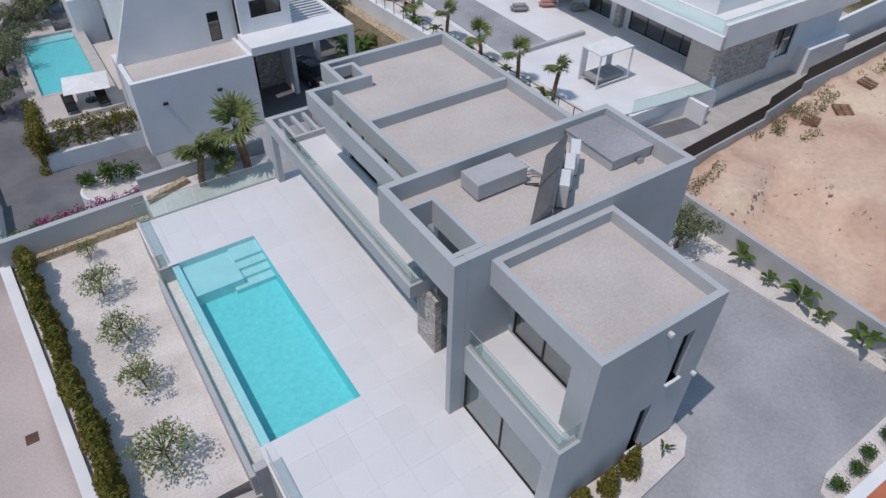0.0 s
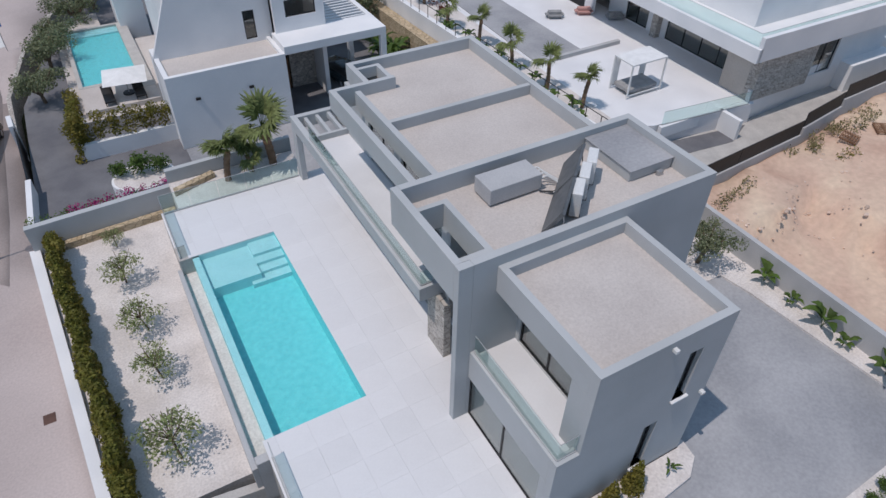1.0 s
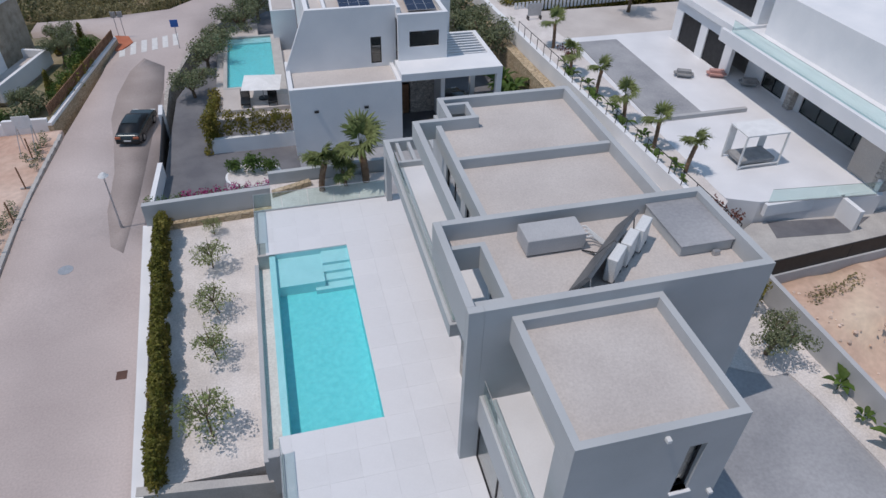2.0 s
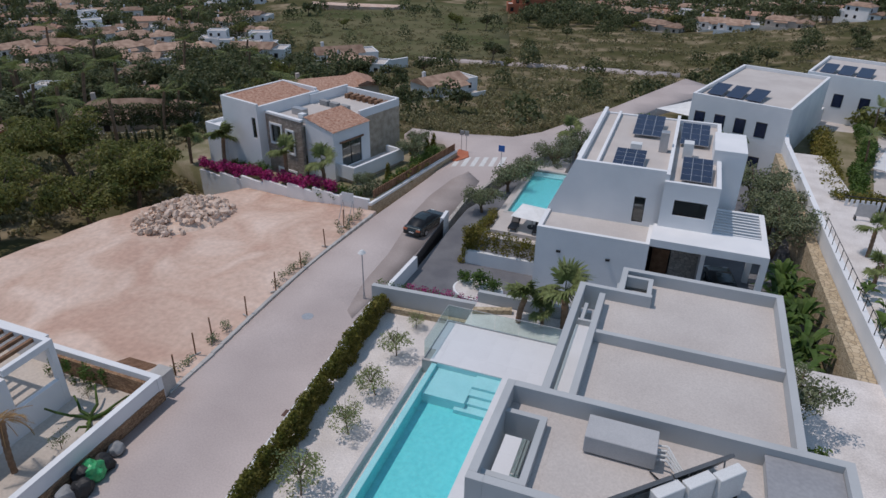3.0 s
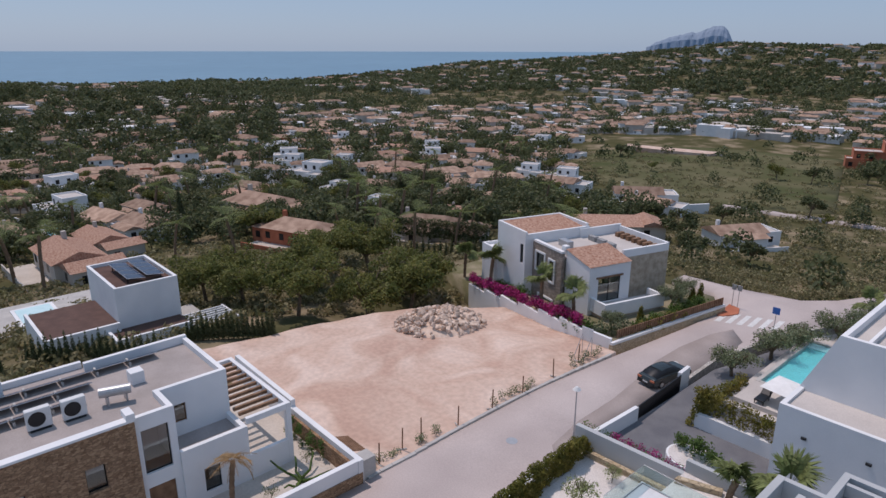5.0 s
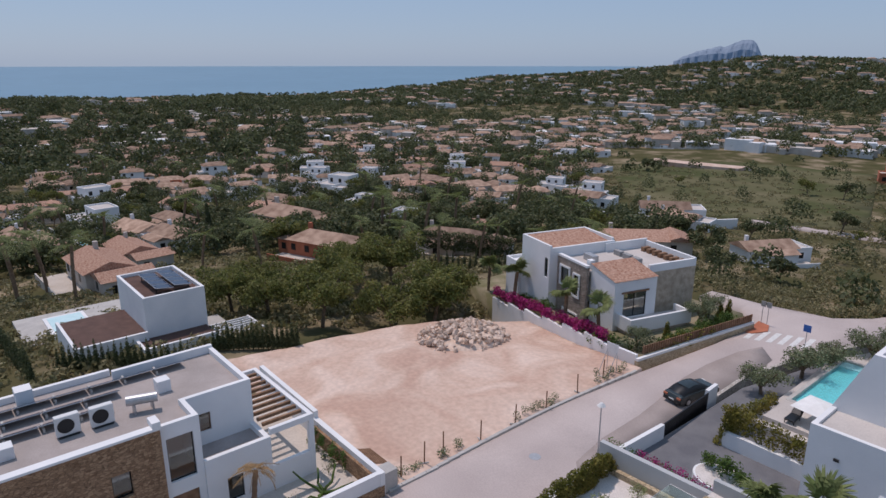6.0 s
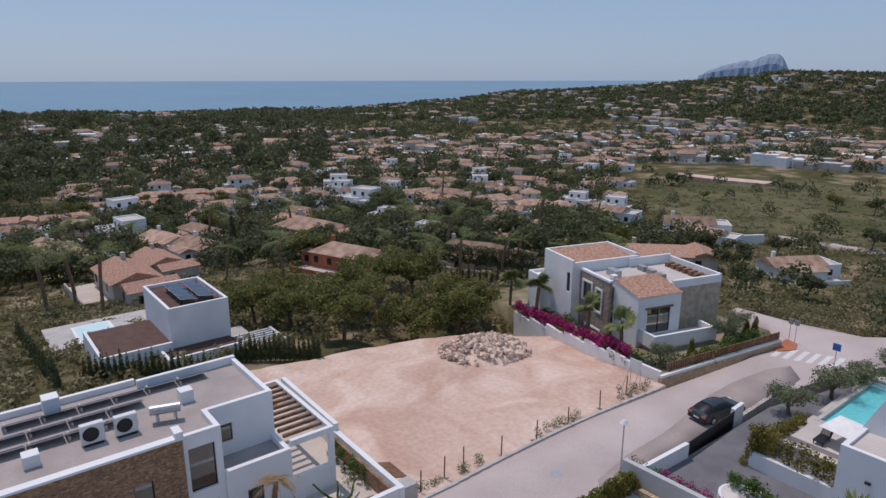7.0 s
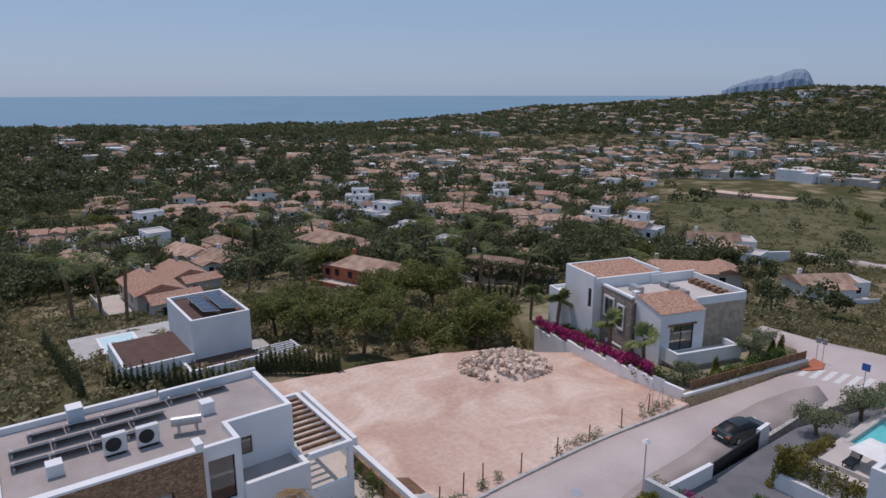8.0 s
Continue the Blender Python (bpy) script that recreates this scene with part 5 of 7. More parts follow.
    B("water_tank", "steel", -8.2, -6.4, 1.8, 2.6, 0.5, 1.25)
    B("chimney", "white", -5.2, -4.5, 0.1, 0.7, 0.5, 1.5)
    # balcony
    B("balcony_base", "stone", 0.02, 2.35, 0.6, 8.0, -8, -4.0, "brown stone balcony base")
    B("balcony_floor", "gravel", 0.0, 2.2, 0.6, 8.0, -4.0, -3.8)
    B("balcony_edge", "white", 2.15, 2.45, 0.3, 8.4, -4.4, -2.95)
    B("balcony_edge", "white", -0.8, 2.15, 0.3, 0.6, -4.4, -2.95)
    B("balcony_edge", "white", 0.0, 2.15, 8.1, 8.4, -4.0, -3.1)


build_gable_villa()


def garden_z(x, y):
    return -4.55 - 0.075 * min(30.0, max(0.0, -21 - x))


sheet([(-52, 44.2), (-45, 41.7), (-23.3, 35.9), (-20.0, 35.8), (-17.4, 52), (-20, 56), (-46, 60), (-52, 58)], "ground_10", M["drygrass"], "planted garden of the terracotta-roofed villa", "garden", 0.0, 3.0, 3.0, garden_z)
for k in range(6):
    a, b = k / 6, (k + 1) / 6
    xa, ya, xb, yb = -23.2 - 21.6 * a, 35.6 + 5.8 * a, -23.2 - 21.6 * b, 35.6 + 5.8 * b
    setting("wall_garden_%d" % (k + 4), prism([(xb, yb), (xa, ya), (xa + 0.08, ya + 0.3), (xb + 0.08, yb + 0.3)], -9.5, -3.65 - 0.5 * k), M["white"], "stepped white rendered garden wall", "wall")
setting("wall_garden", prism([(-23.2, 35.6), (-20.0, 35.45), (-20.0, 35.75), (-23.12, 35.9)], -8.5, -3.4), M["white"], "white rendered garden wall", "wall")
setting("wall_garden_2", prism([(-20.0, 35.3), (-19.6, 35.3), (-17.0, 52.3), (-17.4, 52.5)], -5.6, -3.9), M["ochrestone"], "ochre stone street wall", "wall")
setting("wall_garden_3", prism([(-19.95, 35.3), (-19.65, 35.3), (-17.05, 52.3), (-17.35, 52.4)], -3.9, -3.65), M["white"], "white coping of the street wall", "wall")
f = thing("wood_fence", (-18.6, 44, -3.65), "dark brown timber fence on the street wall", "fence")
for i in range(52):
    s = i / 52
    x, y = -20.0 + 2.75 * s, 36.5 + 15.7 * s
    part("board", box(x - 0.04, x + 0.04, y, y + 0.28, -3.65, -2.85), M["wood"], f)


def build_dark_roof_house():
    v = thing("dark_roof_house", (-58, 3, -9), "white cubic house with brown roof decks and solar panels", "house")
    W(v, "white", "x", -56.0, -55.7, 3.2, 9.4, -8, -0.4)
    W(v, "white", "y", 3.2, 3.5, -65, -56.0, -8, -0.4, [(-60, -58.5, -6.5, -4.5)])
    W(v, "white", "x", -65.3, -65.0, 3.2, 9.4, -8, -0.4)
    W(v, "white", "y", 9.1, 9.4, -65, -56.0, -8, -0.4)
    P(v, "roof_deck", "darkroof", -65, -56, 3.5, 9.1, -1.2, -0.75, 0.01, "brown roof deck")
    window(v, "y", 3.35, -60, -58.5, -6.5, -4.5)
    for i in range(4):
        for j in range(2):
            m = Matrix.Translation((-63 + 1.6 * i, 4.8 + 1.9 * j, 0.0)) @ Matrix.Rotation(radians(-8), 4, "X")
            p = part("solar_panel", turned(box(0, 1.5, 0, 1.8, 0, 0.05), m), M["steel"], v)
            part("cell_field", turned(box(0.04, 1.46, 0.04, 1.76, 0.05, 0.055), m), M["pv"], p)
    for x in (-62.5, -57.5):
        P(v, "rack_post", "frame", x, x + 0.08, 8.3, 8.4, -0.75, -0.1)
        P(v, "rack_post", "frame", x, x + 0.08, 5.0, 5.1, -0.75, 0.05)
    W(v, "white", "x", -55.5, -55.2, -3.2, 3.2, -8, -3.8, [(-2.4, -1.6, -6.8, -4.8), (-0.9, -0.1, -6.8, -4.8), (0.8, 1.6, -6.8, -4.8)])
    for a in (-2.4, -0.9, 0.8):
        window(v, "x", -55.35, a, a + 0.8, -6.8, -4.8)
    W(v, "white", "y", -3.5, -3.2, -64, -55.2, -8, -3.8)
    P(v, "roof_deck", "darkroof", -64, -55.5, -3.2, 3.2, -4.4, -4.0, 0.01, "brown roof deck")
    W(v, "white", "x", -52.6, -52.3, 2.2, 9.2, -8, -4.4)
    W(v, "white", "y", 1.9, 2.2, -55.2, -52.3, -8, -4.4)
    P(v, "roof_deck", "darkroof", -55.7, -52.6, 2.2, 9.2, -5.0, -4.7, 0.01, "brown roof deck")
    for k in range(7):
        P(v, "pergola_slat", "white", -56 + 0.6 * k, -55.85 + 0.6 * k, 9.4, 14, -5.2, -5.05)
    P(v, "pergola_frame", "white", -56.2, -52.0, 13.9, 14.1, -5.3, -5.0)
    P(v, "pergola_post", "white", -52.2, -52.0, 13.9, 14.1, -8.5, -5.3)
    P(v, "pergola_post", "white", -56.2, -56.0, 13.9, 14.1, -8.5, -5.3)
    P(v, "garage", "kerb", -60, -54, 9.4, 12, -8.5, -5.6)


build_dark_roof_house()
P2 = prism([(-78, -6), (-52, -6), (-52, 4), (-66, 10), (-78, 10)], -9.2, -7.4)
setting("ground_11", P2, M["kerb"], "pale paved terrace round the cubic house", "terrace")
t = thing("long_pool", (-72, -1, -7.4), "pale covered rectangular garden pool", "pool")
P(t, "rim", "white", -76, -67.5, -3.2, 1.2, -7.4, -7.2)
P(t, "water", "poolpale", -75.5, -68, -2.8, 0.8, -7.2, -7.15)


# ---- modern house east of the villa ----
def build_modern():
    v = thing("modern_house", (36, 15, -1), "modern white house with a long cantilevered roof terrace", "house")
    P(v, "roof_slab", "white", 30.6, 46, 9.2, 26, 2.7, 3.3)
    P(v, "roof_edge", "white", 30.6, 46, 9.0, 9.3, 2.7, 4.3)
    P(v, "roof_edge", "white", 30.4, 30.7, 9.0, 26, 2.7, 3.6)
    P(v, "upper_storey", "white", 33.5, 46, 12, 25, 3.3, 6.4)
    P(v, "stone_pier", "palestone", 31.9, 37.4, 9.5, 10.2, -0.5, 2.7)
    P(v, "pier_return", "cream", 31.9, 32.3, 10.2, 12.2, -0.5, 2.7)
    P(v, "terrace_edge", "white", 24.4, 31.9, 9.75, 10.05, -1.3, -0.48)
    P(v, "garage_wall", "white", 29.4, 29.7, 8.0, 9.75, -3.5, -0.5)
    P(v, "planting_box", "white", 41.5, 46.5, 8.9, 10.0, -2.0, 0.1)
    P(v, "stone_pier", "palestone", 33.3, 34.2, 20.0, 20.6, -0.5, 2.7)
    W(v, "white", "x", 33.8, 34.1, 10.2, 26, -0.5, 2.7, [(11, 19.5, -0.45, 2.3), (21.5, 24, -0.45, 2.3)])
    window(v, "x", 33.95, 11, 19.5, -0.45, 2.3, 5)
    window(v, "x", 33.95, 21.5, 24, -0.45, 2.3, 2)
    W(v, "white", "y", 9.9, 10.2, 37.4, 46, -3.5, 2.7, [(37.8, 40.4, -0.3, 2.3)])
    window(v, "y", 10.05, 37.8, 40.4, -0.3, 2.3, 2)
    P(v, "back_wall", "white", 45.7, 46, 10.2, 26, -1, 2.7)
    # north wing with shuttered openings
    W(v, "white", "x", 32.0, 32.3, 26, 34.5, -0.5, 3.0, [(27, 29.6, -0.45, 2.1), (30.6, 33.4, -0.45, 2.1)])
    for a, b in ((27, 29.6), (30.6, 33.4)):
        P(v, "shutter", "frame", 32.1, 32.2, a, b, -0.45, 2.1)
    P(v, "wing_roof", "white", 31.6, 46, 26, 35, 3.0, 3.5)
    W(v, "white", "y", 34.2, 34.5, 32.3, 46, -0.5, 3.0)
    P(v, "upper_wing", "white", 33.6, 46, 26.2, 34, 3.5, 6.6)
    P(v, "upper_shutter", "frame", 33.5, 33.6, 27, 33.4, 3.8, 6.2)
    glass_rail("", [(31.0, 25.5), (31.0, 9.6), (45, 9.6)], 3.3, 1.0, "", 2.0, parent=v)
    glass_rail("", [(24.6, 10.0), (31.6, 9.3)], -0.5, 0.95, "", 1.8, parent=v)


build_modern()
setting("pavement_2", prism([(22.4, 11.0), (24.2, 10.2), (32, 9.2), (34, 12), (34, 36), (22.0, 36)], -4.5, -0.5), M["terrace"], "pale tiled terrace of the modern house", "terrace")
setting("pavement_4", prism([(34, 12), (52, 12), (52, 43), (20.5, 43), (20.8, 36), (34, 36)], -4.6, -0.56), M["gravel"], "pinkish gravel court", "court")
setting("pavement_7", prism([(18, 43), (60, 43), (60, 90), (18, 90)], -5.0, -2.2), M["gravel"], "pale pinkish paved pool court", "court")
setting("ground_14", prism([(17.6, 44.5), (23.5, 45), (25.6, 58), (28.5, 72), (18.5, 72)], -4.0, -2.15), M["drygrass"], "planted bed along the court wall", "garden")
setting("pavement_5", prism([(22.7, 21), (26.9, 21), (26.9, 34.8), (23.2, 34.8)], -0.5, -0.42), M["concrete"], "grey covered pool deck", "deck")
setting("wall_east_2", prism([(22.3, 20.3), (30.2, 20.4), (30.2, 20.7), (22.3, 20.6)], -0.5, -0.2), M["cap"], "low grey step", "wall")
setting("wall_terrace", prism([(19.7, 4.6), (19.95, 4.5), (19.3, 12), (18.2, 30), (16.9, 55), (17.3, 62), (16.9, 62), (16.5, 55), (17.8, 30), (18.95, 12)], -3.2, 0.9), M["white"], "long white boundary wall", "wall")
setting("wall_terrace_2", prism([(18.9, 12), (17.75, 30), (16.45, 55), (15.9, 55), (16.9, 30), (17.9, 12)], -3.2, -0.3), M["ochrestone"], "ochre stone retaining wall", "wall")
setting("ground_12", prism([(19.3, 8), (22.2, 10.5), (22.4, 36), (20.5, 56), (17.3, 56), (18.2, 30)], -2.5, -0.35), M["marl"], "gravel planting bed along the wall", "garden")
for k, (x0, y0, x1, y1, top) in enumerate(((20.2, 4.6, 32.3, 5.5, -1.0), (32.3, 5.5, 36.9, 6.15, -0.5), (36.9, 6.15, 60, 7.4, 0.0))):
    setting("wall_ramp_%d" % (k + 1), prism([(x0, y0), (x1, y1), (x1, y1 + 0.3), (x0, y0 + 0.3)], -4.5, top), M["cap"], "stepped grey retaining wall along the ramp", "wall")
setting("pavement_6", prism([(20.2, 4.9), (32.3, 5.8), (36.9, 6.45), (60, 7.7), (60, 10.6), (40, 10.0), (32, 9.4), (24, 10.0), (22, 9)], -3.9, -1.9), M["kerb"], "pale paved ramp", "ramp")
setting("wall_ramp_4", prism([(31.8, 9.5), (60, 11.5), (60, 11.8), (31.8, 9.8)], -3.9, 0.3), M["white"], "white rendered wall above the ramp", "wall")
setting("pavement_9", prism([(24.6, 8.4), (29.2, 7.9), (31.6, 9.0), (25.0, 9.9)], -1.92, -1.88), M["paving"], "dark grey paving at the garage", "pavement")
f = thing("metal_screen", (26, 5.2, -1.0), "dark metal screen on the stepped ramp wall", "fence")
for x0, y0, x1, y1, top in ((20.3, 4.75, 26.2, 5.19, -1.0), (26.25, 5.2, 32.3, 5.65, -1.0), (32.4, 5.66, 36.9, 6.3, -0.5), (37.0, 6.31, 44.6, 6.71, 0.0), (44.7, 6.72, 52.5, 7.14, 0.0)):
    bm = box(0, math.hypot(x1 - x0, y1 - y0), -0.03, 0.03, 0.0, 1.0)
    part("panel", turned(bm, Matrix.Translation((x0, y0, top)) @ Matrix.Rotation(math.atan2(y1 - y0, x1 - x0), 4, "Z")), M["black"], f)


# ---- planting ----
def blade_plant(name, label, n, h, w, seed, group=""):
    """A clump of broad arching leaves on stalks, like strelitzia or banana."""
    g = np.random.default_rng(seed)
    t = thing(name, (0, 0, 0), label, "plant", group)
    for i in range(n):
        a = 2 * math.pi * i * 0.381966 + 0.3 * g.random()
        lean, hh = 0.25 + 0.5 * g.random(), h * (0.65 + 0.5 * g.random())
        bm = bmesh.new()
        rows = []
        for j in range(7):
            s = j / 6
            r = hh * lean * (0.25 * s + 0.75 * s * s)
            z = hh * (s * 1.1 - 0.35 * s * s * s * (1 + lean))
            ww = w * (0.06 if s < 0.4 else math.sin(math.pi * min(1.0, (s - 0.34) / 0.68)) + 0.03)
            c = Vector((r * math.cos(a), r * math.sin(a), z))
            side = Vector((-math.sin(a), math.cos(a), 0))
            rows.append([bm.verts.new(c - side * ww + Vector((0, 0, 0.25 * ww))), bm.verts.new(c), bm.verts.new(c + side * ww + Vector((0, 0, 0.25 * ww)))])
        for p, q in zip(rows, rows[1:]):
            for k in (0, 1):
                bm.faces.new((p[k], p[k + 1], q[k + 1], q[k]))
        part("leaf", bm, M["green"], t)
    return t


# street hedge of small clipped conifers
for i in range(15):
    s = i / 14
    x, y = -8.75 - 1.0 * s, 0.8 + 15.9 * s
    g = np.random.default_rng(40 + i)
    bush("hedge_shrub", "yellow-green clipped conifer in the street hedge", "shrub",
         [(x + 0.12 * g.normal(), y + 0.4 * g.normal(), -1.9 + 0.28 * k, 0.42 - 0.03 * k, 0.62, 0.32) for k in range(6)], 2300, 0.08, M["hedge"], 60 + i, "street hedge")
# olive trees on the gravel
OLIVES = [tree_proto("olive_tree", "young olive tree in white gravel", "tree", 1.9, 0.72, 0.045, 11, 1150, 0.06, M["olivelight"], 11 + i, 0.36, 0.55, "olive trees on the gravel") for i in range(2)]
scatter(OLIVES[0], [(-6.85, 2.15, -2.1, 20, 1.25), (-6.65, 9.55, -2.1, 100, 1.0), (-7.0, 16.1, -2.1, 10, 0.6)])
scatter(OLIVES[1], [(-6.68, 6.4, -2.1, 60, 0.95), (-7.05, 13.2, -2.1, 200, 0.98)])
# palms between the boundary wall and the neighbour
PALM = palm_proto("fan_palm", "green palm with shaggy trunk", 1.75, 1.35, 30, M["palm"], 21, 0.17, 0.3, 0.55, 0.3, fan=True)
scatter(PALM, [(-0.65, 16.8, -0.4, 0, 1.0), (2.0, 17.2, -0.4, 120, 1.3), (0.75, 17.0, -0.4, 220, 0.65)])
# slim palms in the planting bed of the modern house
SLIM = palm_proto("bed_palm", "young palm with reddish trunk in a gravel bed", 1.7, 1.05, 14, M["palm"], 31, 0.12, 0.25, 0.34, 0.2, fan=True, group="palms along the boundary wall")
scatter(SLIM, [(21.4, 13.9, -0.35, 0, 1.1), (20.9, 17.0, -0.35, 70, 1.1), (20.6, 20.8, -0.35, 140, 1.1), (20.4, 24.9, -0.35, 30, 1.1), (20.1, 29.0, -0.35, 200, 1.0), (20.6, 33.9, -0.35, 90, 1.2)])
STREL = blade_plant("strelitzia", "green broad-leaved strelitzia clump in a bed", 9, 1.5, 0.17, 41, "broad-leaved plants")
SPOTS = [(18.55, -2.9, -0.2, 0, 0.9), (18.5, -6.0, -0.2, 80, 1.15), (18.6, -8.9, -0.2, 140, 1.15), (18.5, -4.4, -0.2, 200, 0.6), (18.4, -7.1, -0.2, 260, 0.6), (18.5, -10.3, -0.2, 20, 0.6), (18.6, -12.0, -0.2, 20, 1.0)]
for i in range(14):
    SPOTS.append((20.3 - 0.05 * i + 0.5 * math.sin(i * 2.1), 12.6 + 1.35 * i, -0.35, 50 * i, 0.6 + 0.25 * (i % 3)))
scatter(STREL, SPOTS)
BANANA = blade_plant("banana_plant", "tall green banana-like plant behind the boundary wall", 26, 2.9, 0.17, 42, "tall plants along the wall")
scatter(BANANA, [(15.2 + 0.7 * math.sin(i * 1.7), 17.0 + 1.1 * i, -3.0, 77 * i, 0.95 + 0.12 * (i % 3)) for i in range(14)])
BUSH = tree_proto("round_bush", "rounded green shrub in a bed", "shrub", 0.7, 0.25, 0.04, 6, 700, 0.06, M["green"], 51, 0.26, 0.15, "garden shrubs")
scatter(BUSH, [(12.0, -11.95, -0.2, 0, 0.65), (13.1, -11.95, -0.2, 30, 0.65), (13.95, -11.8, -0.2, 60, 0.65), (15.25, -11.8, -0.2, 60, 0.7), (16.9, -11.5, -0.2, 10, 0.6),
               (14.1, 4.0, -0.25, 0, 1.6), (13.6, 7.2, -0.25, 0, 1.4), (14.6, 10.0, -0.25, 0, 1.7), (16.9, 3.0, -0.25, 120, 1.3), *[(x, 36.6 - 0.268 * (x + 23.2) + 1.6 * ((i * 0.37) % 1), garden_z(x, 0), 40 * i, 1.0 + (i % 4) * 0.35) for i, x in enumerate([-43 + 22 * ((j * 0.618) % 1) for j in range(12)])], *[(-20.6 + 0.15 * i, 41 + 1.3 * i, -4.55, 50 * i, 1.2 + 0.3 * (i % 3)) for i in range(9)], (-5.65, 21.9, -1.6, 0, 1.1), (-4.6, 21.8, -1.6, 50, 1.5), (-3.6, 21.5, -1.6, 70, 1.15)])
for i, (x, y, h) in enumerate(((4.1, -7.75, 0.9), (5.2, -7.85, 1.3), (6.3, -7.75, 1.5))):
    bush("conical_shrub", "yellow-green conical conifer in the planter", "shrub", [(x, y, 0.1 + h * k / 6, 0.42 * (1 - k / 8), 0.42 * (1 - k / 8), h / 7) for k in range(7)], 1800, 0.06, M["hedge"], 130 + i, "conifers in the planter")
t = blade_plant("dry_agave", "small dry yellowish agave", 8, 0.6, 0.05, 44)
t.matrix_basis = pose(7.9, -7.85, -0.05)
BIGOLIVE = tree_proto("large_olive", "grey-green olive tree with thick trunk", "tree", 3.2, 1.3, 0.2, 8, 3000, 0.1, M["olive"], 61, 0.75, 0.2, "street olives")
scatter(BIGOLIVE, [(-8.9, 36.2, -3.6, 0, 0.85), (-8.1, 41.5, -3.6, 50, 0.95), (-7.3, 44.8, -3.6, 90, 0.85), (-5.4, 48.5, -3.6, 150, 1.0), (-3.5, 52.5, -3.6, 200, 1.0), (16.95, -0.4, -0.3, 20, 0.6), (13.6, 13.2, -0.3, 70, 0.8), (31.3, 41.2, -0.5, 0, 0.9), (14.9, 36.5, -3, 100, 1.2), (15.0, 41, -3, 10, 1.2), (13.2, 44, -3, 100, 1.3)])


def hedge_run(name, label, pts, z0, h, w, mat_name, step=0.8, dens=420, size=0.09, seed=90, category="hedge"):
    """A loose hedge along plan points, one object."""
    cl = []
    g = np.random.default_rng(seed)
    for (ax, ay), (bx_, by) in zip(pts, pts[1:]):
        n = max(1, int(math.hypot(bx_ - ax, by - ay) / step))
        for i in range(n + 1):
            for k in range(max(1, int(h / 0.5))):
                cl.append((ax + (bx_ - ax) * i / n + 0.15 * g.normal(), ay + (by - ay) * i / n + 0.15 * g.normal(), z0 + 0.3 + 0.5 * k + 0.1 * g.normal(), w, w, 0.42))
    return bush(name, label, category, cl, int(len(cl) * dens / 3), size, M[mat_name], seed)


hedge_run("bamboo_hedge", "loose yellow-green bamboo hedge", [(-6.9, 27.3), (-2.0, 27.3)], -1.9, 1.9, 0.45, "hedge", seed=91)
hedge_run("bamboo_hedge", "tall yellow bamboo clump", [(-7.3, 27.0), (-7.2, 27.6)], -3.0, 3.4, 0.35, "hedge", seed=92)
hedge_run("bamboo_hedge", "yellow-green hedge above the street", [(-7.7, 28.5), (-7.2, 33.8)], -2.8, 1.9, 0.5, "hedge", seed=93)
hedge_run("bougainvillea", "magenta bougainvillea trailing over the wall", [(-8.6, 18.3), (-3.8, 18.6)], -0.95, 0.5, 0.3, "pink", 0.5, 300, 0.06, 94, "shrub")
hedge_run("creeper", "dark green creeper along the wall top", [(-10.3, 18.2), (-4.4, 18.6)], -1.2, 0.5, 0.35, "green", 0.5, 200, 0.07, 95, "shrub")
for k in range(5):
    xa = -24.0 - 4.3 * k
    ya = 36.15 - 0.268 * (xa + 23.2)
    hedge_run("bougainvillea", "magenta bougainvillea over the white garden wall", [(xa, ya), (xa - 3.4, ya + 0.91)], -3.75 - 0.53 * k, 1.0, 0.5, "pink", 0.7, 380, 0.11, 96 + 40 * k, "shrub")
hedge_run("garden_hedge", "yellow-green garden shrubs at the corner", [(-19.6, 40.5), (-18.7, 46.0)], -4.5, 1.8, 0.7, "hedge", 1.6, 240, 0.12, 98)
hedge_run("garden_hedge", "olive-green shrubs in the garden", [(-22.4, 37.6), (-21.6, 40.0)], -4.6, 1.5, 0.8, "olive", 1.2, 300, 0.12, 99)
hedge_run("cypress_hedge", "dark clipped cypress hedge", [(-75, 54), (-62, 62)], -8.5, 3.0, 0.8, "pine", 1.0, 320, 0.15, 103)
hedge_run("court_hedge", "green hedge behind the court", [(20.2, 44.7), (38.5, 46.0)], -2.2, 2.9, 0.75, "hedge", 0.8, 420, 0.12, 104)
hedge_run("court_hedge", "dark green hedge along the court", [(20.2, 45.6), (42, 47.2)], -2.2, 2.4, 0.7, "green", 0.8, 420, 0.12, 114)
hedge_run("court_hedge", "bright green shrubs beside the boundary wall", [(20.2, 47), (20.8, 55), (21.4, 66)], -2.2, 2.2, 1.2, "hedge", 1.3, 300, 0.15, 105)
hedge_run("court_hedge", "mixed green shrubs round the paved nook", [(22.6, 48), (23.8, 56), (25.6, 62), (26.5, 72)], -2.2, 1.5, 0.9, "green", 1.3, 300, 0.15, 115)
hedge_run("ivy_hedge", "dark green hedge behind the white house", [(2.5, 60.5), (12, 56)], -3.0, 3.8, 1.1, "green", 1.3, 300, 0.15, 106)
hedge_run("wall_shrub", "tall bright green shrub against the boundary wall", [(17.5, 2.2), (18.2, 4.0)], -0.25, 2.6, 0.55, "hedge", 0.8, 380, 0.1, 210, "shrub")
hedge_run("wall_shrub", "low green shrub beside the villa", [(15.3, 0.6), (15.7, 1.2)], -0.25, 0.8, 0.45, "green", 0.5, 300, 0.08, 211, "shrub")
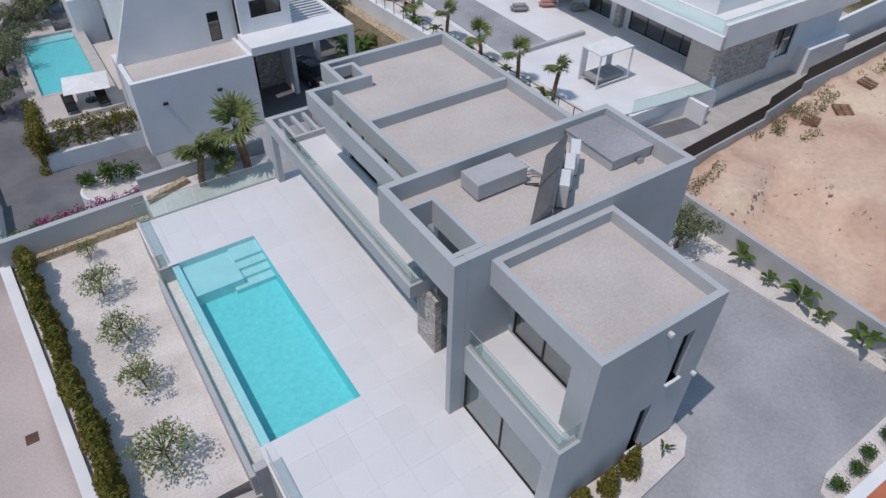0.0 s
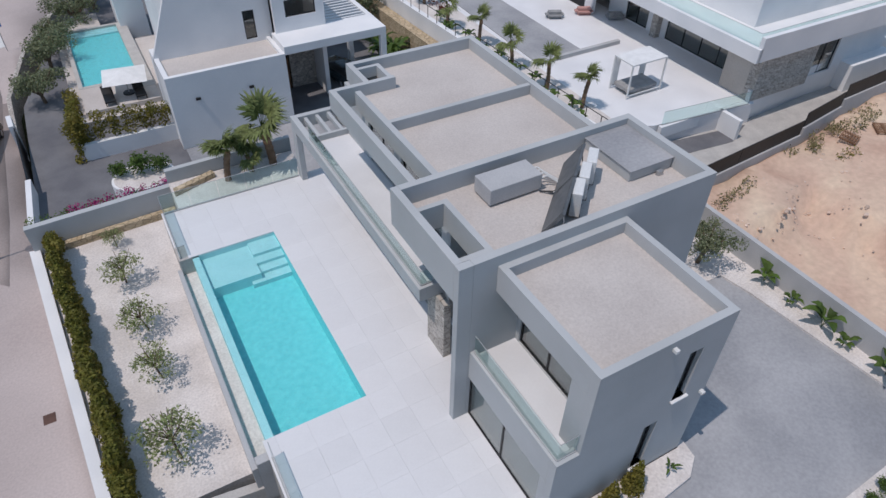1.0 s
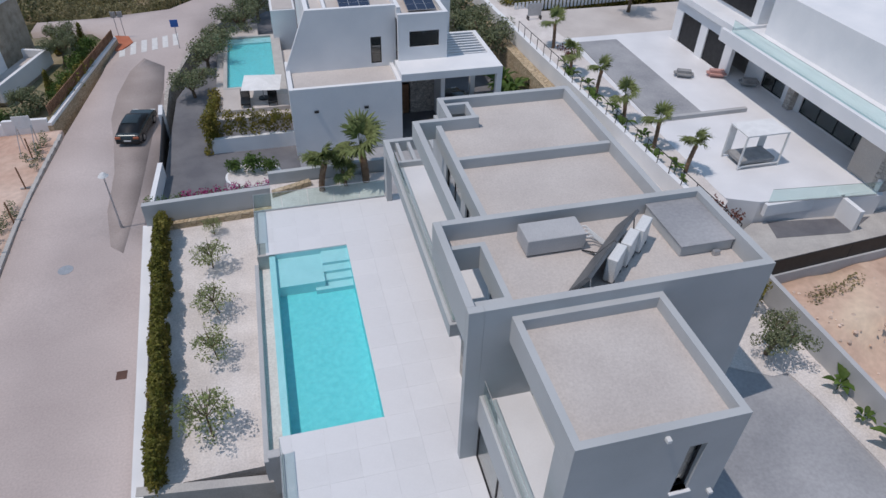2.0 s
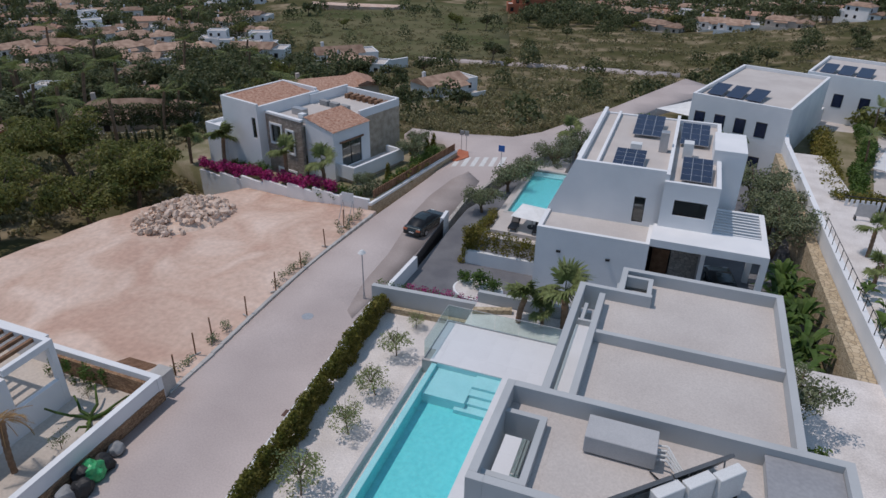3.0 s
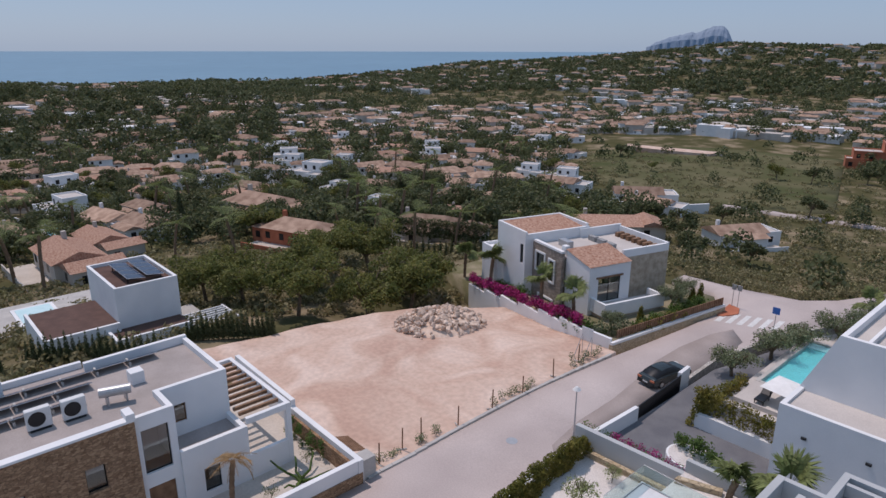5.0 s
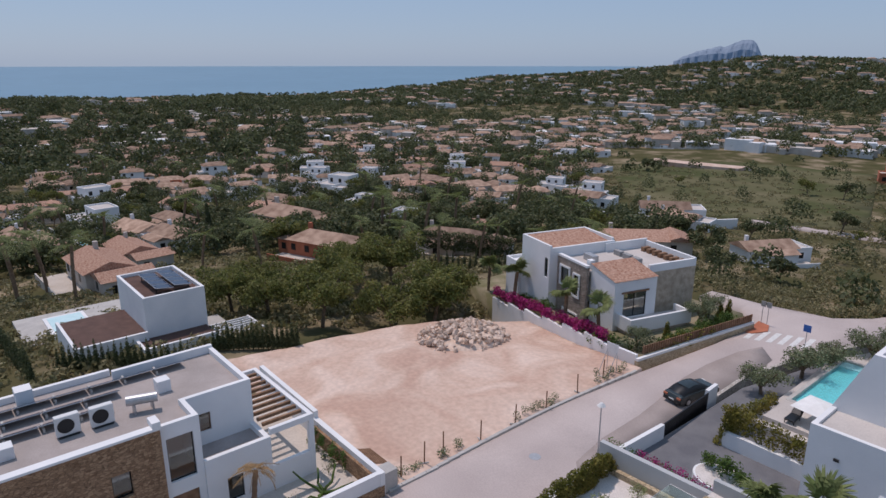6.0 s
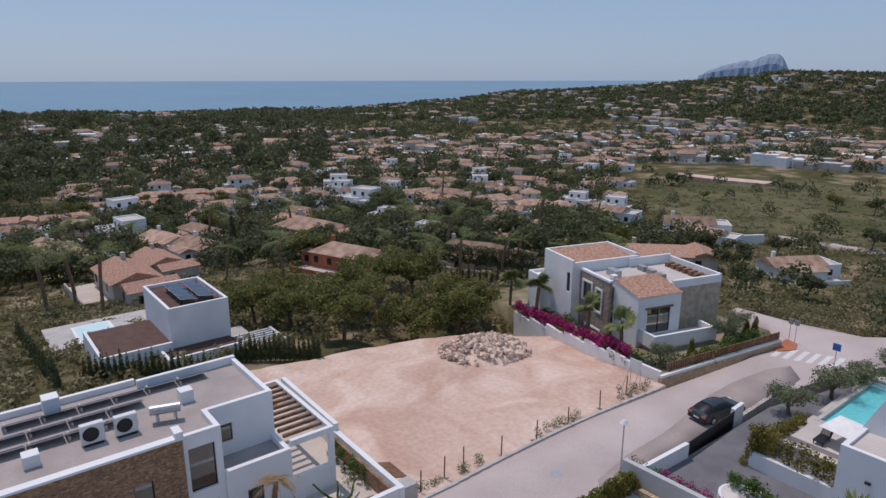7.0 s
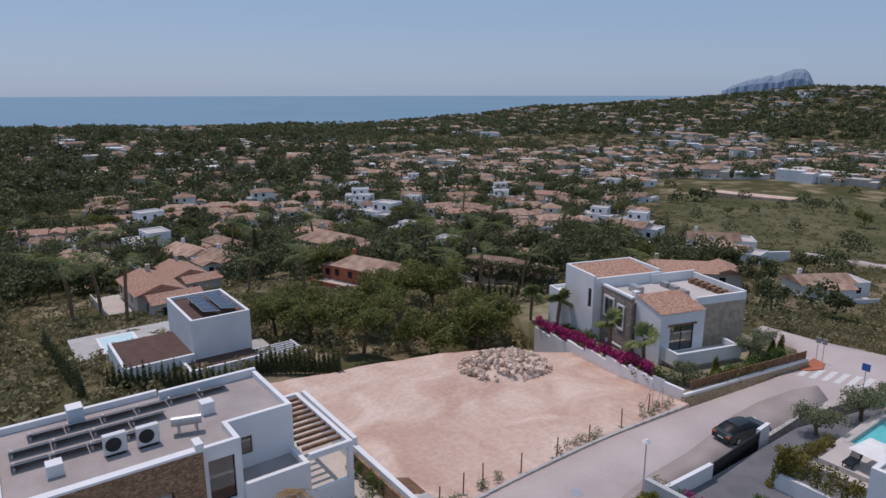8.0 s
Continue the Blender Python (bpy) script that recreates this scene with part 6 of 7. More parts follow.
hedge_run("creeper", "green creeper on the inner garden wall", [(-26.6, 5.85), (-22.6, 5.8)], -3.7, 1.5, 0.22, "green", 0.6, 160, 0.08, 212, "shrub")
hedge_run("red_shrub", "dark red shrub in the gravel bed", [(20.9, 31.5), (21.3, 33.0)], -0.4, 0.8, 0.55, "redleaf", 0.7, 300, 0.09, 107, "shrub")
hedge_run("red_shrub", "dark red shrub in the gravel bed", [(20.9, 8.6), (21.2, 10.4)], -0.4, 0.8, 0.5, "redleaf", 0.7, 300, 0.09, 108, "shrub")
for i, (y0, y1, k) in enumerate(((7.9, 10.4, 0.5), (12.2, 14.2, 0.4), (20.0, 20.8, 0.5), (21.6, 24.6, 0.45), (29.5, 33.5, 0.5))):
    hedge_run("kerb_weeds", "dry green weeds along the kerb", [(-20.0 - 0.02 * i, y0), (-20.1, y1)], -4.15, k, 0.34, "olive", 0.55, 260, 0.07, 109 + i, "weeds")
# palms and trees by the terracotta-roofed villa
TALL = palm_proto("fan_palm", "fan palm with a round spiky crown in the garden", 3.0, 1.55, 34, M["palm"], 71, 0.17, 0.35, 0.5, 0.2, fan=True)
scatter(TALL, [(-47.6, 43.4, garden_z(-47.6, 0), 0, 1.1), (-41.5, 41.9, garden_z(-41.5, 0), 60, 1.3), (-31.6, 39.5, garden_z(-31.6, 0), 120, 1.2), (-26.3, 38.3, garden_z(-26.3, 0), 190, 1.15), (-4.6, 55, -3.5, 190, 1.0)])
DEAD = palm_proto("withered_palm", "withered palm with brown drooping fronds", 3.2, 1.5, 11, M["dry"], 81, 0.16, 1.0, 0.35, 0.3)
DEAD.matrix_basis = pose(-21.9, -0.6, -3.7, 0, 0, 40)
# pines on the slope behind the plot
PINES = [tree_proto("pine_tree", "broad green pine on the slope", "tree", 5.4, 2.5, 0.22, 11, 5200, 0.17, M["slopepine"], 121 + i, 1.15, 0.6, "pines behind the plot") for i in range(2)]
g = np.random.default_rng(3)
spots = [(-58, 17.5), (-50, 20), (-46.5, 27), (-46, 32.5), (-63, 15), (-57, 26), (-50.5, 37), (-64, 30), (-68, 21), (-58, 36), (-70, 38)]
for q in range(2):
    scatter(PINES[q], [(x, y, ter(x, y) - 0.1, 360 * g.random(), 0.9 + 0.4 * g.random()) for x, y in spots[q::2]])
CYP = thing("cypress_tree", (0, 0, 0), "slim dark cypress by the villas", "tree", "cypresses")
part("trunk", bar(bmesh.new(), (0, 0, -0.2), (0, 0, 1.5), 0.18), M["bark"], CYP)
c = new("crown", leaf_mesh("crown", [(0, 0, 1.2 + 0.8 * k, 0.95 - 0.09 * k, 0.95 - 0.09 * k, 0.8) for k in range(9)], 2600, 0.16, M["pine"], seed=9))
c.parent = CYP
scatter(CYP, [(x, y, ter(x, y), 0, k) for x, y, k in ((-124, 35, 1.15), (-71, 66, 0.8), (-69, 67, 0.8), (-128, 93, 0.9), (-126, 95, 0.8))])
SLIMCYP = thing("cypress_tree", (0, 0, 0), "small spiky dark cypress in a boundary row", "tree", "cypress rows")
part("trunk", bar(bmesh.new(), (0, 0, -0.2), (0, 0, 0.7), 0.06), M["bark"], SLIMCYP)
c = new("crown", leaf_mesh("crown", [(0, 0, 0.5 + 0.35 * k, 0.42 - 0.045 * k, 0.42 - 0.045 * k, 0.36) for k in range(9)], 900, 0.09, M["pine"], seed=19))
c.parent = SLIMCYP
row = [(-49.5 + 5.2 * i / 17, 7.6 + 6.4 * i / 17) for i in range(18)] + [(-55 + 9.0 * i / 21, -5.0 + 9.6 * i / 21) for i in range(22)] + [(-79 + 25 * i / 25, -8.3 + 1.0 * i / 25) for i in range(26)] + [(-68 + 11 * i / 17, 47.6 + 11 * i / 17) for i in range(18)]
scatter(SLIMCYP, [(x, y, ter(x, y) - 0.1, 37 * i, 0.75 + 0.28 * ((i * 0.618) % 1)) for i, (x, y) in enumerate(row)])

LEANING = palm_proto("garden_palm", "tall slim palm with arching feathery fronds by the court", 5.6, 2.3, 13, M["palm"], 151, 0.13, 0.42, 0.36, 0.7, group="palms in the court")
scatter(LEANING, [(28.6, 53.0, -2.2, 10, 1.0), (41.0, 46.8, -2.2, 60, 1.15), (24.6, 58.0, -2.2, 200, 0.7), (26.4, 66.0, -2.2, 100, 0.8)])
hedge_run("verge_scrub", "dry olive-green scrub along the road verge", [(-26, 62.5), (-20, 62.4), (-13.5, 64.0), (-10.5, 68), (-4, 82.5)], -5.0, 1.0, 0.7, "tawny", 1.1, 200, 0.12, 160, "scrub")
hedge_run("verge_scrub", "green scrub on the slope beyond the crossing", [(-30, 66), (-20, 67), (-13, 72), (-9, 84)], -5.3, 1.2, 1.1, "tawny", 1.8, 220, 0.15, 161, "scrub")
for i, (x, y, h) in enumerate(((-22.2, 51.4, 1.5), (-20.4, 53.4, 1.7), (-20.9, 52.6, 1.3), (-21.2, 42.5, 1.7))):
    bush("yellow_shrub", "bright yellow-green shrub in the villa garden", "shrub", [(x, y, -4.3 + h * k / 5, 0.5 * (1 - k / 9), 0.5 * (1 - k / 9), h / 5) for k in range(6)], 1300, 0.09, M["hedge"], 170 + i, "yellow shrubs in the garden")
for x, y, k in ((-21.2, 48.4, 0.75), (-22.0, 52.0, 0.7), (-22.6, 39.6, 0.55)):
    put(BIGOLIVE, x, y, -4.5, 70 * k * 10, k, "grey-green olive tree in the villa garden")


# ---- street and loose things ----
def sedan(name, label, paint, at, turn):
    """A saloon car: shaped body, glazed cabin, wheels with rims, lights."""
    t = thing(name, (0, 0, 0), label, "car")
    bm = bmesh.new()
    prof = [(-2.3, 0.3), (-2.38, 0.62), (-2.25, 0.92), (-1.55, 0.98), (1.0, 0.98), (2.0, 0.84), (2.32, 0.62), (2.34, 0.32)]
    rows = [[bm.verts.new((x, s * (0.9 if z < 0.9 else 0.86), z)) for x, z in prof] for s in (-1, 1)]
    mid = [[bm.verts.new((x, s * 0.6, z + (0.03 if z > 0.8 else 0))) for x, z in prof] for s in (-1, 1)]
    order = [rows[0], mid[0], mid[1], rows[1]]
    for p, q in zip(order, order[1:]):
        for i in range(7):
            bm.faces.new((p[i], q[i], q[i + 1], p[i + 1]))
    bm.faces.new(rows[0][::-1]), bm.faces.new(rows[1])
    bmesh.ops.recalc_face_normals(bm, faces=bm.faces[:])
    bmesh.ops.bevel(bm, geom=[e for e in bm.edges if e.calc_face_angle(0) > 0.25], offset=0.09, segments=3, affect="EDGES", profile=0.5)
    part("body", bm, paint, t)
    bm = bmesh.new()
    line = [(-2.0, 0.95, 0.78), (-1.62, 1.2, 0.7), (-1.2, 1.37, 0.63), (-0.6, 1.45, 0.6), (0.05, 1.42, 0.6), (0.6, 1.25, 0.67), (1.25, 0.95, 0.78)]
    edge = [[bm.verts.new((x, s * w, z)) for x, z, w in line] for s in (-1, 1)]
    foot = [[bm.verts.new((x, s * 0.82, 0.93)) for x, z, w in line] for s in (-1, 1)]
    for p, q in ((foot[0], edge[0]), (edge[0], edge[1]), (edge[1], foot[1])):
        for k in range(6):
            bm.faces.new((p[k], p[k + 1], q[k + 1], q[k])).smooth = True
    part("glazing", bm, M["frame"], t, "dark tinted glazing")
    bm = bmesh.new()
    top = [[bm.verts.new((x, s * (w + 0.012) * f, z + lift)) for x, z, w in line[2:5]] for s, f, lift in ((-1, 1.0, -0.03), (-1, 0.85, 0.02), (0, 1, 0.035), (1, 0.85, 0.02), (1, 1.0, -0.03))]
    for p, q in zip(top, top[1:]):
        for k in range(2):
            bm.faces.new((p[k], p[k + 1], q[k + 1], q[k])).smooth = True
    part("roof", bm, paint, t)
    for y in (-0.7, 0.7):
        part("pillar", turned(box(-0.03, 0.03, -0.03, 0.03, 0, 0.46), Matrix.Translation((-0.35, y, 0.96)) @ Matrix.Rotation(radians(14 if y < 0 else -14), 4, "X").inverted()), paint, t)
    for x in (-1.4, 1.42):
        for y in (-0.82, 0.82):
            w = part("wheel", bar(bmesh.new(), (x, y - 0.1, 0.32), (x, y + 0.1, 0.32), 0.32, 18), M["black"], t)
            part("rim", bar(bmesh.new(), (x, y - 0.105, 0.32), (x, y + 0.105, 0.32), 0.2, 12), M["steel"], w)
    for y in (-0.65, 0.65):
        part("tail_light", soft_box(-2.4, -2.26, y - 0.2, y + 0.2, 0.68, 0.84, 0.02, 1), M["redrender"], t)
        part("headlight", soft_box(2.14, 2.3, y - 0.2, y + 0.2, 0.6, 0.75, 0.02, 1), M["acwhite"], t)
    part("bumper", soft_box(-2.42, -2.2, -0.84, 0.84, 0.3, 0.5, 0.04, 2), M["black"], t)
    part("plate", soft_box(-2.41, -2.38, -0.25, 0.25, 0.5, 0.6, 0.005, 1), M["acwhite"], t)
    t.matrix_basis = pose(*at, 0, 0, turn)
    return t


sedan("parked_car", "dark grey saloon car parked at the kerb", M["car"], (-13.3, 33.4, road_z(0, 33)), 80)
sedan("parked_car", "dark blue car under the carport", M["car"], (11.2, 29.8, -3.0), 100)


def street_lamp(x, y, z, h):
    t = thing("street_lamp", (x, y, z), "grey steel street lamp with round head", "street lamp")
    part("pole", bar(bmesh.new(), (x, y, z), (x, y, z + h), 0.06, 10, 0.04), M["steel"], t)
    part("base", bar(bmesh.new(), (x, y, z), (x, y, z + 0.5), 0.1, 10, 0.07), M["steel"], t)
    part("head", bar(bmesh.new(), (x, y, z + h), (x, y, z + h + 0.22), 0.3, 14, 0.1), M["acwhite"], t)


street_lamp(-13.0, 20.6, road_z(0, 20), 3.8)
street_lamp(-29.0, 60, -5.0, 3.8)
t = thing("manhole_cover", (-15.6, 17, road_z(0, 17)), "round iron manhole cover", "manhole")
part("cover", bar(bmesh.new(), (-15.6, 17, road_z(0, 17) - 0.02), (-15.6, 17, road_z(0, 17) + 0.012), 0.42, 18), M["steel"], t)
t = thing("drain_cover", (-11.55, 8.1, road_z(0, 8)), "rusty square drain cover", "drain cover")
P(t, "cover", "darkroof", -11.8, -11.3, 7.8, 8.35, road_z(0, 8) - 0.02, road_z(0, 8) + 0.015)
t = thing("zebra_crossing", (-14.5, 51, -4.4), "worn white zebra crossing", "crossing")
for i in range(6):
    x = -16.6 + 0.95 * i
    z = road_z(0, 50.5) + 0.03
    bm = bmesh.new()
    vs = [bm.verts.new(p) for p in ((x, 49.0 + 0.4 * i, road_z(0, 49 + 0.4 * i) + 0.015), (x + 0.5, 49.2 + 0.4 * i, road_z(0, 49.2 + 0.4 * i) + 0.015), (x + 0.2, 52.4 + 0.4 * i, road_z(0, 52.4 + 0.4 * i) + 0.015), (x - 0.3, 52.2 + 0.4 * i, road_z(0, 52.2 + 0.4 * i) + 0.015))]
    bm.faces.new(vs)
    part("stripe", bm, M["paint"], t)
# kerb stones
t = thing("kerb", (-18.8, 20, -3.9), "pale concrete kerb along the plot", "kerb")
for i in range(27):
    y = 7.0 + i
    x = -18.85 - 0.45 * math.sin(math.pi * min(1, max(0, (y - 10) / 24)))
    P(t, "kerb_stone", "kerb", x - 0.16, x + 0.1, y + 0.01, y + 0.99, road_z(0, y) - 0.3, road_z(0, y) + 0.12)
# posts of the old fence round the plot
post = thing("fence_post", (0, 0, 0), "leaning rusty fence post", "post", "fence posts round the plot")
part("post", bar(bmesh.new(), (0, 0, -0.2), (0.05, 0, 1.7), 0.05, 7), M["wood"], post)
part("stub", bar(bmesh.new(), (-0.4, 0.1, 0.05), (0.3, -0.1, 0.05), 0.06, 6), M["kerb"], post)
scatter(post, [(x, y, lot_z(x, y), a, 1) for x, y, a in ((-19.7, 15.7, 0), (-19.7, 19.3, 60), (-19.6, 22.7, 100), (-19.9, 27.0, 200), (-20.3, 31.0, 30), (-20.2, 12.6, 140), (-20.1, 10.8, 80), (-19.8, 8.6, 10))])
t = thing("site_board", (-20.6, 32.6, -4.2), "blank white site board on a steel frame", "sign")
P(t, "board", "fabric", -21.2, -20.0, 32.55, 32.6, -2.6, -1.6)
for x in (-21.1, -20.1):
    part("leg", bar(bmesh.new(), (x, 32.65, -4.3), (x, 32.65, -1.6), 0.03, 6), M["steel"], t)
    part("brace", bar(bmesh.new(), (x - 0.1, 31.6, -4.3), (x, 32.65, -2.2), 0.03, 6), M["steel"], t)
# rubble heap
heap = thing("rubble_heap", (-34.5, 27, -4.3), "heap of broken pale stones on the bare plot", "stones")
bm = bmesh.new()
bmesh.ops.create_icosphere(bm, subdivisions=3, radius=1.0)
for q in bm.verts:
    q.co = Vector((-35.9 + q.co.x * 3.8, 28.2 + q.co.y * 5.0, lot_z(-35.9, 28.2) - 0.1 + max(-0.1, q.co.z) * 1.15))
part("core", bm, M["rubble"], heap)
g = np.random.default_rng(17)
kinds = []
for k in range(6):
    bm = bmesh.new()
    bmesh.ops.create_icosphere(bm, subdivisions=1, radius=0.33)
    for q in bm.verts:
        q.co = Vector((q.co.x * (1 + 0.35 * g.normal()), q.co.y * (1 + 0.25 * g.normal()), q.co.z * (0.75 + 0.2 * g.normal())))
    kinds.append(mesh_of("stone", bm, M["rubble"]))
for i in range(300):
    a, r = 2 * math.pi * g.random(), math.sqrt(g.random()) * 1.08
    o = new("stone", kinds[i % 6])
    o.parent = heap
    px, py = -35.9 + 3.8 * r * math.cos(a), 28.2 + 5.0 * r * math.sin(a)
    pz = lot_z(-35.9, 28.2) - 0.02 - 0.05 * (py - 28.2) + 1.2 * math.sqrt(max(0, 1 - min(1, r) ** 2)) + 0.12 * g.random()
    o.location = Vector((px, py, pz)) - heap.location
    o.rotation_euler = (6 * g.random(), 6 * g.random(), 6 * g.random())
    o.scale = [0.5 + 0.75 * g.random()] * 3
# pallets, rubbish bags
t = thing("pallet", (-21.6, 8.2, -3.3), "brown wooden pallet leaning at the wall", "pallet")
for i in range(7):
    part("board", turned(box(0, 2.2, 0.17 * i, 0.17 * i + 0.11, 0, 0.04), Matrix.Translation((-22.6, 7.0, -2.6)) @ Matrix.Rotation(radians(-20), 4, "X")), M["wood"], t)
t = thing("meter_cabinet", (-19.3, 7.2, -3.9), "grey concrete meter cabinet", "cabinet")
P(t, "body", "kerb", -19.9, -18.9, 6.7, 7.7, -4.1, -2.4, 0.02)
for i, (x, y, m, k, lab) in enumerate(((-18.2, 0.4, "black", 0.55, "black rubbish bag by the wall"), (-18.0, 1.3, "black", 0.5, "black rubbish bag by the wall"), (-17.7, -0.3, "black", 0.5, "black rubbish bag by the wall"), (-18.0, 0.7, "bagfilm", 0.6, "bright green plastic bag by the wall"), (-18.2, 2.3, "greyfab", 0.4, "grey sack by the wall"), (-18.1, -0.9, "greyfab", 0.45, "grey sack by the wall"))):
    bm = bmesh.new()
    bmesh.ops.create_icosphere(bm, subdivisions=3, radius=k)
    for q in bm.verts:
        q.co *= 1 + 0.35 * noise.noise(q.co * 3 + Vector((i * 9, 0, 0)))
        q.co = Vector((x + q.co.x, y + q.co.y, -3.82 + max(0, q.co.z + k * 0.75)))
    o = new("rubbish_bag", mesh_of("rubbish_bag", bm, M[m]))
    tagged(o, lab, "bag", "rubbish by the wall")


def branching_cactus(x, y, z):
    """A sprawling cactus: thick crooked arms from one foot."""
    t = thing("branching_cactus", (x, y, z), "sprawling green cactus with crooked arms in the sandy yard", "cactus")
    q = np.random.default_rng(31)
    for i in range(7):
        a = 2 * math.pi * i / 7 + 0.5 * q.random()
        p = Vector((x, y, z))
        bm = bmesh.new()
        for k in range(4):
            n = p + Vector((0.55 * math.cos(a + 0.5 * q.normal()), 0.55 * math.sin(a + 0.5 * q.normal()), 0.16 + 0.25 * q.random() * (k > 1)))
            bar(bm, p, n, 0.11 - 0.015 * k, 7, 0.1 - 0.015 * k)
            p = n
        part("arm", bm, M["green"], t)


branching_cactus(-21.3, 3.6, -3.7)
BUSH_DRY = tree_proto("dry_bush", "sparse dry shrub in the sandy yard", "shrub", 0.9, 0.4, 0.03, 6, 260, 0.05, M["olive"], 57, 0.3, 0.1)
scatter(BUSH_DRY, [(-21.0, 1.4, -3.7, 0, 1.0), (-22.8, 4.9, -3.7, 80, 0.8)])
t = thing("roof_pipes", (8.0, 0.4, 6.82), "bundle of insulated white pipes looping over the roof", "pipes")
for k in range(5):
    pts = [Vector((7.3 + 0.12 * k, 0.3 - 0.1 * k, 6.86)), Vector((7.6 + 0.1 * k, -0.1 - 0.15 * k, 7.0 + 0.05 * (k % 2))), Vector((8.0 + 0.1 * k, -0.2 + 0.05 * k, 7.12)), Vector((8.3 + 0.08 * k, 0.2 + 0.12 * k, 6.98)), Vector((8.6 + 0.1 * k, 0.5 + 0.1 * k, 6.86))]
    bm = bmesh.new()
    for a, b in zip(pts, pts[1:]):
        bar(bm, a, b, 0.028, 6)
    part("pipe", bm, M["acwhite" if k % 2 else "black"], t)


# sunbed pavilion on the modern terrace
def pavilion():
    x0, x1, y0, y1, z = 24.9, 27.8, 13.6, 15.3, -0.5
    t = thing("sunbed_pavilion", (26.3, 14.4, z), "white metal sunbed pavilion with slatted roof", "pavilion")
    for x in (x0, x1):
        for y in (y0, y1):
            P(t, "post", "acwhite", x - 0.05, x + 0.05, y - 0.05, y + 0.05, z, z + 2.3)
    P(t, "roof", "fabric", x0 - 0.05, x1 + 0.05, y0 - 0.05, y1 + 0.05, z + 2.3, z + 2.4)
    for y in (y0, y1):
        P(t, "rail", "acwhite", x0, x1, y - 0.04, y + 0.04, z + 0.15, z + 0.25)
    P(t, "bed", "greyfab", x0 + 0.2, x1 - 0.2, y0 + 0.1, y1 - 0.1, z + 0.25, z + 0.55, 0.06)
    P(t, "curtain", "fabric", x0, x0 + 0.5, y1 - 0.06, y1, z + 0.3, z + 2.3, 0.02)
    P(t, "curtain", "fabric", x1 - 0.5, x1, y1 - 0.06, y1, z + 0.3, z + 2.3, 0.02)


pavilion()
for i, (x, y, m, lab) in enumerate(((28.8, 26.8, "greyfab", "grey beanbag on the terrace"), (31.4, 26.3, "redfab", "salmon pink beanbag on the terrace"), (33.0, 24.3, "greyfab", "grey round beanbag on the terrace"))):
    bm = soft_box(-0.75, 0.75, -0.45, 0.45, 0, 0.55, 0.22, 4)
    turned(bm, Matrix.Translation((x, y, -0.5)) @ Matrix.Rotation(radians(-25), 4, "Z"))
    tagged(new("beanbag", mesh_of("beanbag", bm, M[m])), lab, "beanbag", "beanbags")
# fence of the boundary wall beside the palms
f = thing("wall_railing", (18.9, 18, 0.9), "black metal railing on the white wall", "railing")
for i in range(24):
    y = 6 + 1.25 * i
    x = 19.35 - 0.059 * (y - 6)
    part("post", box(x - 0.02, x + 0.02, y - 0.02, y + 0.02, 0.9, 1.8), M["black"], f)
part("handrail", bar(bmesh.new(), (19.35, 6, 1.8), (17.65, 34.8, 1.8), 0.025, 6), M["black"], f)
# traffic signs at the crossing
t = thing("pedestrian_sign", (-12.0, 52.5, -4.4), "blue square pedestrian crossing sign", "sign")
part("post", bar(bmesh.new(), (-11.2, 50.2, -4.5), (-11.2, 50.2, -2.1), 0.035, 8), M["steel"], t)
P(t, "plate", "blue", -11.55, -10.85, 50.14, 50.17, -2.3, -1.6, 0.01)
t = thing("street_sign", (-17.0, 54.3, -4.6), "grey backs of two traffic signs on posts", "sign")
for x in (-17.2, -16.6):
    part("post", bar(bmesh.new(), (x, 54.3, -4.7), (x, 54.3, -2.0), 0.035, 8), M["steel"], t)
    P(t, "plate", "steel", x - 0.25, x + 0.25, 54.32, 54.35, -2.5, -1.9, 0.01)


# further modern houses to the north-east
def plain_house(name, label, x, y, z, w, d, h, turn, k=4):
    t = thing(name, (0, 0, 0), label, "house")
    P(t, "ground_storey", "white", -w / 2, w / 2, -d / 2, d / 2, -1.5, h * 0.5)
    P(t, "upper_storey", "white", -w / 2 + 1, w / 2, -d / 2, d / 2 - 2, h * 0.5, h)
    part("parapet", parapet(-w / 2 + 1, w / 2, -d / 2, d / 2 - 2, h, h + 0.5), M["white"], t)
    P(t, "roof", "gravel", -w / 2 + 1.3, w / 2 - 0.3, -d / 2 + 0.3, d / 2 - 2.3, h, h + 0.1)
    for i in range(k):
        u = -w / 2 + 1.6 + i * (w - 2.5) / k
        for z0 in (0.6, h * 0.5 + 0.7):
            win = P(t, "window", "frame", u, u + 1.1, -d / 2 - 0.03, -d / 2 + 0.05, z0, z0 + 1.6)
            P(win, "pane", "pv", u + 0.08, u + 1.02, -d / 2 - 0.045, -d / 2 - 0.03, z0 + 0.08, z0 + 1.52)
        v = -d / 2 + 1 + i * (d - 3.5) / k
        win = P(t, "window", "frame", -w / 2 + 0.96, -w / 2 + 1.05, v, v + 0.8, h * 0.5 + 0.6, h * 0.5 + 2.2)
        P(win, "pane", "pv", -w / 2 + 0.94, -w / 2 + 0.96, v + 0.08, v + 0.72, h * 0.5 + 0.68, h * 0.5 + 2.12)
    for i in range(3):
        p = part("solar_panel", turned(box(0, 1.6, 0, 3.5, 0, 0.06), Matrix.Translation((-w / 2 + 2 + 2 * i, -d / 2 + 1.5, h + 0.3)) @ Matrix.Rotation(radians(8), 4, "X")), M["pv"], t)
    t.matrix_basis = pose(x, y, z, 0, 0, turn)
    return t


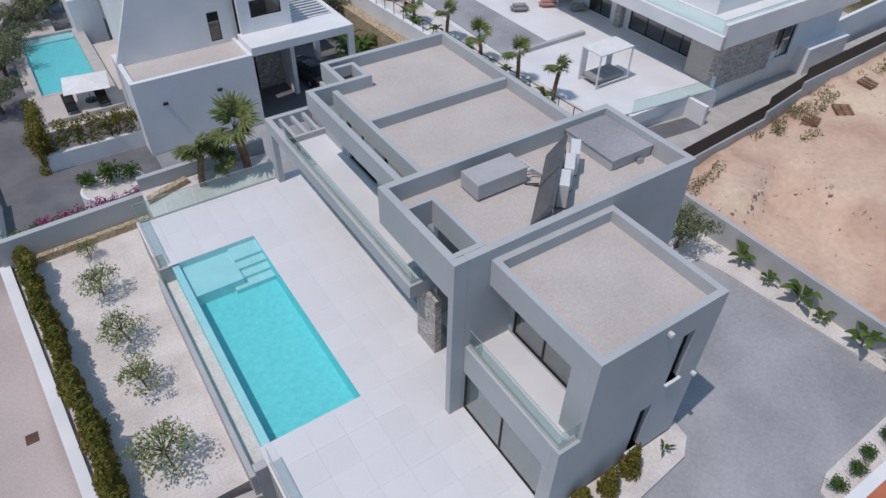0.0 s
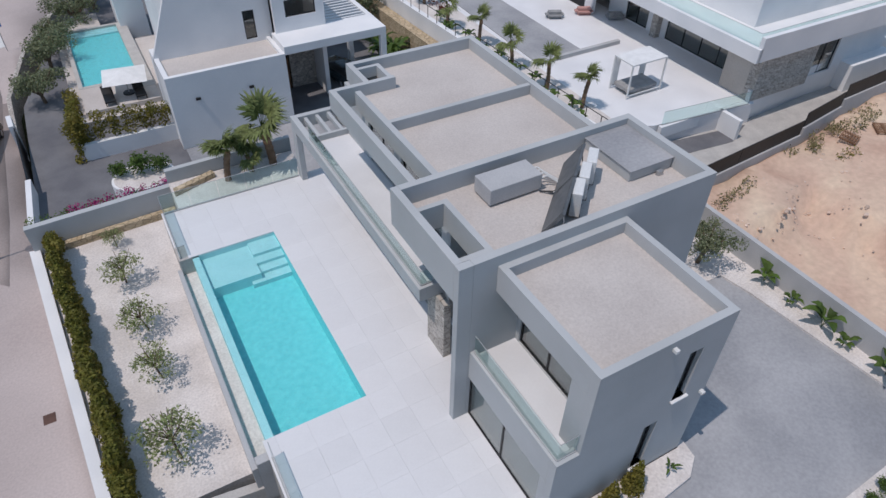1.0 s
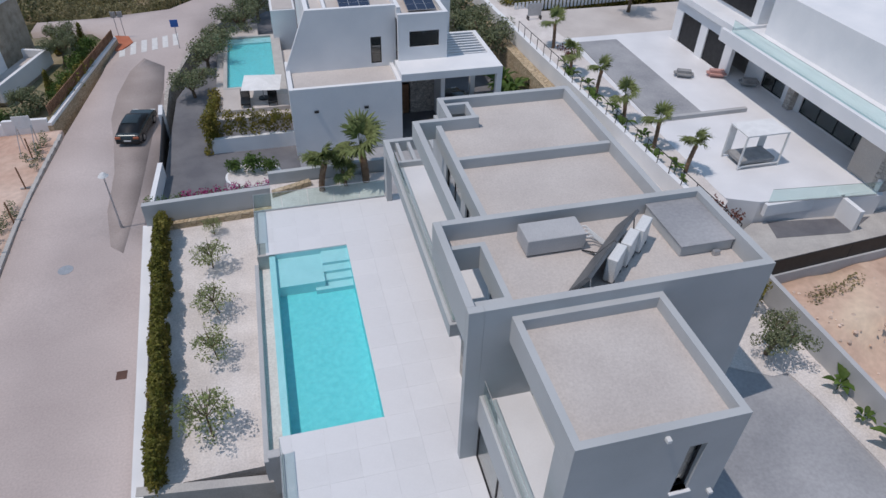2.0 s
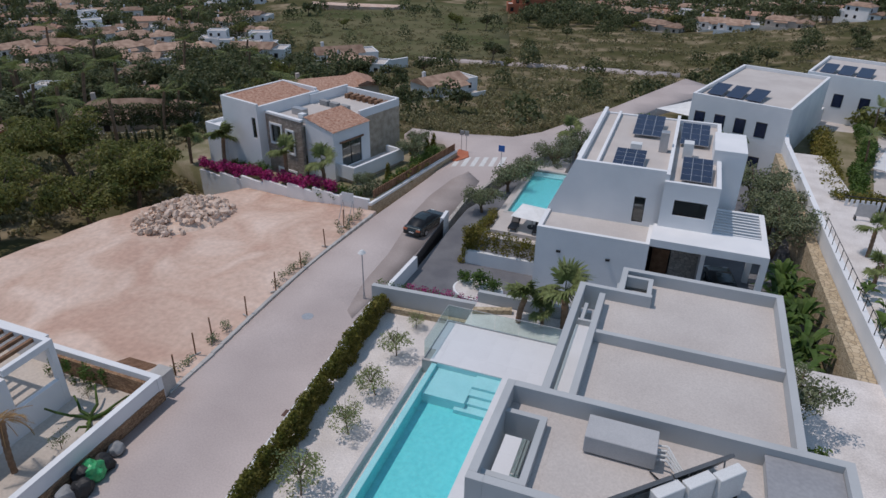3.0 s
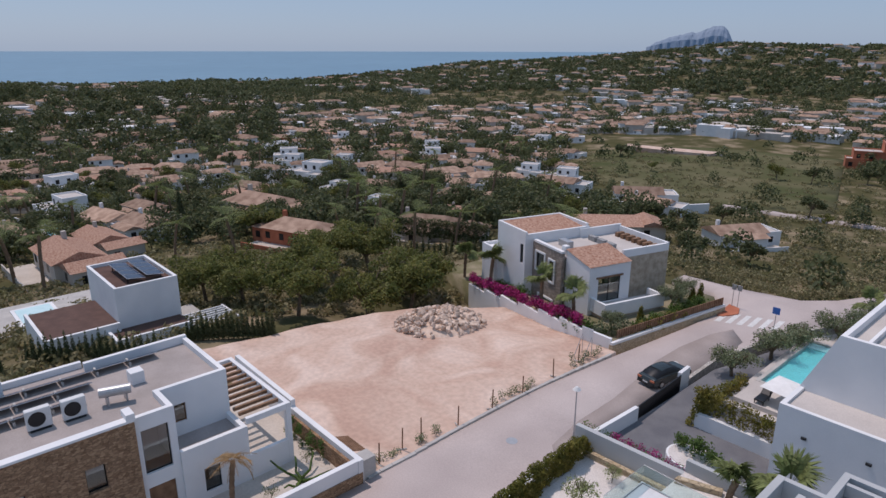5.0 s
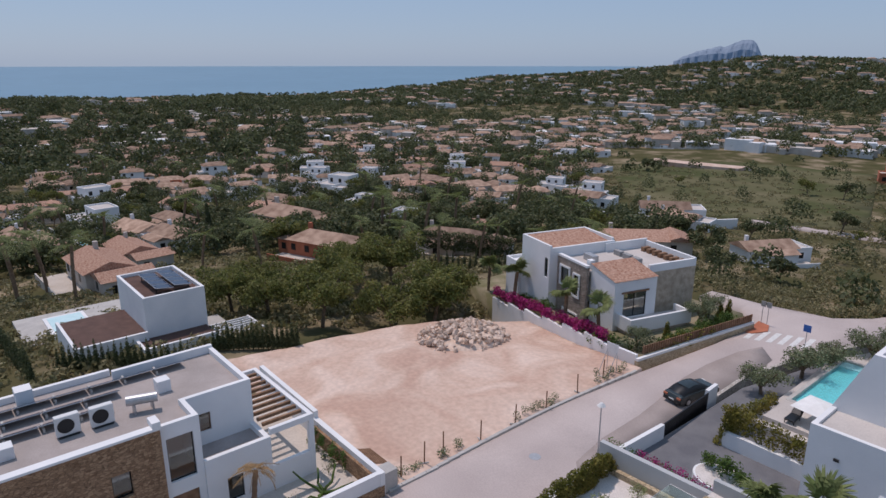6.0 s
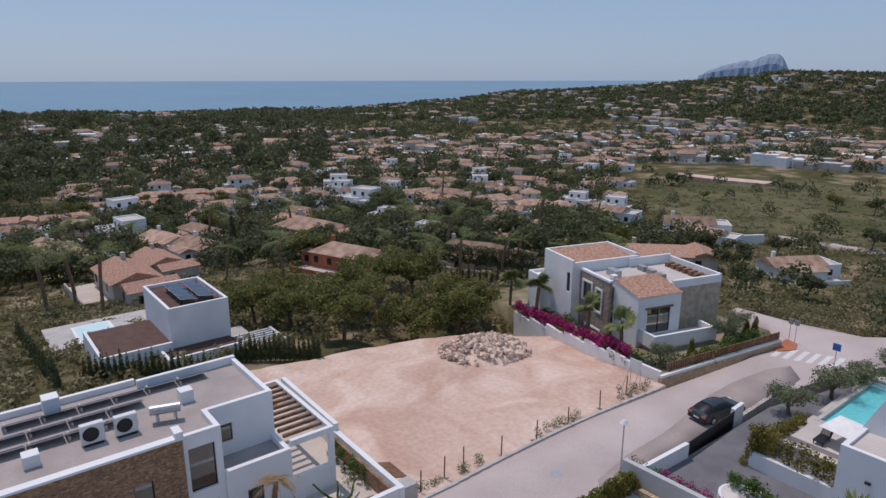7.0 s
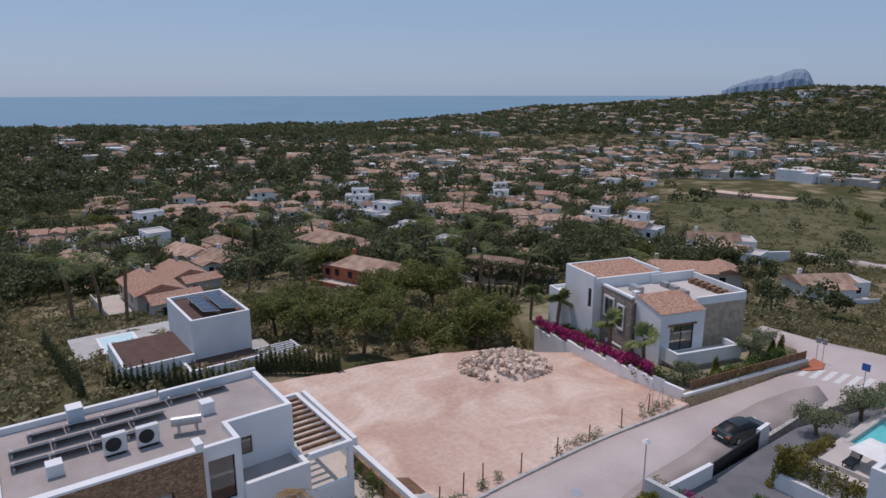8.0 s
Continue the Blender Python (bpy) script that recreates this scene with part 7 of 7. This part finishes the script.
plain_house("white_villa", "white modern villa with slit windows and roof panels", 14.5, 68, -4, 11, 20, 7.2, -18)
plain_house("white_villa", "white modern villa beyond the gardens", 28, 82, -5, 14, 14, 8, -18)
def court_villa():
    """Stone ground floor under a long white balcony, upper floor set back."""
    v = thing("white_villa", (34, 53, -2.2), "white modern villa over a shaded stone ground floor", "house")
    W(v, "greystone", "y", 52.6, 52.9, 34.3, 52, -2.2, 1.4, [(40.2, 42.2, -2.15, 0.9), (43.4, 45.0, -2.15, 0.9)])
    window(v, "y", 52.75, 40.2, 42.2, -2.15, 0.9, 2)
    window(v, "y", 52.75, 43.4, 45.0, -2.15, 0.9)
    W(v, "greystone", "x", 34.0, 34.3, 52.6, 68, -2.2, 1.4)
    P(v, "balcony_slab", "white", 33.0, 52, 51.4, 69, 1.4, 1.75)
    P(v, "balcony_edge", "white", 33.0, 52, 51.4, 51.65, 1.75, 2.9)
    P(v, "balcony_edge", "white", 33.0, 33.25, 51.65, 69, 1.75, 2.9)
    W(v, "white", "y", 56.0, 56.3, 38, 52, 1.75, 5.4, [(39, 43, 1.8, 4.4), (44.5, 49, 1.8, 4.4)])
    window(v, "y", 56.15, 39, 43, 1.8, 4.4, 3)
    window(v, "y", 56.15, 44.5, 49, 1.8, 4.4, 3)
    W(v, "white", "x", 37.7, 38.0, 56.0, 69, 1.75, 5.4, [(58, 64, 1.8, 4.4)])
    window(v, "x", 37.85, 58, 64, 1.8, 4.4, 4)
    P(v, "roof_slab", "white", 36.6, 52, 55.0, 69, 5.4, 5.9)


court_villa()
f = thing("picket_fence", (29, 43.5, -0.56), "low white picket fence with dark rail along the court", "fence")
for i in range(46):
    part("picket", box(20.4 + 0.4 * i, 20.62 + 0.4 * i, 43.3 + 0.035 * i, 43.38 + 0.035 * i, -0.6, 0.25), M["white"], f)
part("rail", bar(bmesh.new(), (20.3, 43.5, 0.45), (38.6, 45.1, 0.45), 0.05, 4), M["black"], f)
t = thing("folding_screen", (21.4, 40.6, -0.5), "grey folded screen standing on the court", "screen")
P(t, "panel", "steel", 20.7, 22.0, 40.5, 40.6, 0.0, 1.1)
P(t, "foot", "frame", 20.7, 20.8, 40.3, 40.8, -0.56, 0.0)
P(t, "foot", "frame", 21.9, 22.0, 40.3, 40.8, -0.56, 0.0)
t = thing("court_pool", (29.5, 63, -2.2), "turquoise pool in the far court", "pool")
part("rim", prism([(25.8, 59.6), (31.2, 57.0), (36.0, 69.0), (30.2, 72.0)], -2.6, -2.1), M["terrace"], t)
part("water", prism([(27.2, 60.0), (30.9, 58.2), (34.6, 68.9), (30.75, 70.8)], -2.1, -2.05), M["pooltile"], t)
t = thing("shade_sail", (8, 66, -3), "white triangular shade sail", "sail")
bm = bmesh.new()
vs = [bm.verts.new(p) for p in ((3.5, 63.5, 0.6), (10.5, 60.5, 0.5), (11.0, 66.5, 2.4), (7.3, 63.8, 0.9))]
bm.faces.new((vs[0], vs[1], vs[3])), bm.faces.new((vs[1], vs[2], vs[3])), bm.faces.new((vs[2], vs[0], vs[3]))
part("cloth", bm, M["fabric"], t)
for p in ((3.5, 63.5, 0.6), (11.0, 66.5, 2.4)):
    part("mast", bar(bmesh.new(), (p[0], p[1], -4.5), p, 0.06), M["steel"], t)

# pallets and weeds on the excavated plot
for i, (x, y, a) in enumerate(((34.9, 3.9, 20), (38.0, 3.6, -35), (42.4, 4.6, 5))):
    t = thing("plot_pallet", (0, 0, 0), "weathered wooden pallet lying on the earth", "pallet", "pallets on the plot")
    for k in range(7):
        P(t, "board", "wood", -0.6, 0.6, -0.5 + 0.16 * k, -0.4 + 0.16 * k, 0.1, 0.13, 0.004)
    for k in (-0.5, 0, 0.5):
        P(t, "bearer", "wood", k - 0.05, k + 0.05, -0.5, 0.56, 0, 0.1, 0.004)
    t.matrix_basis = pose(x, y, pit_z(x, y) + 0.2, 8, 0, a)
hedge_run("plot_weeds", "dry weeds along the retaining wall", [(31, 4.6), (36, 5.3), (44, 6.0), (52, 6.4)], -1.6, 0.6, 0.55, "tawny", 0.9, 240, 0.09, 140, "weeds")

g = np.random.default_rng(23)
bm = bmesh.new()
for i in range(320):
    k = g.random()
    if i % 3:
        x, y = (20.5 + 9 * k, 1.2 + 0.9 * g.normal()) if i % 2 else (29.6 + 0.9 * g.normal(), 1.5 - 16 * k)
    else:
        x, y = 21 + 25 * g.random(), 4.2 - 3.0 * g.random()
    bmesh.ops.create_icosphere(bm, subdivisions=1, radius=0.04 + 0.11 * g.random() ** 3, matrix=Matrix.Translation((x, y, pit_z(x, y) + 0.12)) @ Matrix.Diagonal((1 + 0.5 * g.random(), 1.0, 0.7, 1)))
tagged(new("bank_stones", mesh_of("bank_stones", bm, M["rubble"])), "broken stones and clods along the earth bank", "stones", kind="stuff")
for k, (x0, y0, x1, y1) in enumerate(((23.0, 3.4, 26.0, 3.9), (33.2, 3.2, 34.3, 3.0), (36.2, 4.6, 39.5, 4.9), (45.0, 5.2, 50.0, 5.8))):
    hedge_run("plot_weeds", "tall green and straw-coloured weeds on the fill", [(x0, y0), (x1, y1)], pit_z((x0 + x1) / 2, (y0 + y1) / 2), 0.6, 0.5, "hedge" if k % 2 else "tawny", 0.7, 260, 0.08, 300 + k, "weeds")

street_lamp(-28.4, 59.2, -5.0, 4.2)
setting("pavement_8", prism([(-17.1, 50.6), (-16.5, 50.8), (-15.7, 52.6), (-16.3, 54.2), (-17.6, 54.6)], -5.2, road_z(-16, 52) + 0.1), M["redrender"], "red paved corner at the crossing", "pavement")


# ---- the far hillside: villas and trees down to the sea ----
def gable(bm, x0, x1, y0, y1, z, rise, over=0.45, hip=0.0):
    """A ridged roof along the longer side, with eaves; hip pulls the ridge ends in."""
    x0, x1, y0, y1 = x0 - over, x1 + over, y0 - over, y1 + over
    if x1 - x0 >= y1 - y0:
        m = (y0 + y1) / 2
        r = ((x0 + hip, m), (x1 - hip, m))
        a, b = (0, 1), (2, 3)
    else:
        m = (x0 + x1) / 2
        r = ((m, y0 + hip), (m, y1 - hip))
        a, b = (1, 2), (3, 0)
    c = [bm.verts.new(p) for p in ((x0, y0, z), (x1, y0, z), (x1, y1, z), (x0, y1, z))]
    u, w = (bm.verts.new((*p, z + rise)) for p in r)
    bm.faces.new((c[a[0]], c[a[1]], w, u))
    bm.faces.new((c[b[0]], c[b[1]], u, w))
    bm.faces.new((c[a[1]], c[b[0]], w))
    bm.faces.new((c[b[1]], c[a[0]], u))
    bm.faces.new(c[::-1])
    return bm


def far_house(label, blocks, walls, roof_mat, yard=True):
    """A villa of several blocks (x0, x1, y0, y1, height, roof): 'g' gable, 'h' hip, 'f' flat with parapet."""
    t = thing("hill_villa", (0, 0, 0), label, "house", "hillside villas")
    for x0, x1, y0, y1, h, kind in blocks:
        body = part("wall", box(x0, x1, y0, y1, -2.5, h), M[walls], t)
        if kind == "f":
            part("parapet", parapet(x0 - 0.05, x1 + 0.05, y0 - 0.05, y1 + 0.05, h - 0.05, h + 0.45, 0.25), M[walls], t)
            part("roof", box(x0 + 0.25, x1 - 0.25, y0 + 0.25, y1 - 0.25, h, h + 0.08), M["gravel"], t)
        else:
            part("roof", gable(bmesh.new(), x0, x1, y0, y1, h, 0.2 * min(x1 - x0, y1 - y0), 0.45, 0.0 if kind == "g" else 0.35 * min(x1 - x0, y1 - y0)), M[roof_mat], t)
        for k in range(max(1, int((x1 - x0) / 3.4))):
            u = x0 + 0.9 + k * 3.4
            if u + 1.1 < x1:
                for z in ((0.5, h - 1.9) if h > 4.5 else (h - 2.0,)):
                    part("window", box(u, u + 1.1, y0 - 0.04, y0 + 0.02, z, z + 1.3), M["frame"], body)
        for k in range(max(1, int((y1 - y0) / 4))):
            u = y0 + 1.2 + k * 4
            if u + 1.1 < y1:
                part("window", box(x1 - 0.02, x1 + 0.04, u, u + 1.1, h - 2.0, h - 0.7), M["frame"], body)
    x0, x1, y0, y1, h, kind = blocks[0]
    if kind != "f":
        part("chimney", box(x0 + 1.6, x0 + 2.3, (y0 + y1) / 2 + 0.4, (y0 + y1) / 2 + 1.1, h, h + 0.2 * min(x1 - x0, y1 - y0) + 1.0), M[walls], t)
    if yard:
        part("terrace", box(x0 - 1.5, x1 + 2.5, y0 - 4.2, y0, -2.5, 0.05), M["yard"], t, "pale paved terrace")
        part("terrace_wall", box(x0 - 1.5, x1 + 2.5, y0 - 4.4, y0 - 4.2, -2.5, 0.9), M[walls], t)
    return t


HOUSES = [
    far_house("long cream villa with faded tile hip roofs", [(-9, 4, -4, 4, 3.2, "h"), (4, 11, -6, 2, 2.9, "h"), (-5, 0, -6.5, -4, 2.6, "g")], "cream", "oldtile"),
    far_house("low villa with red tile roof and side wing", [(-7, 5, -3.6, 3.6, 3.0, "g"), (5, 10, -2.5, 5, 2.7, "g")], "cream", "tile"),
    far_house("red-walled villa under a broad tile roof", [(-7, 6, -4, 4, 3.0, "h"), (-10.5, -7, -3, 3, 2.5, "h")], "redrender", "oldtile"),
    far_house("white stepped villa with flat roofs", [(-6, 2, -4, 4, 3.3, "f"), (-3, 5, 0, 6, 5.8, "f"), (2, 8, -5, 1, 2.9, "f")], "white", "oldtile"),
    far_house("white two-storey villa with tile roofs", [(-5, 5, -3.5, 3.5, 5.4, "h"), (5, 9.5, -3, 3, 2.8, "g"), (-8, -5, -4, 2, 2.7, "f")], "white", "oldtile"),
    far_house("cream villa with crossed tile gables", [(-6, 6, -3.5, 3.5, 3.1, "g"), (-2.5, 3.5, -7, -3.5, 2.9, "g"), (6, 10, -3, 4, 2.6, "f")], "white", "oldtile"),
    far_house("red brick stepped building on the hillside", [(-7, 3, -4, 4, 5.2, "f"), (1, 8, -3, 5, 8.0, "f"), (-9, -3, -6, 0, 3.0, "f")], "redrender", "oldtile"),
]
NEAR = [(0, -118, 53, 14, 1.15), (2, -88, 43, 20, 0.9), (1, -96, 8, 2, 0.95), (1, -110, 16, 5, 0.8), (5, -120, 27, 10, 0.85), (4, -291, 130, 20, 1.1), (3, -176, 97, 22, 1.0), (4, -186, 88, 22, 0.8), (0, -75, 63, 30, 0.85), (5, -81, 140, 40, 1.0), (5, -39, 104, 60, 0.8),
        (1, -55.5, 89, 45, 0.95), (6, -67, 298, 20, 1.3), (5, -128, 120, 30, 0.75), (1, -88, 83, 30, 0.6), (3, -109, 74, 20, 0.6), (3, -161, 20, 5, 0.9), (5, -135, 24, 12, 0.9), (0, -147, 36, 10, 0.75), (1, -192, 193, 35, 0.9), (4, -300, 106, 15, 0.9), (3, -146, 87, 20, 0.6), (0, -131, 6, 8, 0.7), (5, -150, 4, 8, 0.8), (1, -150, 62, 20, 0.8), (0, -165, 72, 20, 0.75), (5, -140, 100, 28, 0.8), (0, -108, 103, 32, 0.8), (1, -172, 45, 12, 0.8)]
taken = [(x, y) for _, x, y, _, _ in NEAR]
placed = [[] for _ in HOUSES]
for k, x, y, a, s in NEAR:
    placed[k].append((x, y, ter(x, y) + 0.3, a, s))
g = np.random.default_rng(77)


def in_field(x, y):
    """The open fields and scrub east of the villas."""
    d, a = math.hypot(x - CX, y - CY), math.degrees(math.atan2(y - CY, x - CX)) % 360
    return (105 < a < 127 and 165 < d < 400) or (a < 119 and d < 165) or (a < 105 and d < 260)


tries = 0
while len(taken) < 205 and tries < 20000:
    tries += 1
    a = 74 + 104 * g.random()
    d = 125 * (430 / 125) ** (g.random() ** 0.8)
    x, y = CX + d * math.cos(radians(a)), CY + d * math.sin(radians(a))
    if in_field(x, y) or (d < 140 and a < 150) or noise.noise((x * 0.008, y * 0.008, 1.5)) < -0.15:
        continue
    if any((x - p) ** 2 + (y - q) ** 2 < 14 ** 2 for p, q in taken):
        continue
    taken.append((x, y))
    k = int(g.choice(6, p=(0.24, 0.2, 0.02, 0.16, 0.16, 0.22)))
    placed[k].append((x, y, ter(x, y) + 0.2, a - 120 + 60 * g.random(), 0.62 + 0.34 * g.random()))
for k, h in enumerate(HOUSES):
    scatter(h, placed[k])


def far_village(n):
    """Distant villas too small to tell apart, one mesh."""
    bm = bmesh.new()
    q = np.random.default_rng(5)
    k = 0
    while k < n:
        a, d = 76 + 104 * q.random(), 370 * (1480 / 370) ** q.random()
        x, y = CX + d * math.cos(radians(a)), CY + d * math.sin(radians(a))
        if noise.noise((x * 0.006, y * 0.006, 9.5)) < (-0.05 if a > 128 else -0.3) or in_field(x, y):
            continue
        k += 1
        z, w, e, h = ter(x, y), 4 + 3.5 * q.random(), 3 + 2 * q.random(), 3.6 + 2.6 * q.random() * (q.random() < 0.4)
        first = len(bm.verts)
        m = int(q.choice((0, 2, 2)))
        bx(bm, -w, w, -e, e, -4, h, m)
        bx(bm, w, w + 3 + 3 * q.random(), -e - 2, e - 1.5, -4, h - 1.0, m)
        if q.random() < 0.75:
            g0 = len(bm.faces)
            gable(bm, -w, w, -e, e, h, 1.3, 0.4, 1.5)
            bm.faces.ensure_lookup_table()
            for f in bm.faces[g0:]:
                f.material_index = 1
        if q.random() < 0.12:
            bx(bm, -w - 5, w + 5, -e - 6, -e - 5.6, -4, 0.9, 2)
        bm.verts.ensure_lookup_table()
        bmesh.ops.transform(bm, matrix=pose(x, y, z, 0, 0, a - 120 + 70 * q.random()), verts=bm.verts[first:])
    ob = new("distant_villas", mesh_of("distant_villas", bm, [M["white"], M["oldtile"], M["cream"]]))
    tagged(ob, "many small white villas with terracotta roofs on the far hills", "houses", kind="stuff")


far_village(1350)


def woods(name, label, spots, per, size, material, seed):
    """Many far tree crowns of leaf clumps in one mesh: spots are x, y, z, radius, height."""
    q = np.random.default_rng(seed)
    s = np.array(spots, float)
    n = len(s) * per
    c = np.repeat(s, per, 0)
    d = q.normal(size=(n, 3))
    d /= np.linalg.norm(d, axis=1)[:, None]
    d[:, 2] = np.abs(d[:, 2]) * 1.15 - 0.28
    lump = 0.72 + 0.4 * q.random(n)
    p = c[:, :3] + d * np.stack([c[:, 3], c[:, 3], c[:, 4] * 0.62], 1) * lump[:, None]
    p[:, 2] += c[:, 4] * 0.42
    a = d + 0.5 * q.normal(size=(n, 3))
    a /= np.linalg.norm(a, axis=1)[:, None]
    u = np.cross(a, q.normal(size=(n, 3)))
    u /= np.linalg.norm(u, axis=1)[:, None] + 1e-9
    w = np.cross(a, u)
    k = (size * c[:, 3] * (0.6 + 0.8 * q.random(n)))[:, None]
    v = np.stack([p - u * k, p - w * k * 0.8, p + u * k, p + w * k * 0.8], 1).reshape(-1, 3)
    me = bpy.data.meshes.new(name)
    me.from_pydata(v.tolist(), [], np.arange(n * 4).reshape(-1, 4).tolist())
    me.materials.append(material)
    return tagged(new(name, me), label, "trees", kind="stuff")


def clear_of(x, y, r):
    return all((x - p) ** 2 + (y - q) ** 2 > r * r for p, q in taken)


def scatter_land(n, d0, d1, power, keep, a0=72, a1=182, seed=1):
    q = np.random.default_rng(seed)
    out = []
    for _ in range(n * 6):
        if len(out) >= n:
            break
        a, d = a0 + (a1 - a0) * q.random(), d0 * (d1 / d0) ** (q.random() ** power)
        x, y = CX + d * math.cos(radians(a)), CY + d * math.sin(radians(a))
        if keep(x, y, d, a, q):
            out.append((x, y, d, q))
    return out


near_trees = scatter_land(1150, 85, 300, 0.9, lambda x, y, d, a, q: (not in_field(x, y) or q.random() < 0.06) and clear_of(x, y, 7.5) and not (d < 118 and 118 < a < 162) and not (-112 < x < -44 and -14 < y < 22) and not (-74 < x < -42 and 14 < y < 46), seed=11)
WOODTREE = [tree_proto("valley_tree", "dark green tree between the villas", "tree", 6.0, 2.2, 0.2, 7, 1300, 0.27, M["slopepine" if i == 2 else "pine"], 131 + i, 1.1, 0.8, "trees between the villas") for i in range(3)]
for i, w in enumerate(WOODTREE):
    scatter(w, [(x, y, ter(x, y) - 0.1, 360 * q.random(), 0.5 + 0.55 * q.random()) for x, y, d, q in near_trees[i:240:3]])
rest = near_trees[240:]
woods("valley_woods", "dense green trees between the villas", [(x, y, ter(x, y), 1.6 + 1.6 * q.random(), 3.5 + 3 * q.random()) for x, y, d, q in rest], 240, 0.11, M["pine"], 4)
mid = scatter_land(4600, 280, 800, 1.0, lambda x, y, d, a, q: (not in_field(x, y) or q.random() < 0.03) and clear_of(x, y, 6.0), seed=12)
woods("hillside_woods", "dark green woods on the hillside", [(x, y, ter(x, y), 2.2 + 2.4 * q.random(), 4 + 4 * q.random()) for x, y, d, q in mid], 80, 0.16, M["pine"], 5)
far = scatter_land(9000, 750, 1480, 1.0, lambda x, y, d, a, q: True, seed=13)
woods("ridge_woods", "dark woods along the far ridge", [(x, y, ter(x, y), 3.0 + 3.0 * q.random(), 4 + 4 * q.random()) for x, y, d, q in far], 30, 0.29, M["pine"], 6)
left = scatter_land(260, 330, 620, 1.0, lambda x, y, d, a, q: True, 152, 182, 14)
woods("pine_belt", "belt of tall umbrella pines", [(x, y, ter(x, y), 4 + 2.5 * q.random(), 9 + 4 * q.random()) for x, y, d, q in left], 260, 0.13, M["pine"], 7)
scrub = scatter_land(4200, 60, 330, 0.8, lambda x, y, d, a, q: (in_field(x, y) or d < 120) and not (x > -50 and y < 36 and d < 110) and not (y > 36 and y < 70 and -46 < x < 60) and clear_of(x, y, 9) and not (x > -8 and y < 110), seed=15)
woods("scrub_bushes", "low olive-green scrub bushes", [(x, y, ter(x, y) - 0.1, 0.5 + 0.9 * q.random(), 0.6 + 0.9 * q.random()) for x, y, d, q in scrub], 40, 0.2, M["tawny"], 8)
# feathery palms standing above the villas
VPALM = thing("valley_palm", (0, 0, 0), "tall palm above the villas", "palm", "palms between the villas")
bm = bmesh.new()
for i in range(5):
    bar(bm, (0.04 * i * i, 0, 1.5 * i - 0.2), (0.04 * (i + 1) ** 2, 0, 1.5 * (i + 1)), 0.26, 7, 0.22)
part("trunk", bm, M["palmbark"], VPALM)
bm = bmesh.new()
fm = frond_mesh(3.4, 0.6, 0.9, M["palm"], 3, 9)
for i in range(18):
    tmp = bmesh.new()
    tmp.from_mesh(fm)
    turned(tmp, Matrix.Translation((1.0, 0, 7.4)) @ Matrix.Rotation(2.39996 * i, 4, "Z") @ Matrix.Rotation(radians(-(45 - 70 * ((i * 0.618) % 1))), 4, "Y"))
    me = bpy.data.meshes.new("tmp")
    tmp.to_mesh(me)
    tmp.free()
    bm.from_mesh(me)
    bpy.data.meshes.remove(me)
part("crown", bm, M["palm"], VPALM)
pal = scatter_land(70, 95, 330, 0.9, lambda x, y, d, a, q: not in_field(x, y) and clear_of(x, y, 7) and a > 125, seed=16)
scatter(VPALM, [(x, y, ter(x, y), 360 * q.random(), 0.7 + 0.5 * q.random()) for x, y, d, q in pal])
# open field with its cut bank
FIELD = [(CX + d * math.cos(radians(a)), CY + d * math.sin(radians(a))) for a, d in ((106, 190), (112, 180), (119, 190), (124, 215), (125.5, 300), (122, 345), (115, 350), (106, 345))]
sheet(FIELD[::1], "ground_13", M["field"], "open green field on the valley floor", "field", 0.35, 12.0, 1.5)
bm = bmesh.new()
pts = [(CX + d * math.cos(radians(a)), CY + d * math.sin(radians(a))) for a, d in ((122.0, 318), (120, 312), (118, 308), (115.5, 305), (114.5, 312), (117, 316), (120, 321), (122, 326))]
part_b = prism(pts, -27, -21.6)
setting("wall_bank", part_b, M["dirt"], "low earth bank across the field", "bank")
sheet([(CX + d * math.cos(radians(a)), CY + d * math.sin(radians(a))) for a, d in ((92, 170), (108, 176), (114, 182), (114, 186), (108, 180), (92, 175))], "road_2", M["road"], "pale track along the field", "track", 0.5, 10.0, 1.5)
setting("wall_pool_house", prism([(-92, 122), (-68, 132), (-62, 142), (-62.5, 142.3), (-68.4, 132.4), (-92.2, 122.5)], -20, -14.6), M["white"], "white garden wall of the pool house", "wall")
for x, y, z in ((-90, 128, ter(-90, 128) + 0.6), (-103, 68, ter(-103, 68) + 0.6), (-82, 76, ter(-82, 76) + 0.6), (-140, 15, ter(-140, 15) + 0.6)):
    t = thing("blue_pool", (x, y, z), "small blue garden pool", "pool", "pools in the valley")
    P(t, "rim", "terrace", x - 3.5, x + 3.5, y - 2.2, y + 2.2, z - 2, z)
    P(t, "water", "pooltile", x - 2.8, x + 2.8, y - 1.6, y + 1.6, z, z + 0.05)
